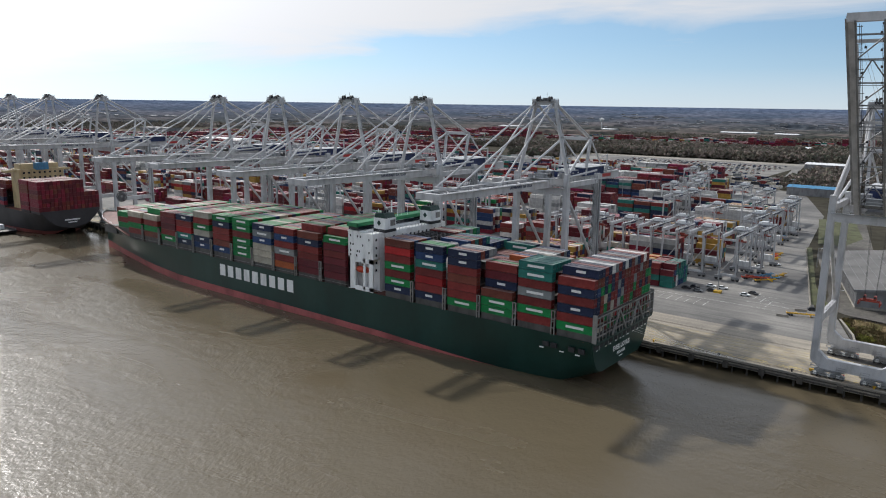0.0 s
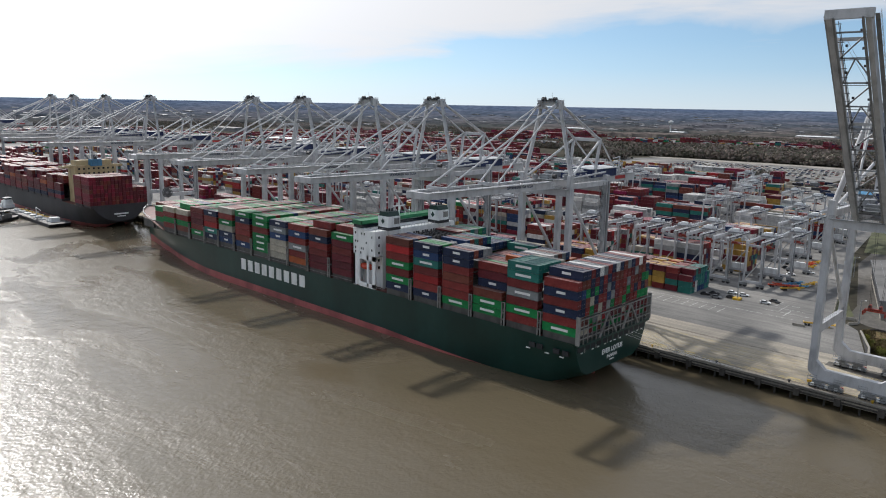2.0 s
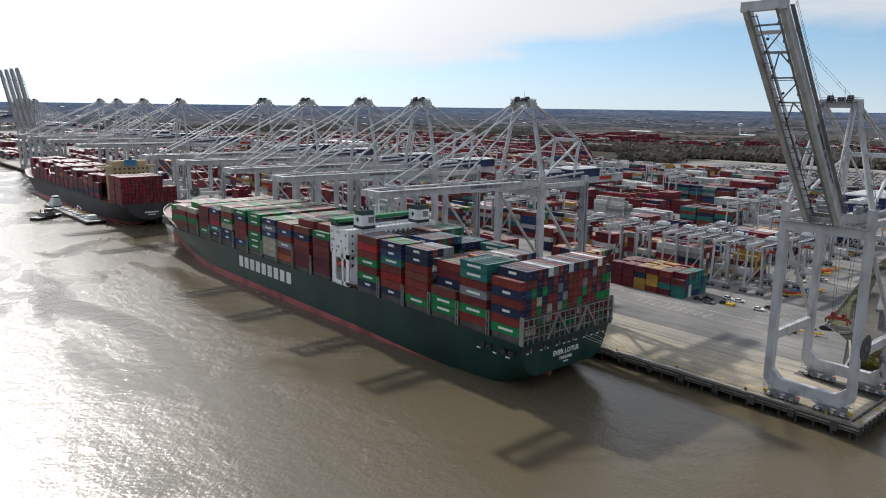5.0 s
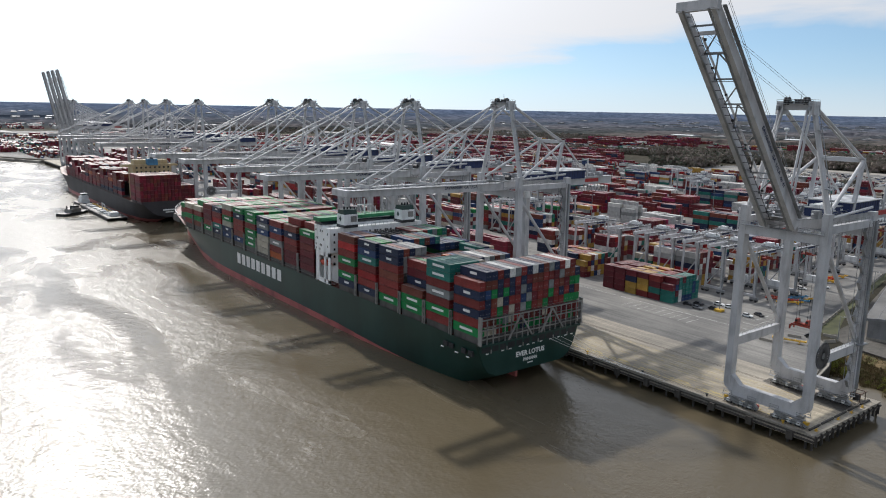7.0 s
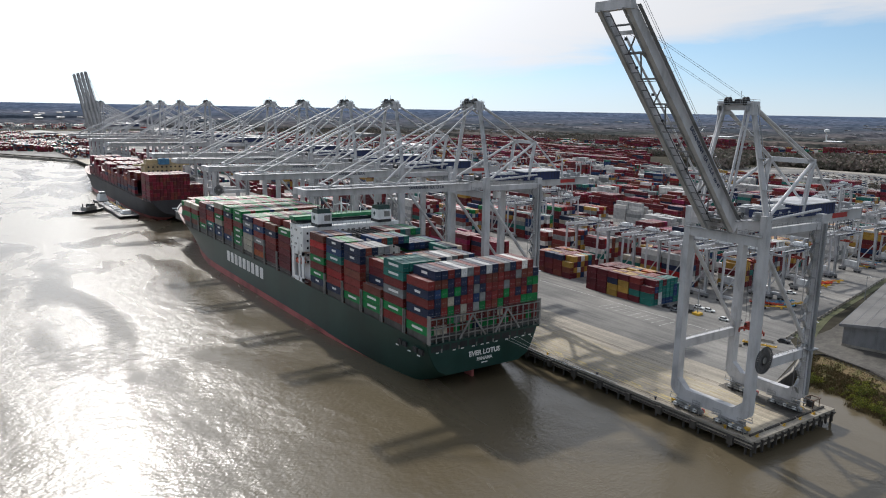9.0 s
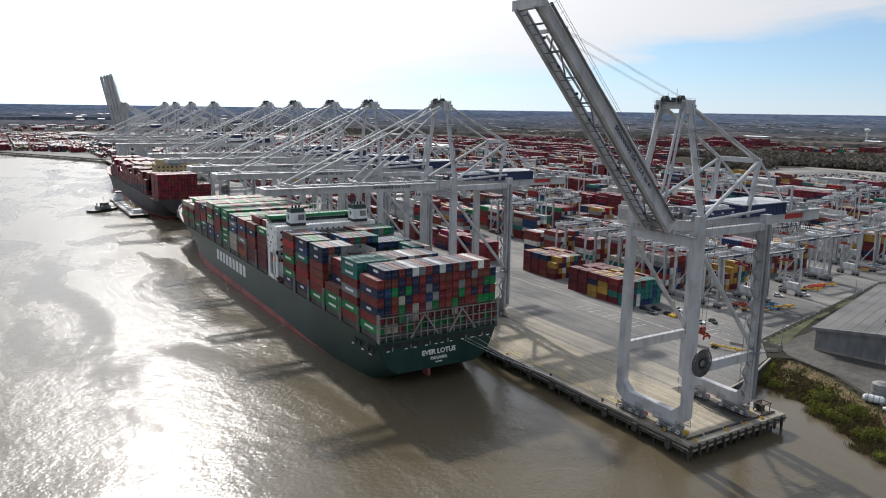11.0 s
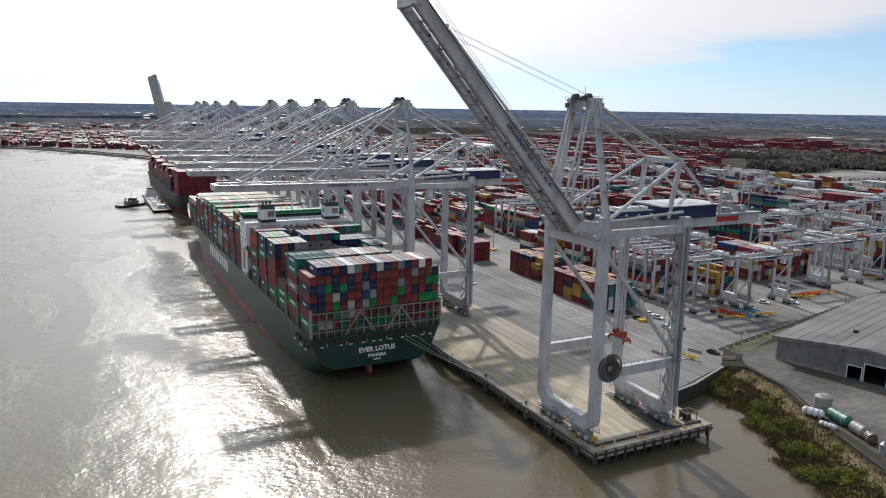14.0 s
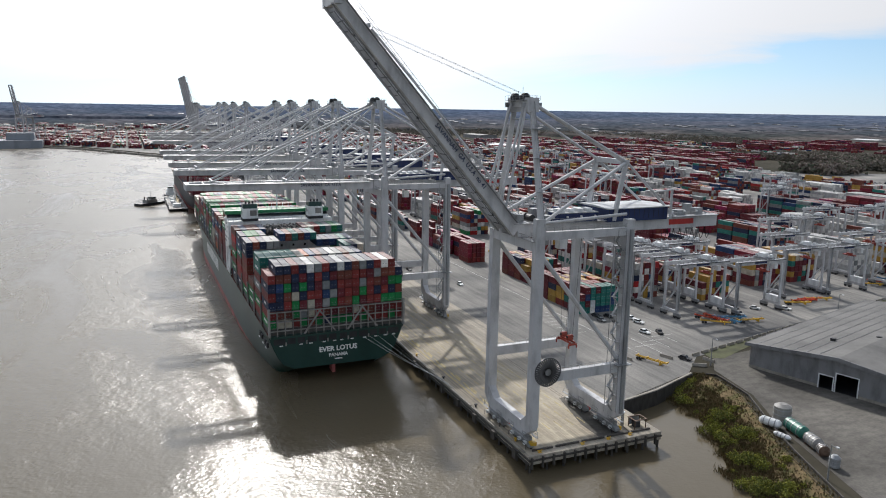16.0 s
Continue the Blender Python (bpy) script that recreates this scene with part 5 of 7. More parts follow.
    part("lift_landing", Shape().box(LX - 1.2, LX + 2.4, GY - 2.6, GY + 1.8, 19.8, 20.0).box(LX - 1.2, LX + 2.4, GY - 2.7, GY - 2.6, 20.9, 21.0), M_STEEL, c)
    stair = Shape()
    for k in range(20):
        za, zb = 6.4 + 2.45 * k, 6.4 + 2.45 * (k + 1)
        ya, yb = (GY - 3.4, GY - 1.7) if k % 2 else (GY - 1.7, GY - 3.4)
        stair.beam((LX - 0.4, ya, za), (LX - 0.4, yb, zb), 0.8, 0.14)
        stair.box(LX - 0.9, LX + 0.9, yb - 0.45, yb + 0.45, zb - 0.06, zb)
        stair.tube((LX + 0.9, GY - 3.8, zb + 0.9), (LX + 0.9, GY - 1.3, zb + 0.9), 0.05, 4)
    for x, y in ((LX + 0.9, GY - 3.8), (LX + 0.9, GY - 1.35), (LX - 0.9, GY - 3.8)):
        stair.tube((x, y, 6.2), (x, y, 56.0), 0.08, 4)
    part("stair_tower", stair, M_STEEL, c, "grey zigzag stairs up the landside leg")
    rail = Shape()
    for y in (-1.3, 1.3, GY - 1.3, GY + 1.3):
        for h in (0.6, 1.1):
            rail.tube((-LX, y, 54.0 + h), (LX, y, 54.0 + h), 0.045, 4)
        for k in range(13):
            rail.tube((-LX + 1.95 * k, y, 54.0), (-LX + 1.95 * k, y, 55.1), 0.045, 4)
    for sx in (-1, 1):
        for h in (0.6, 1.1):
            rail.tube((sx * LX + 0.6, 1.2, 56.4 + h), (sx * LX + 0.6, GY - 1.2, 56.4 + h), 0.045, 4).tube((sx * LX + 0.6, 1.2, 20.2 + h), (sx * LX + 0.6, GY - 1.2, 20.2 + h), 0.045, 4)
        for k in range(11):
            rail.tube((sx * LX + 0.6, 1.4 + 2.35 * k, 56.4), (sx * LX + 0.6, 1.4 + 2.35 * k, 57.5), 0.045, 4).tube((sx * LX + 0.6, 1.4 + 2.35 * k, 20.2), (sx * LX + 0.6, 1.4 + 2.35 * k, 21.3), 0.045, 4)
    tagged(part("hand_rail", rail, M_STEEL, c), kind="stuff")
    for k in range(2):
        part("rope_drum", Shape().tube((-3.2 + 3.4 * k, 3.2, 58.4), (-1.0 + 3.4 * k, 3.2, 58.4), 0.9, 12), M_DARK, c, "dark rope drum on the girder")
    part("hinge_platform", Shape().box(-5.4, 5.4, -3.4, 1.4, 57.5, 57.62).box(-5.4, 5.4, -3.45, -3.35, 58.6, 58.7).box(-2.4, 2.2, -1.2, 0.8, 57.6, 59.4).box(-4.8, -3.2, -2.6, -1.2, 57.6, 59.0), M_STEEL, c)
    part("machine_crane", Shape().tube((7.6, 43.0, 57.4), (7.6, 43.0, 65.4), 0.35, 8).tube((7.6, 43.0, 65.2), (7.6, 37.5, 64.6), 0.22, 6), M_CRANE, c)
    part("cross_pipe", Shape().tube((LX + 0.4, 1.0, 58.6), (LX - 0.2, GY - 1.0, 59.8), 0.4, 8), M_CRANE, c)
    part("maker_mark", Shape().box(4.9, 4.95, 45.0, 53.5, 55.1, 56.6), M_REDPAINT, c, "plain red bar on the girder")
    loops = [Vector((4.2, 43 + 2.2 * k + 2.2 * i / 6, 54.0 - 3.4 * math.sin(math.pi * i / 6))) for k in range(8) for i in range(6)]
    part("festoon_cable", rope(loops, 0.12), M_DARK, c, "black looped festoon cable")
    # cable reel on the tie towards the quay's end
    reel = part("cable_reel", Shape().tube((12.6, 3.4, 20.6), (13.0, 3.4, 20.6), 0.9, 12), M_STEEL, c, "large dark spoked cable reel")
    rim = Shape()
    for k in range(36):
        a, b = 2 * math.pi * k / 36, 2 * math.pi * (k + 1) / 36
        pa, pb = (12.8, 3.4 + 3.7 * math.cos(a), 20.6 + 3.7 * math.sin(a)), (12.8, 3.4 + 3.7 * math.cos(b), 20.6 + 3.7 * math.sin(b))
        rim.tube(pa, pb, 0.16, 4)
        rim.beam((12.8, 3.4 + 0.8 * math.cos(a), 20.6 + 0.8 * math.sin(a)), pa, 0.36, 0.22, up=(1, 0, 0))
    part("spoke_wheel", rim, M_REEL, reel)
    # trolley, cab and spreader
    tr = part("trolley", Shape().box(-4.0, 4.0, 12.6, 18.6, 53.2, 54.0), M_STEEL, c)
    part("cab", Shape().box(2.0, 4.4, 10.6, 12.8, 50.2, 52.8), M_ROOFWHITE, tr)
    # boom
    hy, hz, a = -2.4, 55.6, radians(tilt)
    fy, fz = -math.cos(a), math.sin(a)

    def on(d, lift=0.0):
        """A point d along the boom and lift above its middle line, as y and z."""
        return hy + d * fy + lift * math.sin(a), hz + d * fz + lift * math.cos(a)
    L = 69.5
    for sx in (-1, 1):
        y0, z0 = on(0)
        y1, z1 = on(L)
        g = Shape().beam((sx * 4.2, y0, z0), (sx * 4.2, y1, z1), 1.35, 3.1, 1.2, 2.3, up=(0, math.sin(a), math.cos(a)))
        part("boom_girder", g, M_CRANE, c)
        r = Shape()
        ya, za = on(0, -1.5)
        yb, zb = on(L, -1.2)
        r.beam((sx * 3.2, ya, za), (sx * 3.2, yb, zb), 0.5, 0.35, up=(0, math.sin(a), math.cos(a)))
        r.beam((sx * 5.5, *on(2, 1.3)), (sx * 5.5, *on(L - 1, 1.1)), 1.0, 0.12, up=(0, math.sin(a), math.cos(a)))
        for h in (2.2, 2.8):
            r.tube((sx * 5.9, *on(2, h)), (sx * 5.9, *on(L - 1, h)), 0.05, 4)
        for k in range(23):
            r.tube((sx * 5.9, *on(2 + 3 * k, 1.3)), (sx * 5.9, *on(2 + 3 * k, 2.8)), 0.05, 4)
        part("boom_walkway", r, M_STEEL, c)
    lat = Shape()
    for k in range(9):
        d = 3 + 7.6 * k
        lat.beam((-3.6, *on(d, 0.9)), (3.6, *on(d, 0.9)), 0.42, 0.42)
        if k < 8:
            lat.tube((-3.6, *on(d, 0.9)), (3.6, *on(d + 7.6, 0.9)) if k % 2 else (0, *on(d + 7.6, 0.9)), 0.2, 6)
            lat.tube((3.6, *on(d, 0.9)), (0, *on(d + 7.6, 0.9)) if k % 2 == 0 else (3.6, *on(d + 1, 0.9)), 0.2, 6)
    part("boom_lattice", lat, M_STEEL, c)
    pipes = Shape()
    for x, o in ((-2.6, 0.2), (-2.1, -0.4), (2.4, 0.3), (2.8, -0.5)):
        pipes.tube((x, *on(2, o)), (x, *on(L - 2, o)), 0.09, 4)
    for k in range(26):
        d = 2.5 + 2.6 * k
        pipes.beam((-3.5, *on(d, -0.9)), (-1.6 if k % 3 else 3.5, *on(d, -0.9)), 0.2, 0.16)
        pipes.box(2.0 + 0.5 * (k % 2), 2.5 + 0.5 * (k % 2), on(d)[0] - 0.25, on(d)[0] + 0.25, on(d)[1] - 0.3, on(d)[1] + 0.3)
    part("boom_service_run", pipes, M_REEL, c, "dark pipes and hangers inside the boom")
    fl = Shape()
    for k in range(8):
        fl.box(-2.4 + 0.9 * (k % 2), -1.9 + 0.9 * (k % 2), on(5 + 8 * k, 0)[0] - 0.25, on(5 + 8 * k, 0)[0] + 0.25, on(5 + 8 * k, 0)[1] - 0.6, on(5 + 8 * k, 0)[1])
    part("flood_lights", fl, M_DARK, c)
    tip = Shape().beam((-5.2, *on(L, 0)), (5.2, *on(L, 0)), 1.6, 2.2)
    part("boom_tip", tip, M_CRANE, c)
    for d in (34, 61):
        part("stay_saddle", Shape().beam((-4.8, *on(d, 2.0)), (4.8, *on(d, 2.0)), 0.5, 0.9), M_CRANE, c)
    if tilt < 10:
        for sx in (-1, 1):
            for d, r, o in ((34, 0.34, 0.0), (61, 0.36, -0.4)):
                part("forestay", Shape().tube((sx * (4.2 + o), -0.8, AP - 0.6), (sx * 4.2, *on(d, 2.0)), r, 8), M_CRANE, c)
    else:
        for sx in (-1, 1):
            fold = Vector((sx * 4.2, *on(34, 2.0)))
            knee = Vector((sx * 4.0, -7.0, 63.0)) if tilt < 60 else Vector((sx * 4.0, -4.0, 66.0))
            part("forestay", Shape().tube((sx * 3.4, -0.8, AP - 0.6), knee, 0.34, 8), M_CRANE, c, "folded stay hanging from the tower")
            part("forestay", Shape().tube((sx * 4.4, -0.8, AP - 0.6), knee + Vector((0, 1.6, -2.0)), 0.34, 8), M_CRANE, c, "folded stay hanging from the tower")
            part("forestay", Shape().tube((sx * 3.6, *on(60, 2.2)), (sx * 3.6, *on(12, 3.6)), 0.3, 6), M_CRANE, c, "folded stay lying along the boom")
            ropes = Shape()
            for o in (-0.4, 0.5):
                ropes.tube((sx * 2.6 + o, -0.4, AP + 1.6), (sx * 2.6 + o, *on(61, 2.4)), 0.04, 4)
            part("boom_hoist_ropes", ropes, M_STEEL, c, "thin steel boom hoist ropes")
    d0 = 24.5 if tilt > 10 else 21.0
    y0, z0 = on(d0, 0.3)
    if tilt < 70:
        m = Matrix(((0, 0, 1, 4.2 + 0.72), (-fy, math.sin(a), 0, y0), (-fz, math.cos(a), 0, z0), (0, 0, 0, 1)))
        words("SAVANNAH  GA  U.S.A" + number, 1.55, M_INK, c, m, depth=0.02, bold=0.02)
    return c


CRANE_Y = 255.5
zed = sts_crane(49.2, "tall grey ship-to-shore gantry crane with its boom raised half way", "  no 41")
zed.matrix_world = pose(-33.4, CRANE_Y, QZ)
sp = thing("spreader", "orange-red container spreader hanging on ropes below a crane", "spreader", at=pose(-33.4, 272.4, 27.6))
for y in (-0.75, 0.75):
    part("frame_beam", Shape().box(-3.0, 3.0, y - 0.2, y + 0.2, 0.55, 1.0), M_SPREAD, sp)
for sx in (-1, 1):
    part("end_beam", Shape().box(sx * 3.1 - 0.25, sx * 3.1 + 0.25, -1.2, 1.2, 0.1, 0.6), M_SPREAD, sp)
    part("sheave_box", Shape().prism([(sx * 1.55 - 0.5, 1.5), (sx * 1.55 + 0.5, 1.5), (sx * 1.55 + 0.3, 2.6), (sx * 1.55 - 0.3, 2.6)], "y", -0.85, 0.85), M_SPREAD, sp)
    part("sheave", Shape().tube((sx * 1.55, -1.0, 2.1), (sx * 1.55, 1.0, 2.1), 0.35, 10), M_DARK, sp)
    for y in (-1, 1):
        part("flipper", Shape().prism([(sx * 3.1 - 0.2, -0.7), (sx * 3.1 + 0.2, -0.7), (sx * 3.1 + 0.3, 0.2), (sx * 3.1 - 0.3, 0.2)], "y", y * 1.25 - 0.08, y * 1.25 + 0.08), M_SPREAD, sp)
part("head_block", Shape().box(-2.0, 2.0, -0.8, 0.8, 1.15, 1.5), M_SPREAD, sp)
part("power_unit", Shape().box(-0.7, 0.6, -0.5, 0.5, 0.6, 1.1), M_DARK, sp)
rp = Shape()
for x in (-1.6, 1.6):
    for y in (-0.8, 0.8):
        rp.tube((x, y, 2.6), (x * 1.5, y * 2, 30.3), 0.05, 4)
part("hoist_ropes", rp, M_DARK, sp)

low = sts_crane(0.6, "grey ship-to-shore gantry crane with its boom lowered over the ship")
low.matrix_world = pose(-150.6, CRANE_Y, QZ)
for x in (-214.3, -259.8, -314.5, -364.8, -497.2, -574.0, -640, -690):
    copy_thing(low, pose(x, CRANE_Y, QZ))
up = sts_crane(79.0, "grey ship-to-shore gantry crane with its boom fully raised")
up.matrix_world = pose(-945, CRANE_Y, QZ)
for x in (-975, -1005, -1039):
    copy_thing(up, pose(x, CRANE_Y, QZ))
copy_thing(up, pose(-1800, -60, QZ, 0, 0, 45))


# ---- container yard ----
def yard_stack(x0, x1, y0, rows, tall, material, seed, fill=0.9, z=QZ, name="container_stack", label="long stack of mixed shipping containers in the yard"):
    rnd, s, cells = random.Random(seed), Shape(), []
    n, high = int((x1 - x0) / 13.4), {}
    level = rnd.uniform(0.6, 1.1)
    for i in range(n):
        if rnd.random() < 0.3:
            level = rnd.uniform(0.35, 1.15)
        base = level * tall
        if rnd.random() < 0.05:
            continue
        for r in range(rows):
            if rnd.random() > fill:
                continue
            h = max(1, min(tall, round(base + rnd.choice((-1, 0, 0, 0, 0.5)))))
            high[i, r] = h
    for (i, r), h in high.items():
        walled = min(high.get(k, 0) for k in ((i - 1, r), (i + 1, r), (i, r - 1), (i, r + 1)))
        cells += [(x0 + 6.7 + 13.4 * i, y0 + 1.3 + r * 2.75, z + 2.8 * t) for t in range(min(walled, h - 1), h)]
    stack_cells(s, cells, 12.5, 2.42, 2.78, mix=seed)
    solid(name, s, material, label, "container stack", "container rows in the yard", "stuff")


brnd = random.Random(61)
BLOCKS = dict(mixed=(STACK_PORT, "long stack of mixed shipping containers in the yard"), warm=(STACK_WARM, "tall stack of yellow, brown and red containers in the yard"),
              dark=(STACK_DARK, "stack of dark blue and wine-red containers in the yard"), pale=(STACK_PALE, "stack of white and grey refrigerated containers in the yard"),
              red=(STACK_RED, "stack of mostly red containers in the yard"))
SEGMENTS = [(-250, -128), (-430, -275), (-610, -455), (-800, -640), (-1000, -830), (-1160, -1030)]
seed = 100
for bi, y0 in enumerate((377, 405, 449, 476, 520, 547, 591, 618, 664, 691, 739, 766, 814, 844, 894)):
    for si, (xa, xb) in enumerate(SEGMENTS):
        seed += 1
        xb2 = (-124 if y0 < 560 else -124 - 0.5 * (y0 - 560)) if si == 0 else xb
        if xb2 - xa < 30:
            continue
        # each row is let out in blocks of four or five bays to one line or another
        at = xb2
        while at - xa > 13.4:
            end = max(xa, at - 13.4 * brnd.choice((3, 4, 5)))
            near, mid = bi < 6, 5 < bi < 13
            kind = brnd.choices(("mixed", "warm", "dark", "pale", "red"), (5, 1.3 if near else 0.5, 1.8, 2.0 if near else 4.5 if si < 3 else 2.0, 1.8 if near else 2.6))[0]
            if si == 0 and at == xb2 and bi in (3, 5):
                kind = "warm"
            if brnd.random() > 0.07:
                yard_stack(end, at, y0, 6, 6, BLOCKS[kind][0], seed * 7 + int(-at), 0.94, label=BLOCKS[kind][1])
            at = end - brnd.choice((0, 0, 6))
yard_stack(-545, -425, 922, 7, 5, STACK_WARM, 911, 0.95, label="stack of yellow and brown containers beside the sandy lot")
yard_stack(-400, -330, 930, 7, 5, STACK_DARK, 912, 0.9, label="stack of red and blue containers beside the sandy lot")
for k in range(17):
    f = k / 16
    x, y = -1480 + 1240 * f, 1290 + 650 * f ** 0.85
    yard_stack(x, x + 68, y, 9, 7, (STACK_RED, STACK_RED, STACK_PORT)[k % 3], 1500 + k, 0.95, label="far row of mostly red containers beyond the woods")
for k in range(6):
    yard_stack(-1330, -1150, 1640 + 62 * k, 12, 7, STACK_RED, 920 + k, 0.95, label="far stacks of mostly red containers beyond the woods")
for k, (xa, xb, y0, rows, tall) in enumerate(((-1000, -500, 1700, 10, 5), (-860, -480, 1760, 8, 5), (-480, -300, 1960, 8, 4), (-1700, -1050, 1500, 10, 5), (-700, -420, 1850, 8, 5),
                                              (-1500, -1180, 980, 12, 4), (-1140, -640, 945, 8, 5), (-1160, -660, 985, 9, 5), (-1700, -1180, 1040, 9, 5), (-1160, -700, 1030, 9, 5), (-1180, -760, 1075, 9, 5), (-1200, -800, 1120, 10, 5), (-1700, -1240, 1110, 10, 5), (-1750, -1000, 1180, 10, 5), (-1780, -900, 1250, 10, 4), (-1500, -850, 1320, 10, 5), (-1850, -1300, 1450, 10, 5), (-260, -60, 2000, 8, 4))):
    yard_stack(xa, xb, y0, rows, tall, STACK_RED if k % 3 else STACK_PORT, 300 + k, 0.95, label="far stacks of mostly red containers beyond the yard")
for k in range(19):
    y0 = -270 + 29 * k
    xe = min(-1330, -1590 + max(0, y0) * 0.9) if y0 > -20 else -1650 + 0.42 * (y0 + 20)
    for j in range(3):
        yard_stack(xe - 290 - 300 * j, xe - 5 - 300 * j, y0, 9, 4, (STACK_DARK, STACK_RED, STACK_PORT, STACK_RED)[(k + 2 * j) % 4], 600 + 10 * k + j, 0.85, label="distant container stacks across the river bend")
for k in range(16):
    for j in range(4):
        yard_stack(-2830 - 180 * j + 40 * (k % 3), -2680 - 180 * j, -340 + 62 * k + 20 * (j % 2), 12, 4, (STACK_PORT, STACK_RED, STACK_PALE, STACK_PORT)[(k + j) % 4], 1200 + 10 * k + j, 0.85,
                   label="distant container stacks across the river bend")
for k in range(6):
    yard_stack(-1365, -1205 - 8 * (k % 3), 252 + 19 * k, 5, 4, (STACK_DARK, STACK_PORT, STACK_RED)[k % 3], 1700 + k, 0.8, label="low container stacks beside the river bend")
for k in range(20):
    for j in range(3):
        yard_stack(-1480 - 340 * j + (120 if k < 6 else 0), -1200 - 340 * j - (180 if k < 3 and j == 0 else 0), 290 + 34 * k, 8, 4, (STACK_PORT, STACK_RED, STACK_DARK, STACK_RED, STACK_PORT)[(k + 2 * j) % 5], 400 + 10 * k + j, 0.85,
                   label="distant container stacks across the river bend")
for k, (xa, xb, y0) in enumerate(((-330, -236, 338), (-480, -350, 340), (-700, -520, 338), (-930, -740, 338), (-1150, -960, 338))):
    yard_stack(xa, xb, y0, 5, 4, (STACK_RED, STACK_DARK)[k % 2], 500 + k, 0.8)

# the stack nearest the quay, box by box
SHORT = {}


def short_container(colour, x, y, z, label):
    """A twenty-foot box: the same build as the long one at half its length."""
    if colour not in SHORT:
        me = CMESH[colour].copy()
        for v in me.vertices:
            v.co.x = v.co.x - 3.33 if v.co.x > 0 else v.co.x + 3.33
        SHORT[colour] = me
    ob = new("shipping_container", SHORT[colour])
    ob.location = (x, y, z)
    return tagged(ob, NAMES[colour] + label, "container", "containers in the nearest yard stack")


yrnd, joined = random.Random(33), {}
# blocks of short boxes: right end, front line, then for each bay the front boxes from the top down
for x_end, y_front, bays in ((-127.3, 339.7, ("teal wine teal teal", "red wine teal wine", "wine yellow yellow red", "wine navy yellow yellow", "wine wine wine wine", "wine wine wine wine")),
                             (-185.6, 346.5, ("yellow yellow brown wine", "navy red red brown", "navy wine red wine", "red wine wine brown"))):
    for i, front in enumerate(bays):
        front = front.split()
        extra = ["teal", "blue", "white"] if i == 0 else ["red", "white"] if i < 2 else ["yellow", "orange"] if i < 4 else ["red", "brown"]
        for r in range(8):
            for t in range(4 if (i + r) % 7 else 3):
                x, y, z = x_end - 6.75 * i, y_front + r * 2.6, QZ + CH * t
                if r == 0:
                    short_container(front[3 - t], x, y, z, " steel shipping container stacked at the front of the yard")
                elif i == 0 and x_end > -150:
                    short_container(yrnd.choice(front + extra), x, y, z, " short steel shipping container stacked in the yard")
                else:
                    joined.setdefault(" ".join(sorted(front + extra)), []).append((x, y, z))
for k, (cols, cells) in enumerate(joined.items()):
    js = Shape()
    stack_cells(js, cells, 6.06, mix=900 + k)
    solid("container_stack", js, mixed_boxes("near_stack_containers", [PALETTE[c] for c in cols.split()] * 3), "block of " + ", ".join(sorted(set(cols.split()))[:3]) + " containers beside the quay apron", "container stack", "container rows in the yard", "stuff")


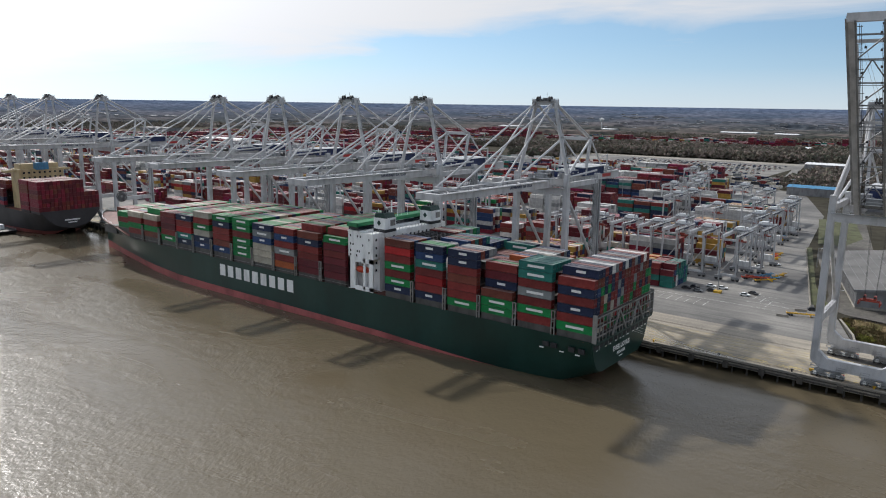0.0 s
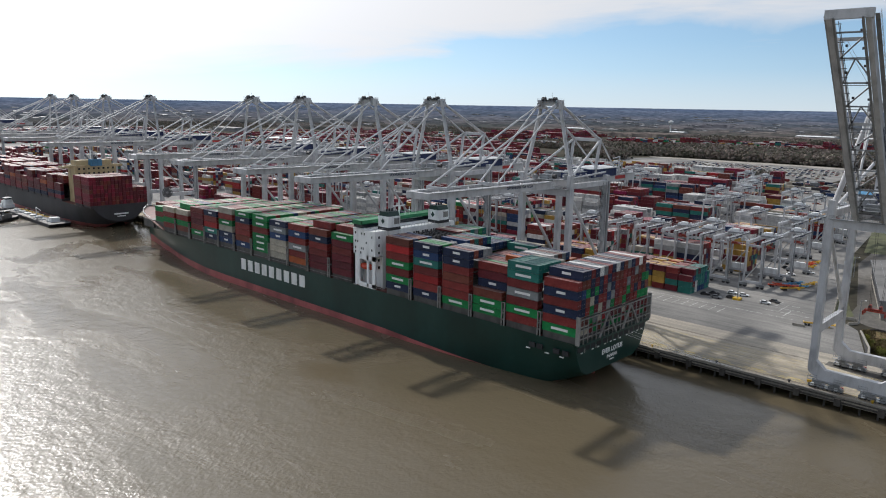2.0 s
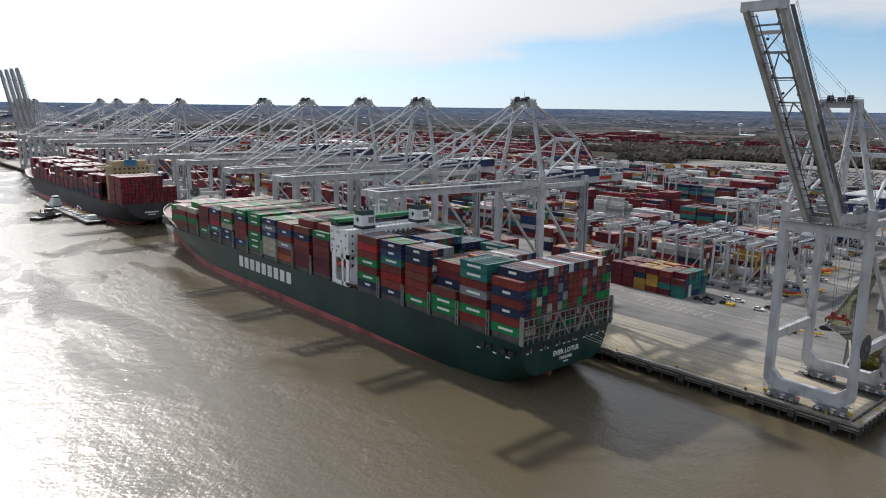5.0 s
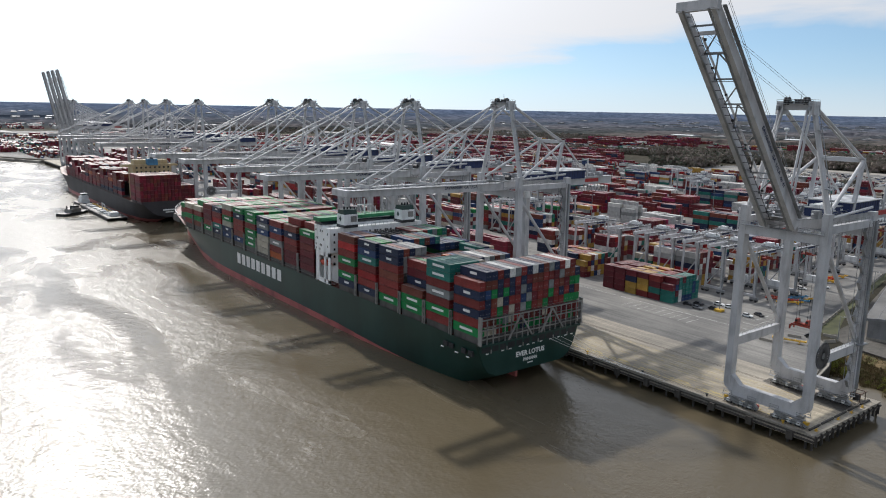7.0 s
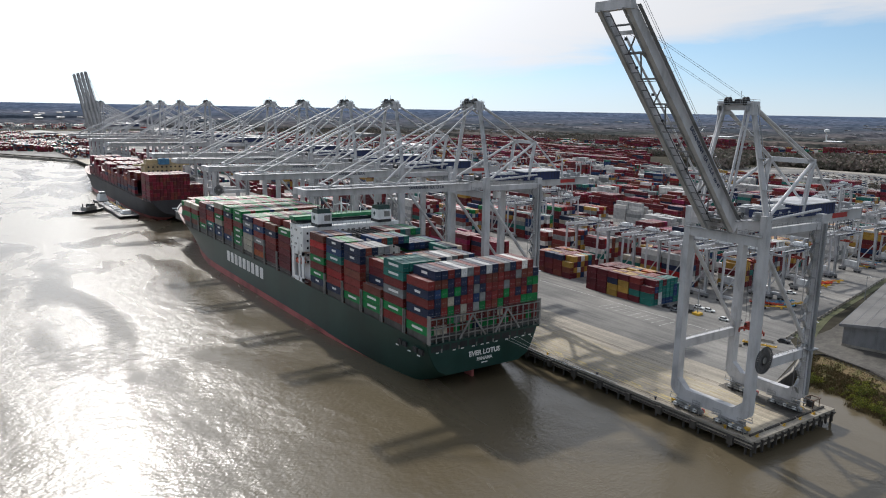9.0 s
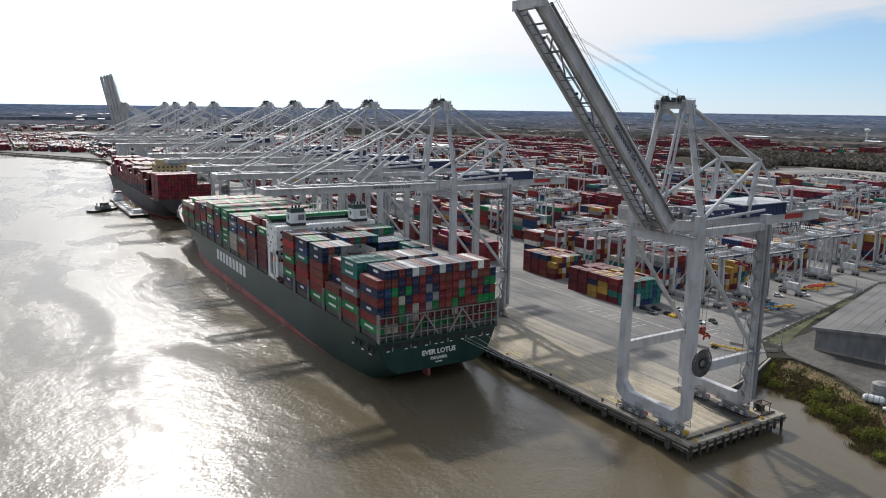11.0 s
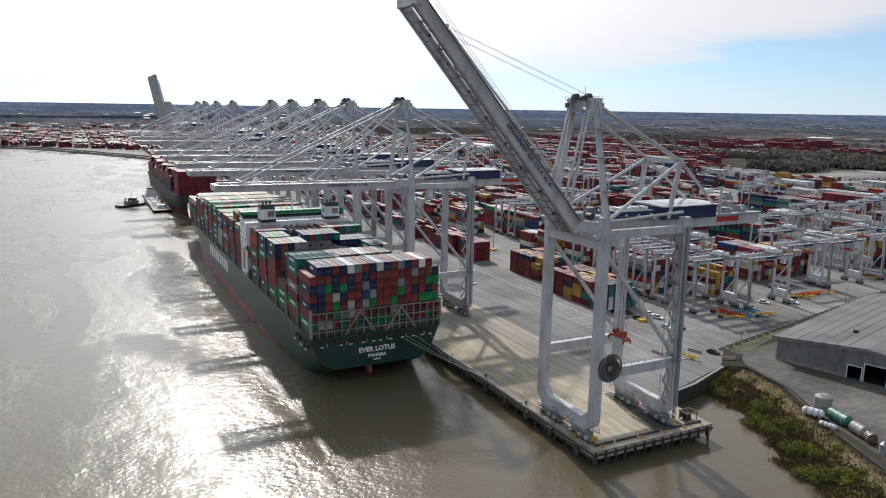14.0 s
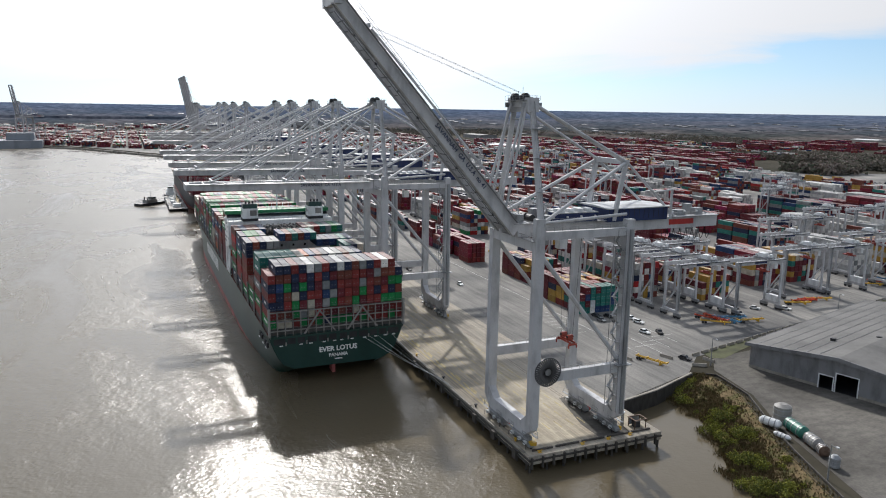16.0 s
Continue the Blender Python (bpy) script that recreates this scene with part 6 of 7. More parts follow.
# ---- rubber-tyred gantries ----
def yard_gantry():
    g = thing("yard_gantry", "grey rubber-tyred yard gantry crane straddling a container row", "crane", "yard gantry cranes")
    for y in (-12.6, 12.6):
        for x in (-4.2, 4.2):
            part("leg", Shape().beam((x, y, 2.2), (x * 0.86, y, 21.4), 0.75, 0.95, up=(0, 1, 0)), M_CRANE, g)
            bo = part("bogie", Shape().box(x - 1.9, x + 1.9, y - 0.5, y + 0.5, 1.0, 2.2), M_STEEL, g)
            for d in (-1.1, 1.1):
                part("tyre", Shape().tube((x + d, y - 0.45, 0.8), (x + d, y + 0.45, 0.8), 0.8, 12), M_DARK, bo)
        part("sill_beam", Shape().box(-4.6, 4.6, y - 0.5, y + 0.5, 2.2, 3.3), M_CRANE, g)
        part("top_tie", Shape().box(-4.0, 4.0, y - 0.4, y + 0.4, 20.4, 21.4), M_CRANE, g)
        part("brace", Shape().beam((-3.9, y, 3.4), (3.7, y, 14.0), 0.45), M_CRANE, g)
    part("power_house", Shape().box(-3.2, 3.2, 12.0, 14.2, 3.3, 6.0), M_ROOFWHITE, g)
    for x in (-3.6, 3.6):
        part("girder", Shape().box(x - 0.55, x + 0.55, -14, 14, 21.6, 23.2), M_CRANE, g)
        r = Shape()
        for h in (0.6, 1.1):
            r.tube((x * 1.25, -14, 23.2 + h), (x * 1.25, 14, 23.2 + h), 0.05, 4)
        for k in range(12):
            r.tube((x * 1.25, -14 + 2.54 * k, 23.2), (x * 1.25, -14 + 2.54 * k, 24.3), 0.05, 4)
        part("walkway", r, M_STEEL, g)
    # white boxes stand in for bright glints along the girder tops
    for x in (-3.6, 3.6):
        row = Shape()
        for k in range(9):
            row.box(x - 0.3, x + 0.3, -13.2 + 3.3 * k, -12.7 + 3.3 * k, 23.2, 23.75)
        tagged(part("speckle_strip", row, M_ROOFWHITE, g), kind="stuff")
    part("cable_tray", Shape().box(4.5, 4.9, -13.5, 13.5, 22.9, 23.15), M_DARK, g)
    part("ladder", Shape().box(4.7, 5.0, -12.9, -12.3, 3.3, 22.9), M_STEEL, g)
    t = part("trolley", Shape().box(-3.6, 3.6, 3.0, 8.0, 23.2, 24.0), M_STEEL, g)
    part("hoist", Shape().box(-1.8, 1.6, 3.8, 6.2, 24.0, 25.6).box(2.0, 3.0, 6.4, 7.6, 24.0, 25.2).tube((-2.6, 3.6, 24.6), (-2.6, 7.2, 24.6), 0.6, 8), M_ROOFWHITE, t)
    part("cab", Shape().box(2.0, 4.0, 8.0, 9.8, 19.0, 21.3), M_ROOFWHITE, t)
    part("spreader", Shape().box(-3.1, 3.1, 4.6, 6.4, 17.4, 17.9).box(-1.4, 1.4, 4.9, 6.1, 17.9, 18.6), M_SPREAD, t, "dull red spreader")
    part("hoist_ropes", Shape().tube((-1.3, 5.0, 18.5), (-1.6, 4.4, 23.2), 0.05, 4).tube((1.3, 5.0, 18.5), (1.6, 4.4, 23.2), 0.05, 4).tube((-1.3, 6.0, 18.5), (-1.6, 6.6, 23.2), 0.05, 4).tube((1.3, 6.0, 18.5), (1.6, 6.6, 23.2), 0.05, 4), M_DARK, t)
    part("marking", Shape().box(4.16, 4.2, -4.0, 3.0, 22.0, 22.7), M_NAVY, g, "plain blue bar on the girder")
    return g


rtg = yard_gantry()
rtg.matrix_world = pose(-109, 386.5, QZ)
grnd = random.Random(5)
for x, y in [(-126, 386.5), (-140, 386.5), (-154, 386.5), (-170, 386.5), (-188, 386.5), (-212, 386.5), (-104, 414), (-150, 414), (-119, 458), (-117, 485), (-152, 485), (-118, 529), (-140, 529), (-122, 556), (-150, 600), (-175, 627)]:
    copy_thing(rtg, pose(x, y, QZ))
for y in (386.5, 414, 458, 485, 529, 556, 600, 627, 673, 700, 748, 775):
    for _ in range(3):
        copy_thing(rtg, pose(grnd.uniform(-1100, -240 - 0.26 * (y - 377)), y, QZ))
    if y > 500:
        copy_thing(rtg, pose(-150 - 0.26 * (y - 377) + grnd.uniform(-20, 5), y, QZ))
for k in range(14):
    copy_thing(rtg, pose(grnd.uniform(-2200, -1700), -240 + 40 * grnd.randrange(0, 12) + 12, QZ))


# ---- the second ship, tugs and barge ----
def ship_two():
    c, stern, bow, half = 231.5, -500.0, -856.0, 21.4
    s = thing("container_ship", "dark-hulled container ship stacked with wine-red containers at quay", "ship")

    def hd(x):
        return half * max(0.0, 1 - (max(0.0, -790 - x) / 66.0) ** 2.2) ** 0.9 * (0.9 + 0.1 * min(1, (stern - x) / 12))

    def hw(x):
        f = min(1.0, (stern - x) / 60.0) ** 0.7 if x < stern else 0.0
        return max(0.1, half * f * max(0.0, 1 - (max(0.0, -745 - x) / 104.0) ** 1.7))
    xs = [stern, -501, -503, -506, -512, -520, -535, -555, -600, -700, -745, -770, -790, -800, -810, -820, -830, -838, -845, -851, bow]
    hull(s, xs, hd, hw, lambda x: 16.0 + 5.0 * min(1, max(0, (-795 - x) / 20.0)), lambda x: max(-2.0, 5.0 - 0.4 * (stern - x)), lambda x: 3.0, c, M_HULL2, M_BOOT)
    part("name_bar", Shape().box(stern - 0.1, stern + 0.06, c - 5, c + 5, 10.2, 11.2), M_LETTER, s, "white lettering bar on the stern")
    part("name_bar", Shape().box(stern - 0.1, stern + 0.06, c - 3, c + 3, 8.6, 9.3), M_LETTER, s, "white lettering bar on the stern")
    h = thing("deckhouse", "beige ship's deckhouse with broad bridge wings", "deckhouse")
    part("superstructure", Shape().box(-553, -540, c - 15, c + 15, 15.5, 42.5), M_BEIGE, h)
    part("bridge_wing", Shape().box(-552, -544, c - 21.6, c + 21.6, 40.6, 42.0).box(-552, -543, c - 13, c + 13, 42.5, 46.0), M_BEIGE, h)
    for z in (24, 28, 32, 36, 39.4):
        for k in range(8):
            part("window", Shape().box(-540.0, -539.94, c - 12.6 + 3.5 * k, c - 11.2 + 3.5 * k, z, z + 1.3), M_GLASS, h)
    part("mast", Shape().tube((-548, c, 46), (-548, c, 53), 0.4, 6).box(-548.3, -547.7, c - 4, c + 4, 50, 50.3), M_WHITE, h)
    f = part("funnel", Shape().prism([(-543, 42), (-537.5, 42), (-538, 47), (-542.5, 47)], "y", c - 4, c + 4), M_BLUEROOF, h, "blue-green funnel")
    part("exhaust_pipe", Shape().tube((-540.2, c, 47), (-540.2, c, 49), 1.2, 10), M_DARK, f)
    rnd = random.Random(9)
    x = -502.0
    k = 0
    while x > -800:
        if -556 < x < -527:
            x = -556.0
            continue
        cells = []
        w = 16 if x > -770 else 12
        for r in range(w):
            top = max(2, (6 if k % 4 else 5) - (1 if rnd.random() < 0.15 else 0) - (2 if r in (0, w - 1) and rnd.random() < 0.4 else 0))
            if k < 2:
                top = 7 if r < 12 else 4
            for t in range(top):
                if t < top - 2 and 0 < r < w - 1 and k > 0:
                    continue
                cells.append((x - CL / 2, c + (r - (w - 1) / 2) * 2.55, 17.2 + 2.85 * t))
        st_ = Shape()
        stack_cells(st_, cells, mix=70 + k)
        solid("deck_container_stack", st_, STACK_WINE if k < 2 else STACK_SHIP2, "rows of wine-red containers on the dark ship's deck", "container stack", "container rows on the dark ship", "stuff")
        part("hatch_coaming", Shape().box(x - CL, x, c - w * 1.25, c + w * 1.25, 15.4, 17.18), M_HULL2, s)
        x -= 14.6
        k += 1


ship_two()


def small_boat(name, label, at, length, width, paint_hull, tall, paint_house):
    b = thing(name, label, "boat", at=at)
    n = 10
    pts = []
    for i in range(n + 1):
        t = i / n
        pts.append((-length / 2 + length * t, width / 2 * (1 - max(0, t - 0.55) ** 2 * 4.2) if t > 0.55 else width / 2 * (0.85 + 0.15 * min(1, t / 0.2))))
    outline = pts + [(x, -y) for x, y in reversed(pts)]
    part("hull", Shape().prism(outline, "z", -0.8, 2.0), paint_hull, b)
    part("fender_rim", Shape().prism([(x * 1.01, y * 1.04) for x, y in outline], "z", 1.3, 1.8), M_DARK, b)
    h = part("deckhouse", Shape().box(-length * 0.22, length * 0.16, -width * 0.32, width * 0.32, 2.0, 4.8), paint_house, b)
    if tall:
        part("upper_deck", Shape().box(-length * 0.16, length * 0.12, -width * 0.27, width * 0.27, 4.8, 7.6), paint_house, b)
        part("wheelhouse", Shape().box(-length * 0.08, length * 0.1, -width * 0.22, width * 0.22, 7.6, 10.2), paint_house, b)
        part("window_band", Shape().box(-length * 0.082, length * 0.102, -width * 0.222, width * 0.222, 8.7, 9.6), M_GLASS, b)
    else:
        part("wheelhouse", Shape().box(-length * 0.04, length * 0.13, -width * 0.22, width * 0.22, 4.8, 7.2), paint_house, b)
        part("window_band", Shape().box(-length * 0.042, length * 0.132, -width * 0.222, width * 0.222, 5.7, 6.7), M_GLASS, b)
    part("mast", Shape().tube((0, 0, 7), (0, 0, 13), 0.15, 5).box(-0.1, 0.1, -1.2, 1.2, 10.8, 11.0), M_STEEL, b)
    for s in (-1, 1):
        part("stack", Shape().tube((-length * 0.18, s * width * 0.2, 4.6), (-length * 0.18, s * width * 0.2, 7.4), 0.5, 8), M_DARK, b)
    return b


small_boat("tugboat", "small dark-hulled tugboat with a grey wheelhouse", pose(-588, 181, 0, 0, 0, 128), 30, 9.5, M_DARK, False, M_LASH)
small_boat("pushboat", "white pushboat with a tall wheelhouse behind a barge", pose(-648, 201, 0, 0, 0, 4), 30, 11, M_HULL2, True, M_WHITE)
barge = thing("tank_barge", "low grey tank barge with deck pipes beside the ship", "barge", at=pose(8, 1.5, 0))
part("hull", Shape().prism([(-636, -0.8), (-545, -0.8), (-540, 2.4), (-638, 2.4)], "y", 192.5, 207.5), M_HULL2, barge)
part("deck", Shape().box(-637, -541, 193, 207, 2.4, 2.5), M_COAM, barge, "dark worn steel deck")
for k in range(7):
    part("hatch", Shape().box(-630 + 12 * k, -625 + 12 * k, 196, 200, 2.5, 3.6), M_ROOFWHITE, barge)
for y in (202, 203.5):
    part("pipe", Shape().tube((-634, y, 3.1), (-552, y, 3.1), 0.3, 6), M_YELLOW, barge)
part("pump_house", Shape().box(-556, -550, 197, 203, 2.5, 5.6), M_WHITE, barge)
for k in range(9):
    part("deck_valve", Shape().tube((-628 + 9 * k, 204.6 - 0.6 * (k % 3), 2.5), (-628 + 9 * k, 204.6 - 0.6 * (k % 3), 4.0 + 0.4 * (k % 2)), 0.5, 8), (M_ROOFWHITE, M_DARK, M_LASH)[k % 3], barge)
for side in (193.3, 206.7):
    part("deck_rail", Shape().box(-637, -541, side - 0.06, side + 0.06, 3.4, 3.5).box(-637, -541, side - 0.06, side + 0.06, 2.9, 2.98), M_STEEL, barge)
part("crane_post", Shape().tube((-590, 200, 2.5), (-590, 200, 9), 0.4, 8).tube((-590, 200, 9), (-580, 200, 7.5), 0.25, 6), M_WHITE, barge)

far = thing("moored_ship", "pale grey ship moored far off at the river bend", "ship")
part("hull", Shape().prism([(-1575, -95), (-1548, -80), (-1560, 5), (-1590, 5), (-1640, -180), (-1610, -180)], "z", -1, 16), M_GREYSHIP, far)
part("deckhouse", Shape().box(-1600, -1575, -60, -10, 16, 30), M_GREYSHIP, far)

# ---- the warehouse and its lot ----
shed = thing("warehouse", "low grey metal warehouse with a broad shallow gable roof", "warehouse", at=pose(-48.5, 357.0, QZ, 0, 0, 15.5))
W, D, HE, HR = 58.0, 95.0, 8.6, 11.4
wall = Shape()
DOORS = ((23.4, 27.6, 4.4), (28.5, 35.0, 6.0))
wall.box(0, 23.4, 0, 0.4, 0, HE)
wall.box(23.4, 27.6, 0, 0.4, 4.4, HE)
wall.box(27.6, 28.5, 0, 0.4, 0, HE)
wall.box(28.5, 35.0, 0, 0.4, 6.0, HE)
wall.box(35.0, W, 0, 0.4, 0, HE)
wall.prism([(0, HE), (W, HE), (W / 2, HR - 0.2)], "y", 0, 0.4)
wall.box(0, 0.4, 0.4, D, 0, HE)
wall.box(W - 0.4, W, 0.4, D, 0, HE)
wall.box(0.4, W - 0.4, D - 0.4, D, 0, HE)
part("wall", wall, M_SHEDWALL, shed)
part("floor_slab", Shape().box(0.4, W - 0.4, 0.4, D - 0.4, 0, 0.05), M_DARK, shed)
for side in (0, 1):
    o = [(-1.2, HE - 0.15), (W / 2, HR - 0.1), (W / 2, HR + 0.2), (-1.2, HE + 0.15)] if side == 0 else [(W + 1.2, HE - 0.15), (W / 2, HR - 0.1), (W / 2, HR + 0.2), (W + 1.2, HE + 0.15)]
    part("roof_slope", Shape().prism(o, "y", -1.6, D + 1), M_SHEDROOF, shed)
part("fascia", Shape().prism([(-1.3, HE - 0.9), (W / 2, HR - 0.8), (W / 2, HR + 0.3), (-1.3, HE + 0.2)], "y", -1.9, -1.6), M_SHEDWALL, shed, "broad dark grey roof fascia")
part("fascia", Shape().prism([(W + 1.3, HE - 0.9), (W / 2, HR - 0.8), (W / 2, HR + 0.3), (W + 1.3, HE + 0.2)], "y", -1.9, -1.6), M_SHEDWALL, shed, "broad dark grey roof fascia")
sheet = Shape()
for k in range(97):
    x = 0.3 + 0.6 * k
    z0 = max([h + 0.35 for x0, x1, h in DOORS if x0 - 0.4 < x < x1 + 0.4], default=0.9)
    sheet.box(x - 0.08, x + 0.08, -0.05, 0.0, z0, HE - 0.2)
for k in range(150):
    sheet.box(-0.05, 0.0, 0.4 + 0.63 * k - 0.08, 0.4 + 0.63 * k + 0.08, 0.9, HE - 0.2)
tagged(part("wall_ribs", sheet, M_SHEDWALL, shed), kind="stuff")
part("plinth", Shape().box(-0.12, 23.0, -0.12, 0.0, 0, 0.9).box(35.4, W, -0.12, 0.0, 0, 0.9).box(-0.12, 0.0, 0.0, D, 0, 0.9), M_CONC, shed, "stained concrete plinth")
part("gutter", Shape().box(-1.45, -1.25, -1.6, D, HE - 0.35, HE + 0.0), M_DARK, shed)
for k in range(7):
    part("roof_seam", Shape().beam((4.0 * k - 1, -1.5, HE + 0.2 + (4.0 * k) * (HR - HE) / (W / 2)), (4.0 * k - 1, D + 0.9, HE + 0.2 + (4.0 * k) * (HR - HE) / (W / 2)), 0.16, 0.12), M_SHEDWALL, shed)
for x0, x1, h in DOORS:
    part("door_frame", Shape().box(x0 - 0.3, x0, -0.15, 0.05, 0, h + 0.3).box(x1, x1 + 0.3, -0.15, 0.05, 0, h + 0.3).box(x0, x1, -0.15, 0.05, h, h + 0.3), M_ROOFWHITE, shed, "pale frame of an open loading door")
for k in range(3):
    part("roof_vent", Shape().box(18 + 9 * k, 19.4 + 9 * k, 18 + 14 * k, 19.4 + 14 * k, HE + 1.2 + 0.6 * k, HE + 2.9 + 0.3 * k), M_DARK, shed)

solid("grass_verge", Shape().prism([(-60, 351), (-66, 352), (-74, 392), (-98, 500), (-95, 502), (-71, 392), (-63, 368), (-58, 355)], "z", QZ - 0.2, QZ + 0.03), M_LAWN, "strip of green grass beside the yard wall", "grass", kind="structure")
solid("lawn", Shape().prism([(-95, 520), (-118, 640), (-95, 655), (-75, 560), (-80, 522)], "z", QZ - 0.2, QZ + 0.03), M_LAWN, "bright green lawn behind the warehouse", "grass", kind="structure")
for k in range(28):
    f = k / 28
    p = Vector((-64.5, 348, QZ)).lerp(Vector((-97, 495, QZ)), f)
    b = thing("concrete_barrier", "weathered concrete barrier block along the yard edge", "barrier", "barriers along the yard edge", at=pose(p.x, p.y, p.z, 0, 0, 102.5))
    part("block", Shape().prism([(-0.4, 0), (0.4, 0), (0.15, 0.95), (-0.15, 0.95)], "x", -1.9, 1.9), M_CONC, b)
for x, y, a in ((-58, 348, 10), (-55, 341, 60), (-70, 322, 5), (-66, 336, 20)):
    b = thing("concrete_barrier", "weathered concrete barrier block beside the sea wall", "barrier", "barriers by the sea wall", at=pose(x, y, QZ, 0, 0, a))
    part("block", Shape().prism([(-0.5, 0), (0.5, 0), (0.2, 1.0), (-0.2, 1.0)], "x", -2.4, 2.4), M_CONC, b)


def tank(label, at, r, l, mat, upright=False):
    t = thing("steel_tank", label, "tank", "old tanks on the river bank", at=at)
    if upright:
        s = Shape().tube((0, 0, 0.2), (0, 0, l), r, 18).tube((0, 0, l), (0, 0, l + 0.7), r, 18, r * 0.45)
    else:
        s = Shape().tube((-l / 2, 0, r), (l / 2, 0, r), r, 16).tube((l / 2, 0, r), (l / 2 + 0.7, 0, r), r, 16, r * 0.5).tube((-l / 2, 0, r), (-l / 2 - 0.7, 0, r), r, 16, r * 0.5)
    part("shell", s, mat, t)
    for k in range(3):
        if upright:
            part("hoop", Shape().tube((0, 0, 0.6 + k * l / 3), (0, 0, 0.8 + k * l / 3), r + 0.08, 18), M_STEEL, t)
        else:
            x = -l / 2 + (k + 0.5) * l / 3
            part("hoop", Shape().tube((x - 0.12, 0, r), (x + 0.12, 0, r), r + 0.08, 16), M_STEEL, t)
            part("saddle", Shape().box(x - 0.25, x + 0.25, -r * 0.8, r * 0.8, 0, r * 0.5), M_RUST, t)
    return t


tank("grey upright steel tank with a domed top", pose(-11, 331, QZ), 2.4, 4.4, M_LASH, True)
tank("green steel tank lying on its side", pose(-3.2, 327.6, QZ, 0, 0, -14), 1.7, 6.6, M_TANKGREEN)
tank("white steel tank lying on its side", pose(-9.5, 325.0, QZ, 0, 0, 20), 1.2, 4.6, M_ROOFWHITE)
tank("rusty grey steel tank lying on its side", pose(4.2, 325.3, QZ, 0, 0, -18), 1.6, 4.4, M_LASH)
tank("rusty brown steel tank lying on its side", pose(8.6, 323.6, QZ, 0, 0, -28), 1.4, 2.2, M_RUST)
tank("small grey upright steel tank", pose(14.5, 320.5, QZ), 1.3, 2.6, M_STEEL, True)
tank("white pipe section lying on the ground", pose(-2.5, 321.8, QZ, 0, 0, 10), 0.7, 3.4, M_ROOFWHITE)


def lamp_pole(x, y, h, label, arms=1, z=QZ, base=False):
    p = thing("light_pole", label, "light pole", "light poles", at=pose(x, y, z))
    part("shaft", Shape().tube((0, 0, 0), (0, 0, h), 0.22, 8, 0.1), M_STEEL, p)
    if base:
        part("base_block", Shape().box(-1.6, 1.6, -1.6, 1.6, 0, 1.0), M_YELLOW, p, "yellow concrete base block")
    for k in range(arms):
        a = 2 * math.pi * k / arms
        part("arm", Shape().tube((0, 0, h - 0.2), (1.6 * math.cos(a), 1.6 * math.sin(a), h), 0.07, 5), M_STEEL, p)
        part("lamp_head", Shape().box(1.6 * math.cos(a) - 0.35, 1.6 * math.cos(a) + 0.35, 1.6 * math.sin(a) - 0.25, 1.6 * math.sin(a) + 0.25, h - 0.1, h + 0.15), M_ROOFWHITE, p)
    return p


lamp_pole(-104.5, 345.5, 29, "tall grey yard light mast on a yellow base", 4, base=True)
for x, y in ((-262, 366), (-262, 440), (-262, 585), (-443, 366), (-443, 510), (-443, 655), (-625, 366), (-625, 585), (-815, 440), (-140, 640)):
    lamp_pole(x, y, 30, "tall grey light mast among the container rows", 4, base=True)
lamp_pole(-53.7, 344.8, 10, "grey timber pole with a lamp by the sea wall")
lamp_pole(18.5, 313.4, 9, "leaning grey pole with a lamp on the bank")
lamp_pole(-80, 438.8, 11, "grey pole with a lamp beside the yard wall")


# ---- vehicles ----
def car(colour, label):
    c = thing("parked_car", label, "car", "cars parked on the apron")
    part("body", Shape().prism([(-2.3, 0.35), (2.25, 0.35), (2.3, 0.8), (1.2, 0.95), (-2.2, 1.0), (-2.35, 0.7)], "y", -0.9, 0.9), colour, c)
    part("cabin", Shape().prism([(-1.9, 1.0), (0.9, 0.98), (0.25, 1.52), (-1.4, 1.55)], "y", -0.78, 0.78), M_GLASS, c)
    part("roof", Shape().prism([(-1.45, 1.52), (0.25, 1.5), (0.1, 1.6), (-1.3, 1.62)], "y", -0.74, 0.74), colour, c)
    for x in (-1.45, 1.4):
        for y in (-0.85, 0.85):
            part("wheel", Shape().tube((x, y - 0.12, 0.34), (x, y + 0.12, 0.34), 0.34, 10), M_DARK, c)
    return c


car_white, car_dark, car_silver = car(M_WHITE, "white pickup-sized car parked on the apron"), car(M_DARK, "dark car parked on the apron"), car(M_STEEL, "silver car parked on the apron")
for k, (ob, x, y, a) in enumerate(((car_white, -110.5, 354.8, 10), (car_dark, -107.4, 345.8, 15), (car_silver, -112.5, 341.2, 5), (car_white, -104.8, 354.2, 20), (car_white, -92.6, 347.6, 12), (car_dark, -90.2, 352.9, -20),
                                   (car_white, -104.5, 417.5, 30), (car_dark, -108.5, 409, 20), (car_dark, -112.8, 434, 40), (car_silver, -100, 404, 0), (car_dark, -62, 341, 20), (car_dark, -118.5, 343.0, 10),
                                   (car_dark, -116, 347.4, 10), (car_white, -99, 430, 30), (car_white, -190, 312, 0), (car_dark, -230, 300, 0), (car_white, -172, 286, 90), (car_silver, -165, 270, 90))):
    if k in (0, 1, 2):
        ob.matrix_world = pose(x, y, QZ, 0, 0, a)
    else:
        copy_thing(ob, pose(x, y, QZ, 0, 0, a))


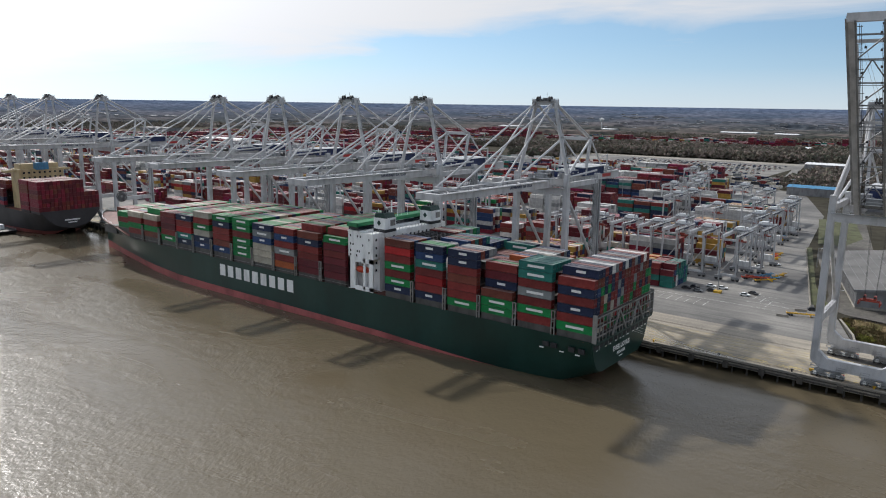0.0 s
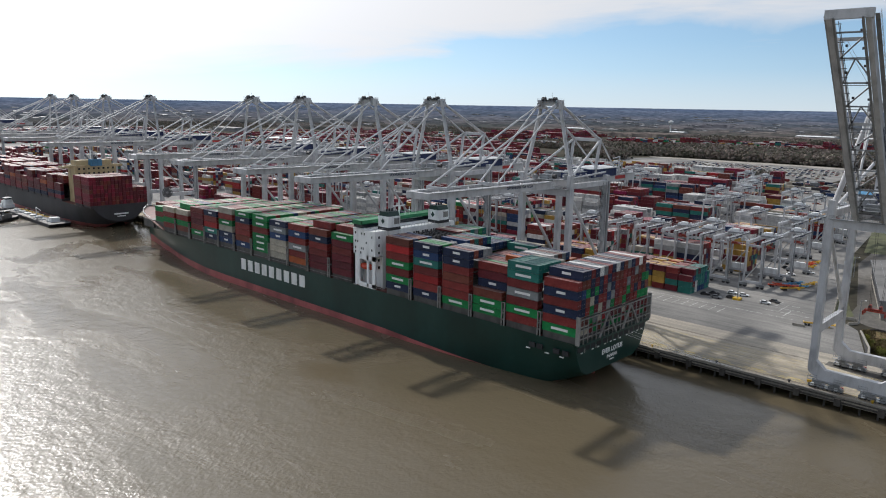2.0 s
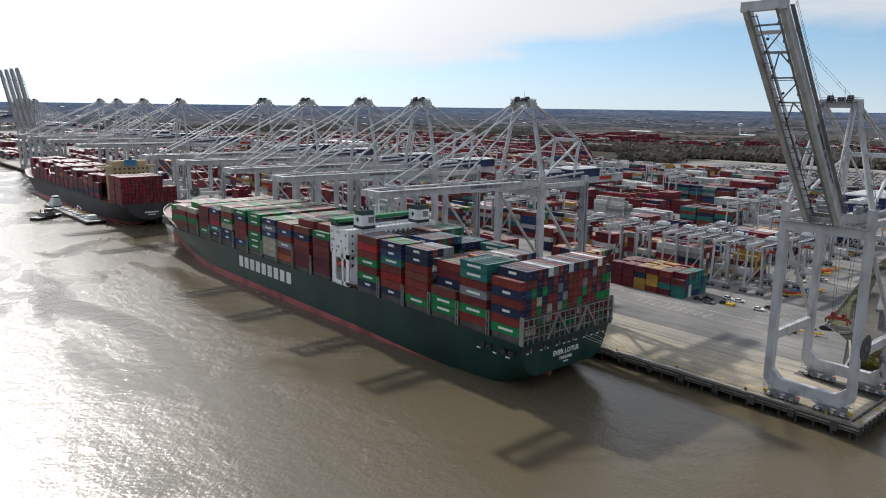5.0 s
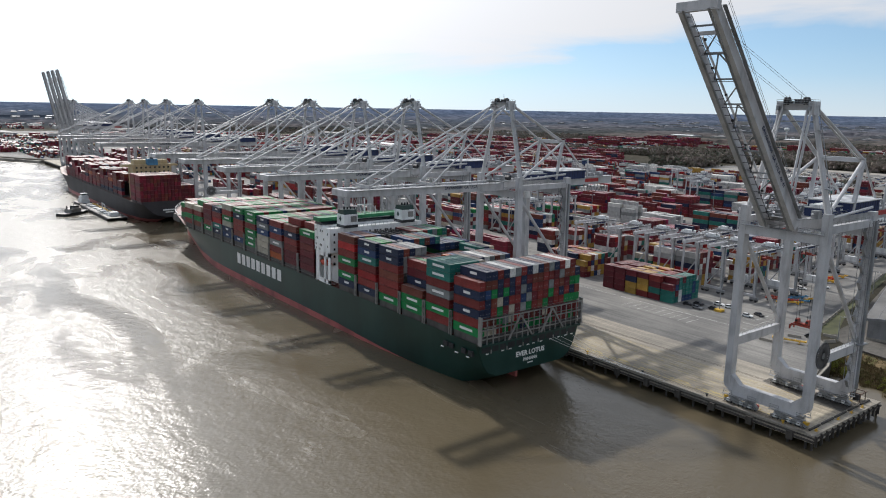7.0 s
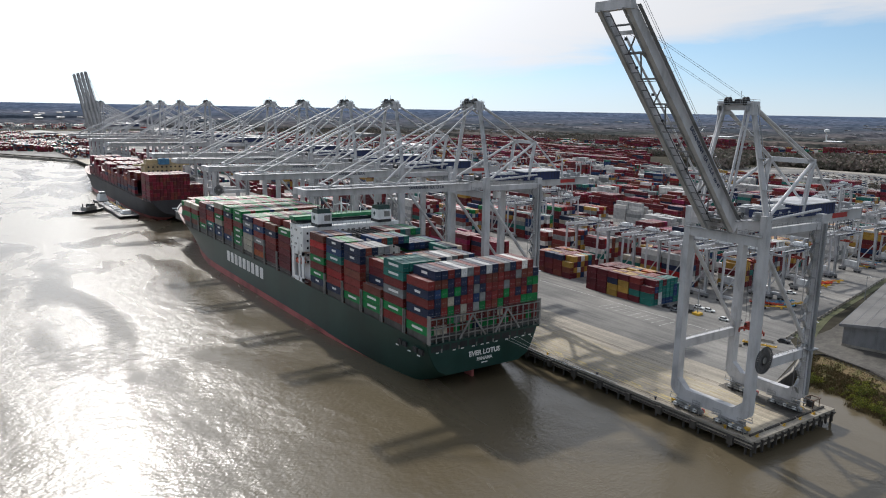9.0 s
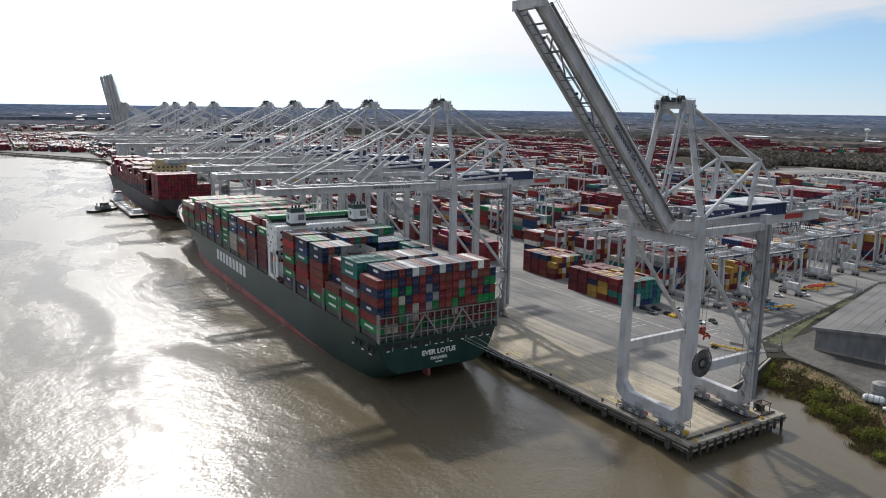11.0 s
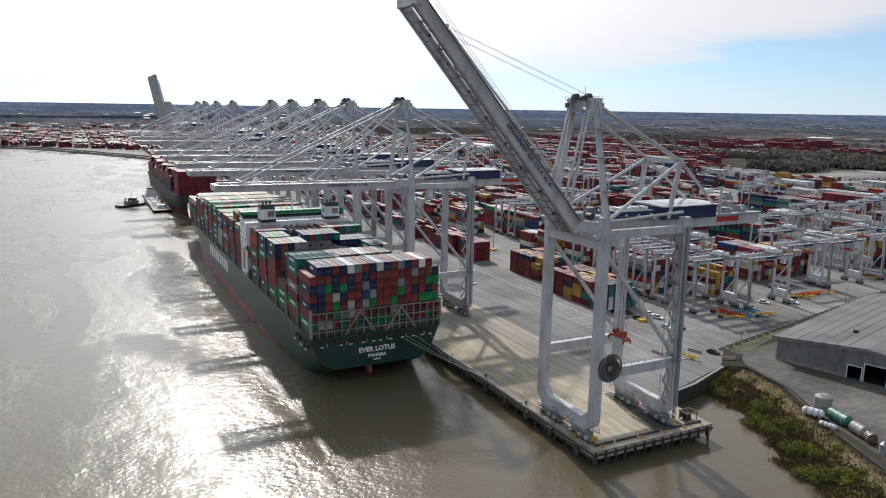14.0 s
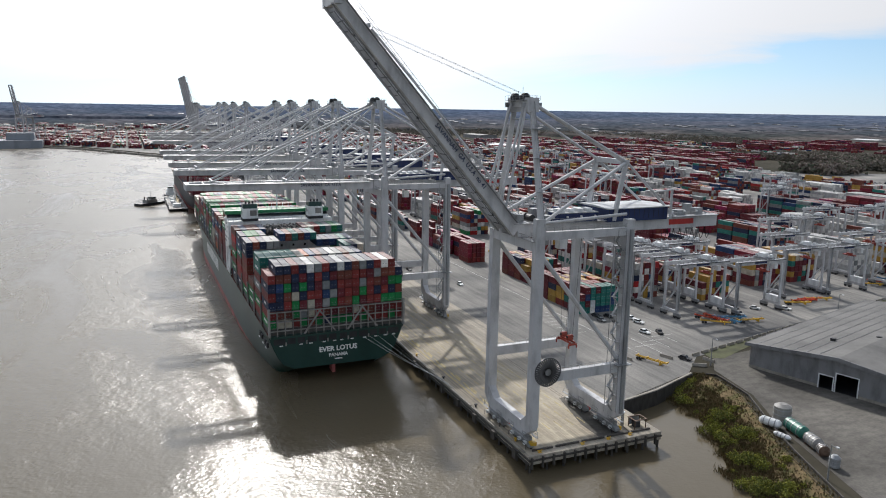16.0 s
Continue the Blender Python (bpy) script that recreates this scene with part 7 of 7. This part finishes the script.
def chassis(mat, label):
    c = thing("trailer_chassis", label, "trailer", "parked trailer chassis")
    for y in (-0.5, 0.5):
        part("rail", Shape().box(-6, 6, y - 0.12, y + 0.12, 0.9, 1.25), mat, c)
    for x in (-5.8, -2, 2, 5.8):
        part("bolster", Shape().box(x - 0.15, x + 0.15, -1.2, 1.2, 1.25, 1.45), mat, c)
    for x in (-5.0, -3.8):
        for y in (-1.0, 1.0):
            part("wheel", Shape().tube((x, y - 0.3, 0.5), (x, y + 0.3, 0.5), 0.5, 10), M_DARK, c)
    part("landing_leg", Shape().box(3.4, 3.7, -0.9, 0.9, 0.0, 1.0), mat, c)
    return c


ch = [chassis(M_ORANGE, "orange-red trailer chassis parked in the yard"), chassis(M_BLUEROOF, "blue trailer chassis parked in the yard"), chassis(M_YELLOW, "yellow trailer chassis parked in the yard")]
for k, (i, x, y, a) in enumerate(((0, -99, 386, 30), (1, -96, 396, 70), (2, -93, 384, 50), (2, -90, 400, 80), (2, -104, 443, 70), (0, -106, 449, 75), (0, -107, 454, 80), (2, -106, 459, 70), (0, -98, 389, 10), (1, -94, 391, 20), (2, -64, 328, 20),
                                  (0, -120, 520, 30), (2, -118, 512, 60), (1, -122, 530, 30))):
    if k < 3:
        ch[i].matrix_world = pose(x, y, QZ, 0, 0, a)
    else:
        copy_thing(ch[i], pose(x, y, QZ, 0, 0, a))

lot = Shape()
lrnd = random.Random(12)
for r in range(12):
    for k in range(34):
        if lrnd.random() < 0.8:
            x, y = -520 + 7.4 * k + 5 * (r % 2), 1025 + 15 * r
            lot.box(x - 2.2, x + 2.2, y - 0.9, y + 0.9, QZ + 0.1, QZ + 0.9)
            lot.box(x - 1.3, x + 1.0, y - 0.75, y + 0.75, QZ + 0.9, QZ + 1.5)
for _ in range(160):
    x, y = lrnd.uniform(-330, -200), lrnd.uniform(820, 980)
    lot.box(x - 5, x + 5, y - 1.3, y + 1.3, QZ + 0.6, QZ + lrnd.choice((1.4, 3.8)))
solid("parked_vehicles", lot, mixed_boxes("vehicle_paints", [WHITE, GREY, NAVY, GREY, WHITE, RED, CREAM, (0.03, 0.03, 0.035), BLUE]), "crowded lot of parked cars and trailers far off", "vehicles", kind="stuff")
solid("vehicle_lot", Shape().prism([(-720, 985), (-250, 985), (-255, 1236), (-610, 1236), (-690, 1080)], "z", QZ - 0.2, QZ - 0.01), M_YARD, "worn grey lot beyond the container yard", "ground", kind="structure")
solid("sandy_strip", Shape().prism([(-255, 1238), (-610, 1238), (-640, 1262), (-420, 1278), (-258, 1270)], "z", QZ - 0.2, QZ - 0.005), M_SAND, "pale sandy strip before the woods", "ground", kind="structure")

# far sheds
for x, y, w, d, h, m in ((-158, 815, 46, 18, 8, M_BLUEROOF), (-210, 1180, 60, 30, 8, M_ROOFWHITE), (-360, 1650, 60, 30, 8, M_ROOFWHITE), (-1500, 2350, 90, 60, 11, M_ROOFWHITE), (-1380, 2390, 60, 50, 10, M_SHEDROOF), (-1120, 2380, 50, 40, 10, M_ROOFWHITE), (-700, 2440, 110, 60, 11, M_ROOFWHITE), (-560, 2450, 70, 50, 10, M_ROOFWHITE),
                         (-1950, 1180, 120, 60, 10, M_SHEDROOF), (-1300, 940, 120, 60, 10, M_ROOFWHITE), (-2300, 650, 200, 80, 12, M_SHEDROOF), (-60, 700, 26, 60, 7, M_SHEDROOF), (-2100, 300, 180, 60, 11, M_SHEDROOF), (-1750, 760, 160, 60, 11, M_SHEDROOF)):
    b = thing("far_warehouse", "pale low warehouse far beyond the port", "warehouse", "far warehouses")
    part("wall", Shape().box(x - w / 2, x + w / 2, y - d / 2, y + d / 2, QZ - 0.2, QZ + h), M_SHEDWALL, b)
    part("roof", Shape().prism([(y - d / 2 - 0.5, QZ + h), (y + d / 2 + 0.5, QZ + h), (y, QZ + h + 2.2)], "x", x - w / 2 - 0.5, x + w / 2 + 0.5), m, b)
wt = thing("water_tower", "white water tower far beyond the woods", "water tower", at=pose(-1180, 2440, QZ))
part("stem", Shape().tube((0, 0, 0), (0, 0, 34), 2.0, 10), M_ROOFWHITE, wt)
part("tank", Shape().tube((0, 0, 34), (0, 0, 38), 3, 14, 8).tube((0, 0, 38), (0, 0, 44), 8, 14).tube((0, 0, 44), (0, 0, 47), 8, 14, 2), M_ROOFWHITE, wt)

# pier head shelter
hut = thing("pier_shelter", "small open steel shelter at the pier corner", "shelter", at=pose(-22.5, 289.5, QZ))
for x in (-1.4, 1.4):
    for y in (-1.8, 1.8):
        part("post", Shape().box(x - 0.1, x + 0.1, y - 0.1, y + 0.1, 0, 2.6), M_RUST, hut)
part("roof", Shape().box(-1.7, 1.7, -2.1, -1.7, 2.6, 2.8).box(-1.7, 1.7, 1.7, 2.1, 2.6, 2.8).box(-1.7, -1.3, -1.7, 1.7, 2.6, 2.8).box(1.3, 1.7, -1.7, 1.7, 2.6, 2.8), M_RUST, hut, "open rusty roof frame")
part("back_panel", Shape().box(-1.55, -1.45, -1.7, 1.7, 0.4, 2.5), M_STEEL, hut)
part("locker", Shape().box(-1.0, 0.6, -1.0, 0.6, 0, 1.9), M_DARK, hut)
col = thing("bollard_column", "white round column at the pier head", "bollard", at=pose(-24.5, 286.0, QZ))
part("shaft", Shape().tube((0, 0, 0), (0, 0, 4.0), 0.48, 12), M_CONC, col)
part("cap", Shape().tube((0, 0, 4.0), (0, 0, 4.3), 0.62, 12), M_ROOFWHITE, col)
solid("pier_plate", Shape().box(-31, -21, 286.0, 292.0, QZ, QZ + 0.12), M_TAN, "pale concrete plate at the pier corner", "pavement", kind="structure")
for k in range(40):
    x = -27 - 24 * k
    b = thing("mooring_bollard", "dark cast-iron mooring bollard on the quay edge", "bollard", "bollards along the quay edge", at=pose(x, 253.9, QZ))
    part("post", Shape().tube((0, 0, 0), (0, 0, 0.7), 0.28, 8).tube((0, 0, 0.7), (0, 0, 0.95), 0.48, 8), M_YELLOW if k % 3 == 0 else M_DARK, b)

for y in (256.6, 269.5, 277.6, 284.6):
    b = thing("mooring_cleat", "yellow painted mooring cleat on the pier head", "cleat", "cleats across the pier head", at=pose(-19.0, y, QZ) @ Matrix.Scale(0.72, 4))
    part("base", Shape().box(-0.5, 0.5, -0.7, 0.7, 0, 0.18), M_YELLOW, b)
    part("post", Shape().tube((0, -0.35, 0.18), (0, -0.35, 0.7), 0.2, 8).tube((0, 0.35, 0.18), (0, 0.35, 0.7), 0.2, 8), M_YELLOW, b)
    part("horn", Shape().tube((0, -0.95, 0.78), (0, 0.95, 0.78), 0.16, 8), M_YELLOW, b)
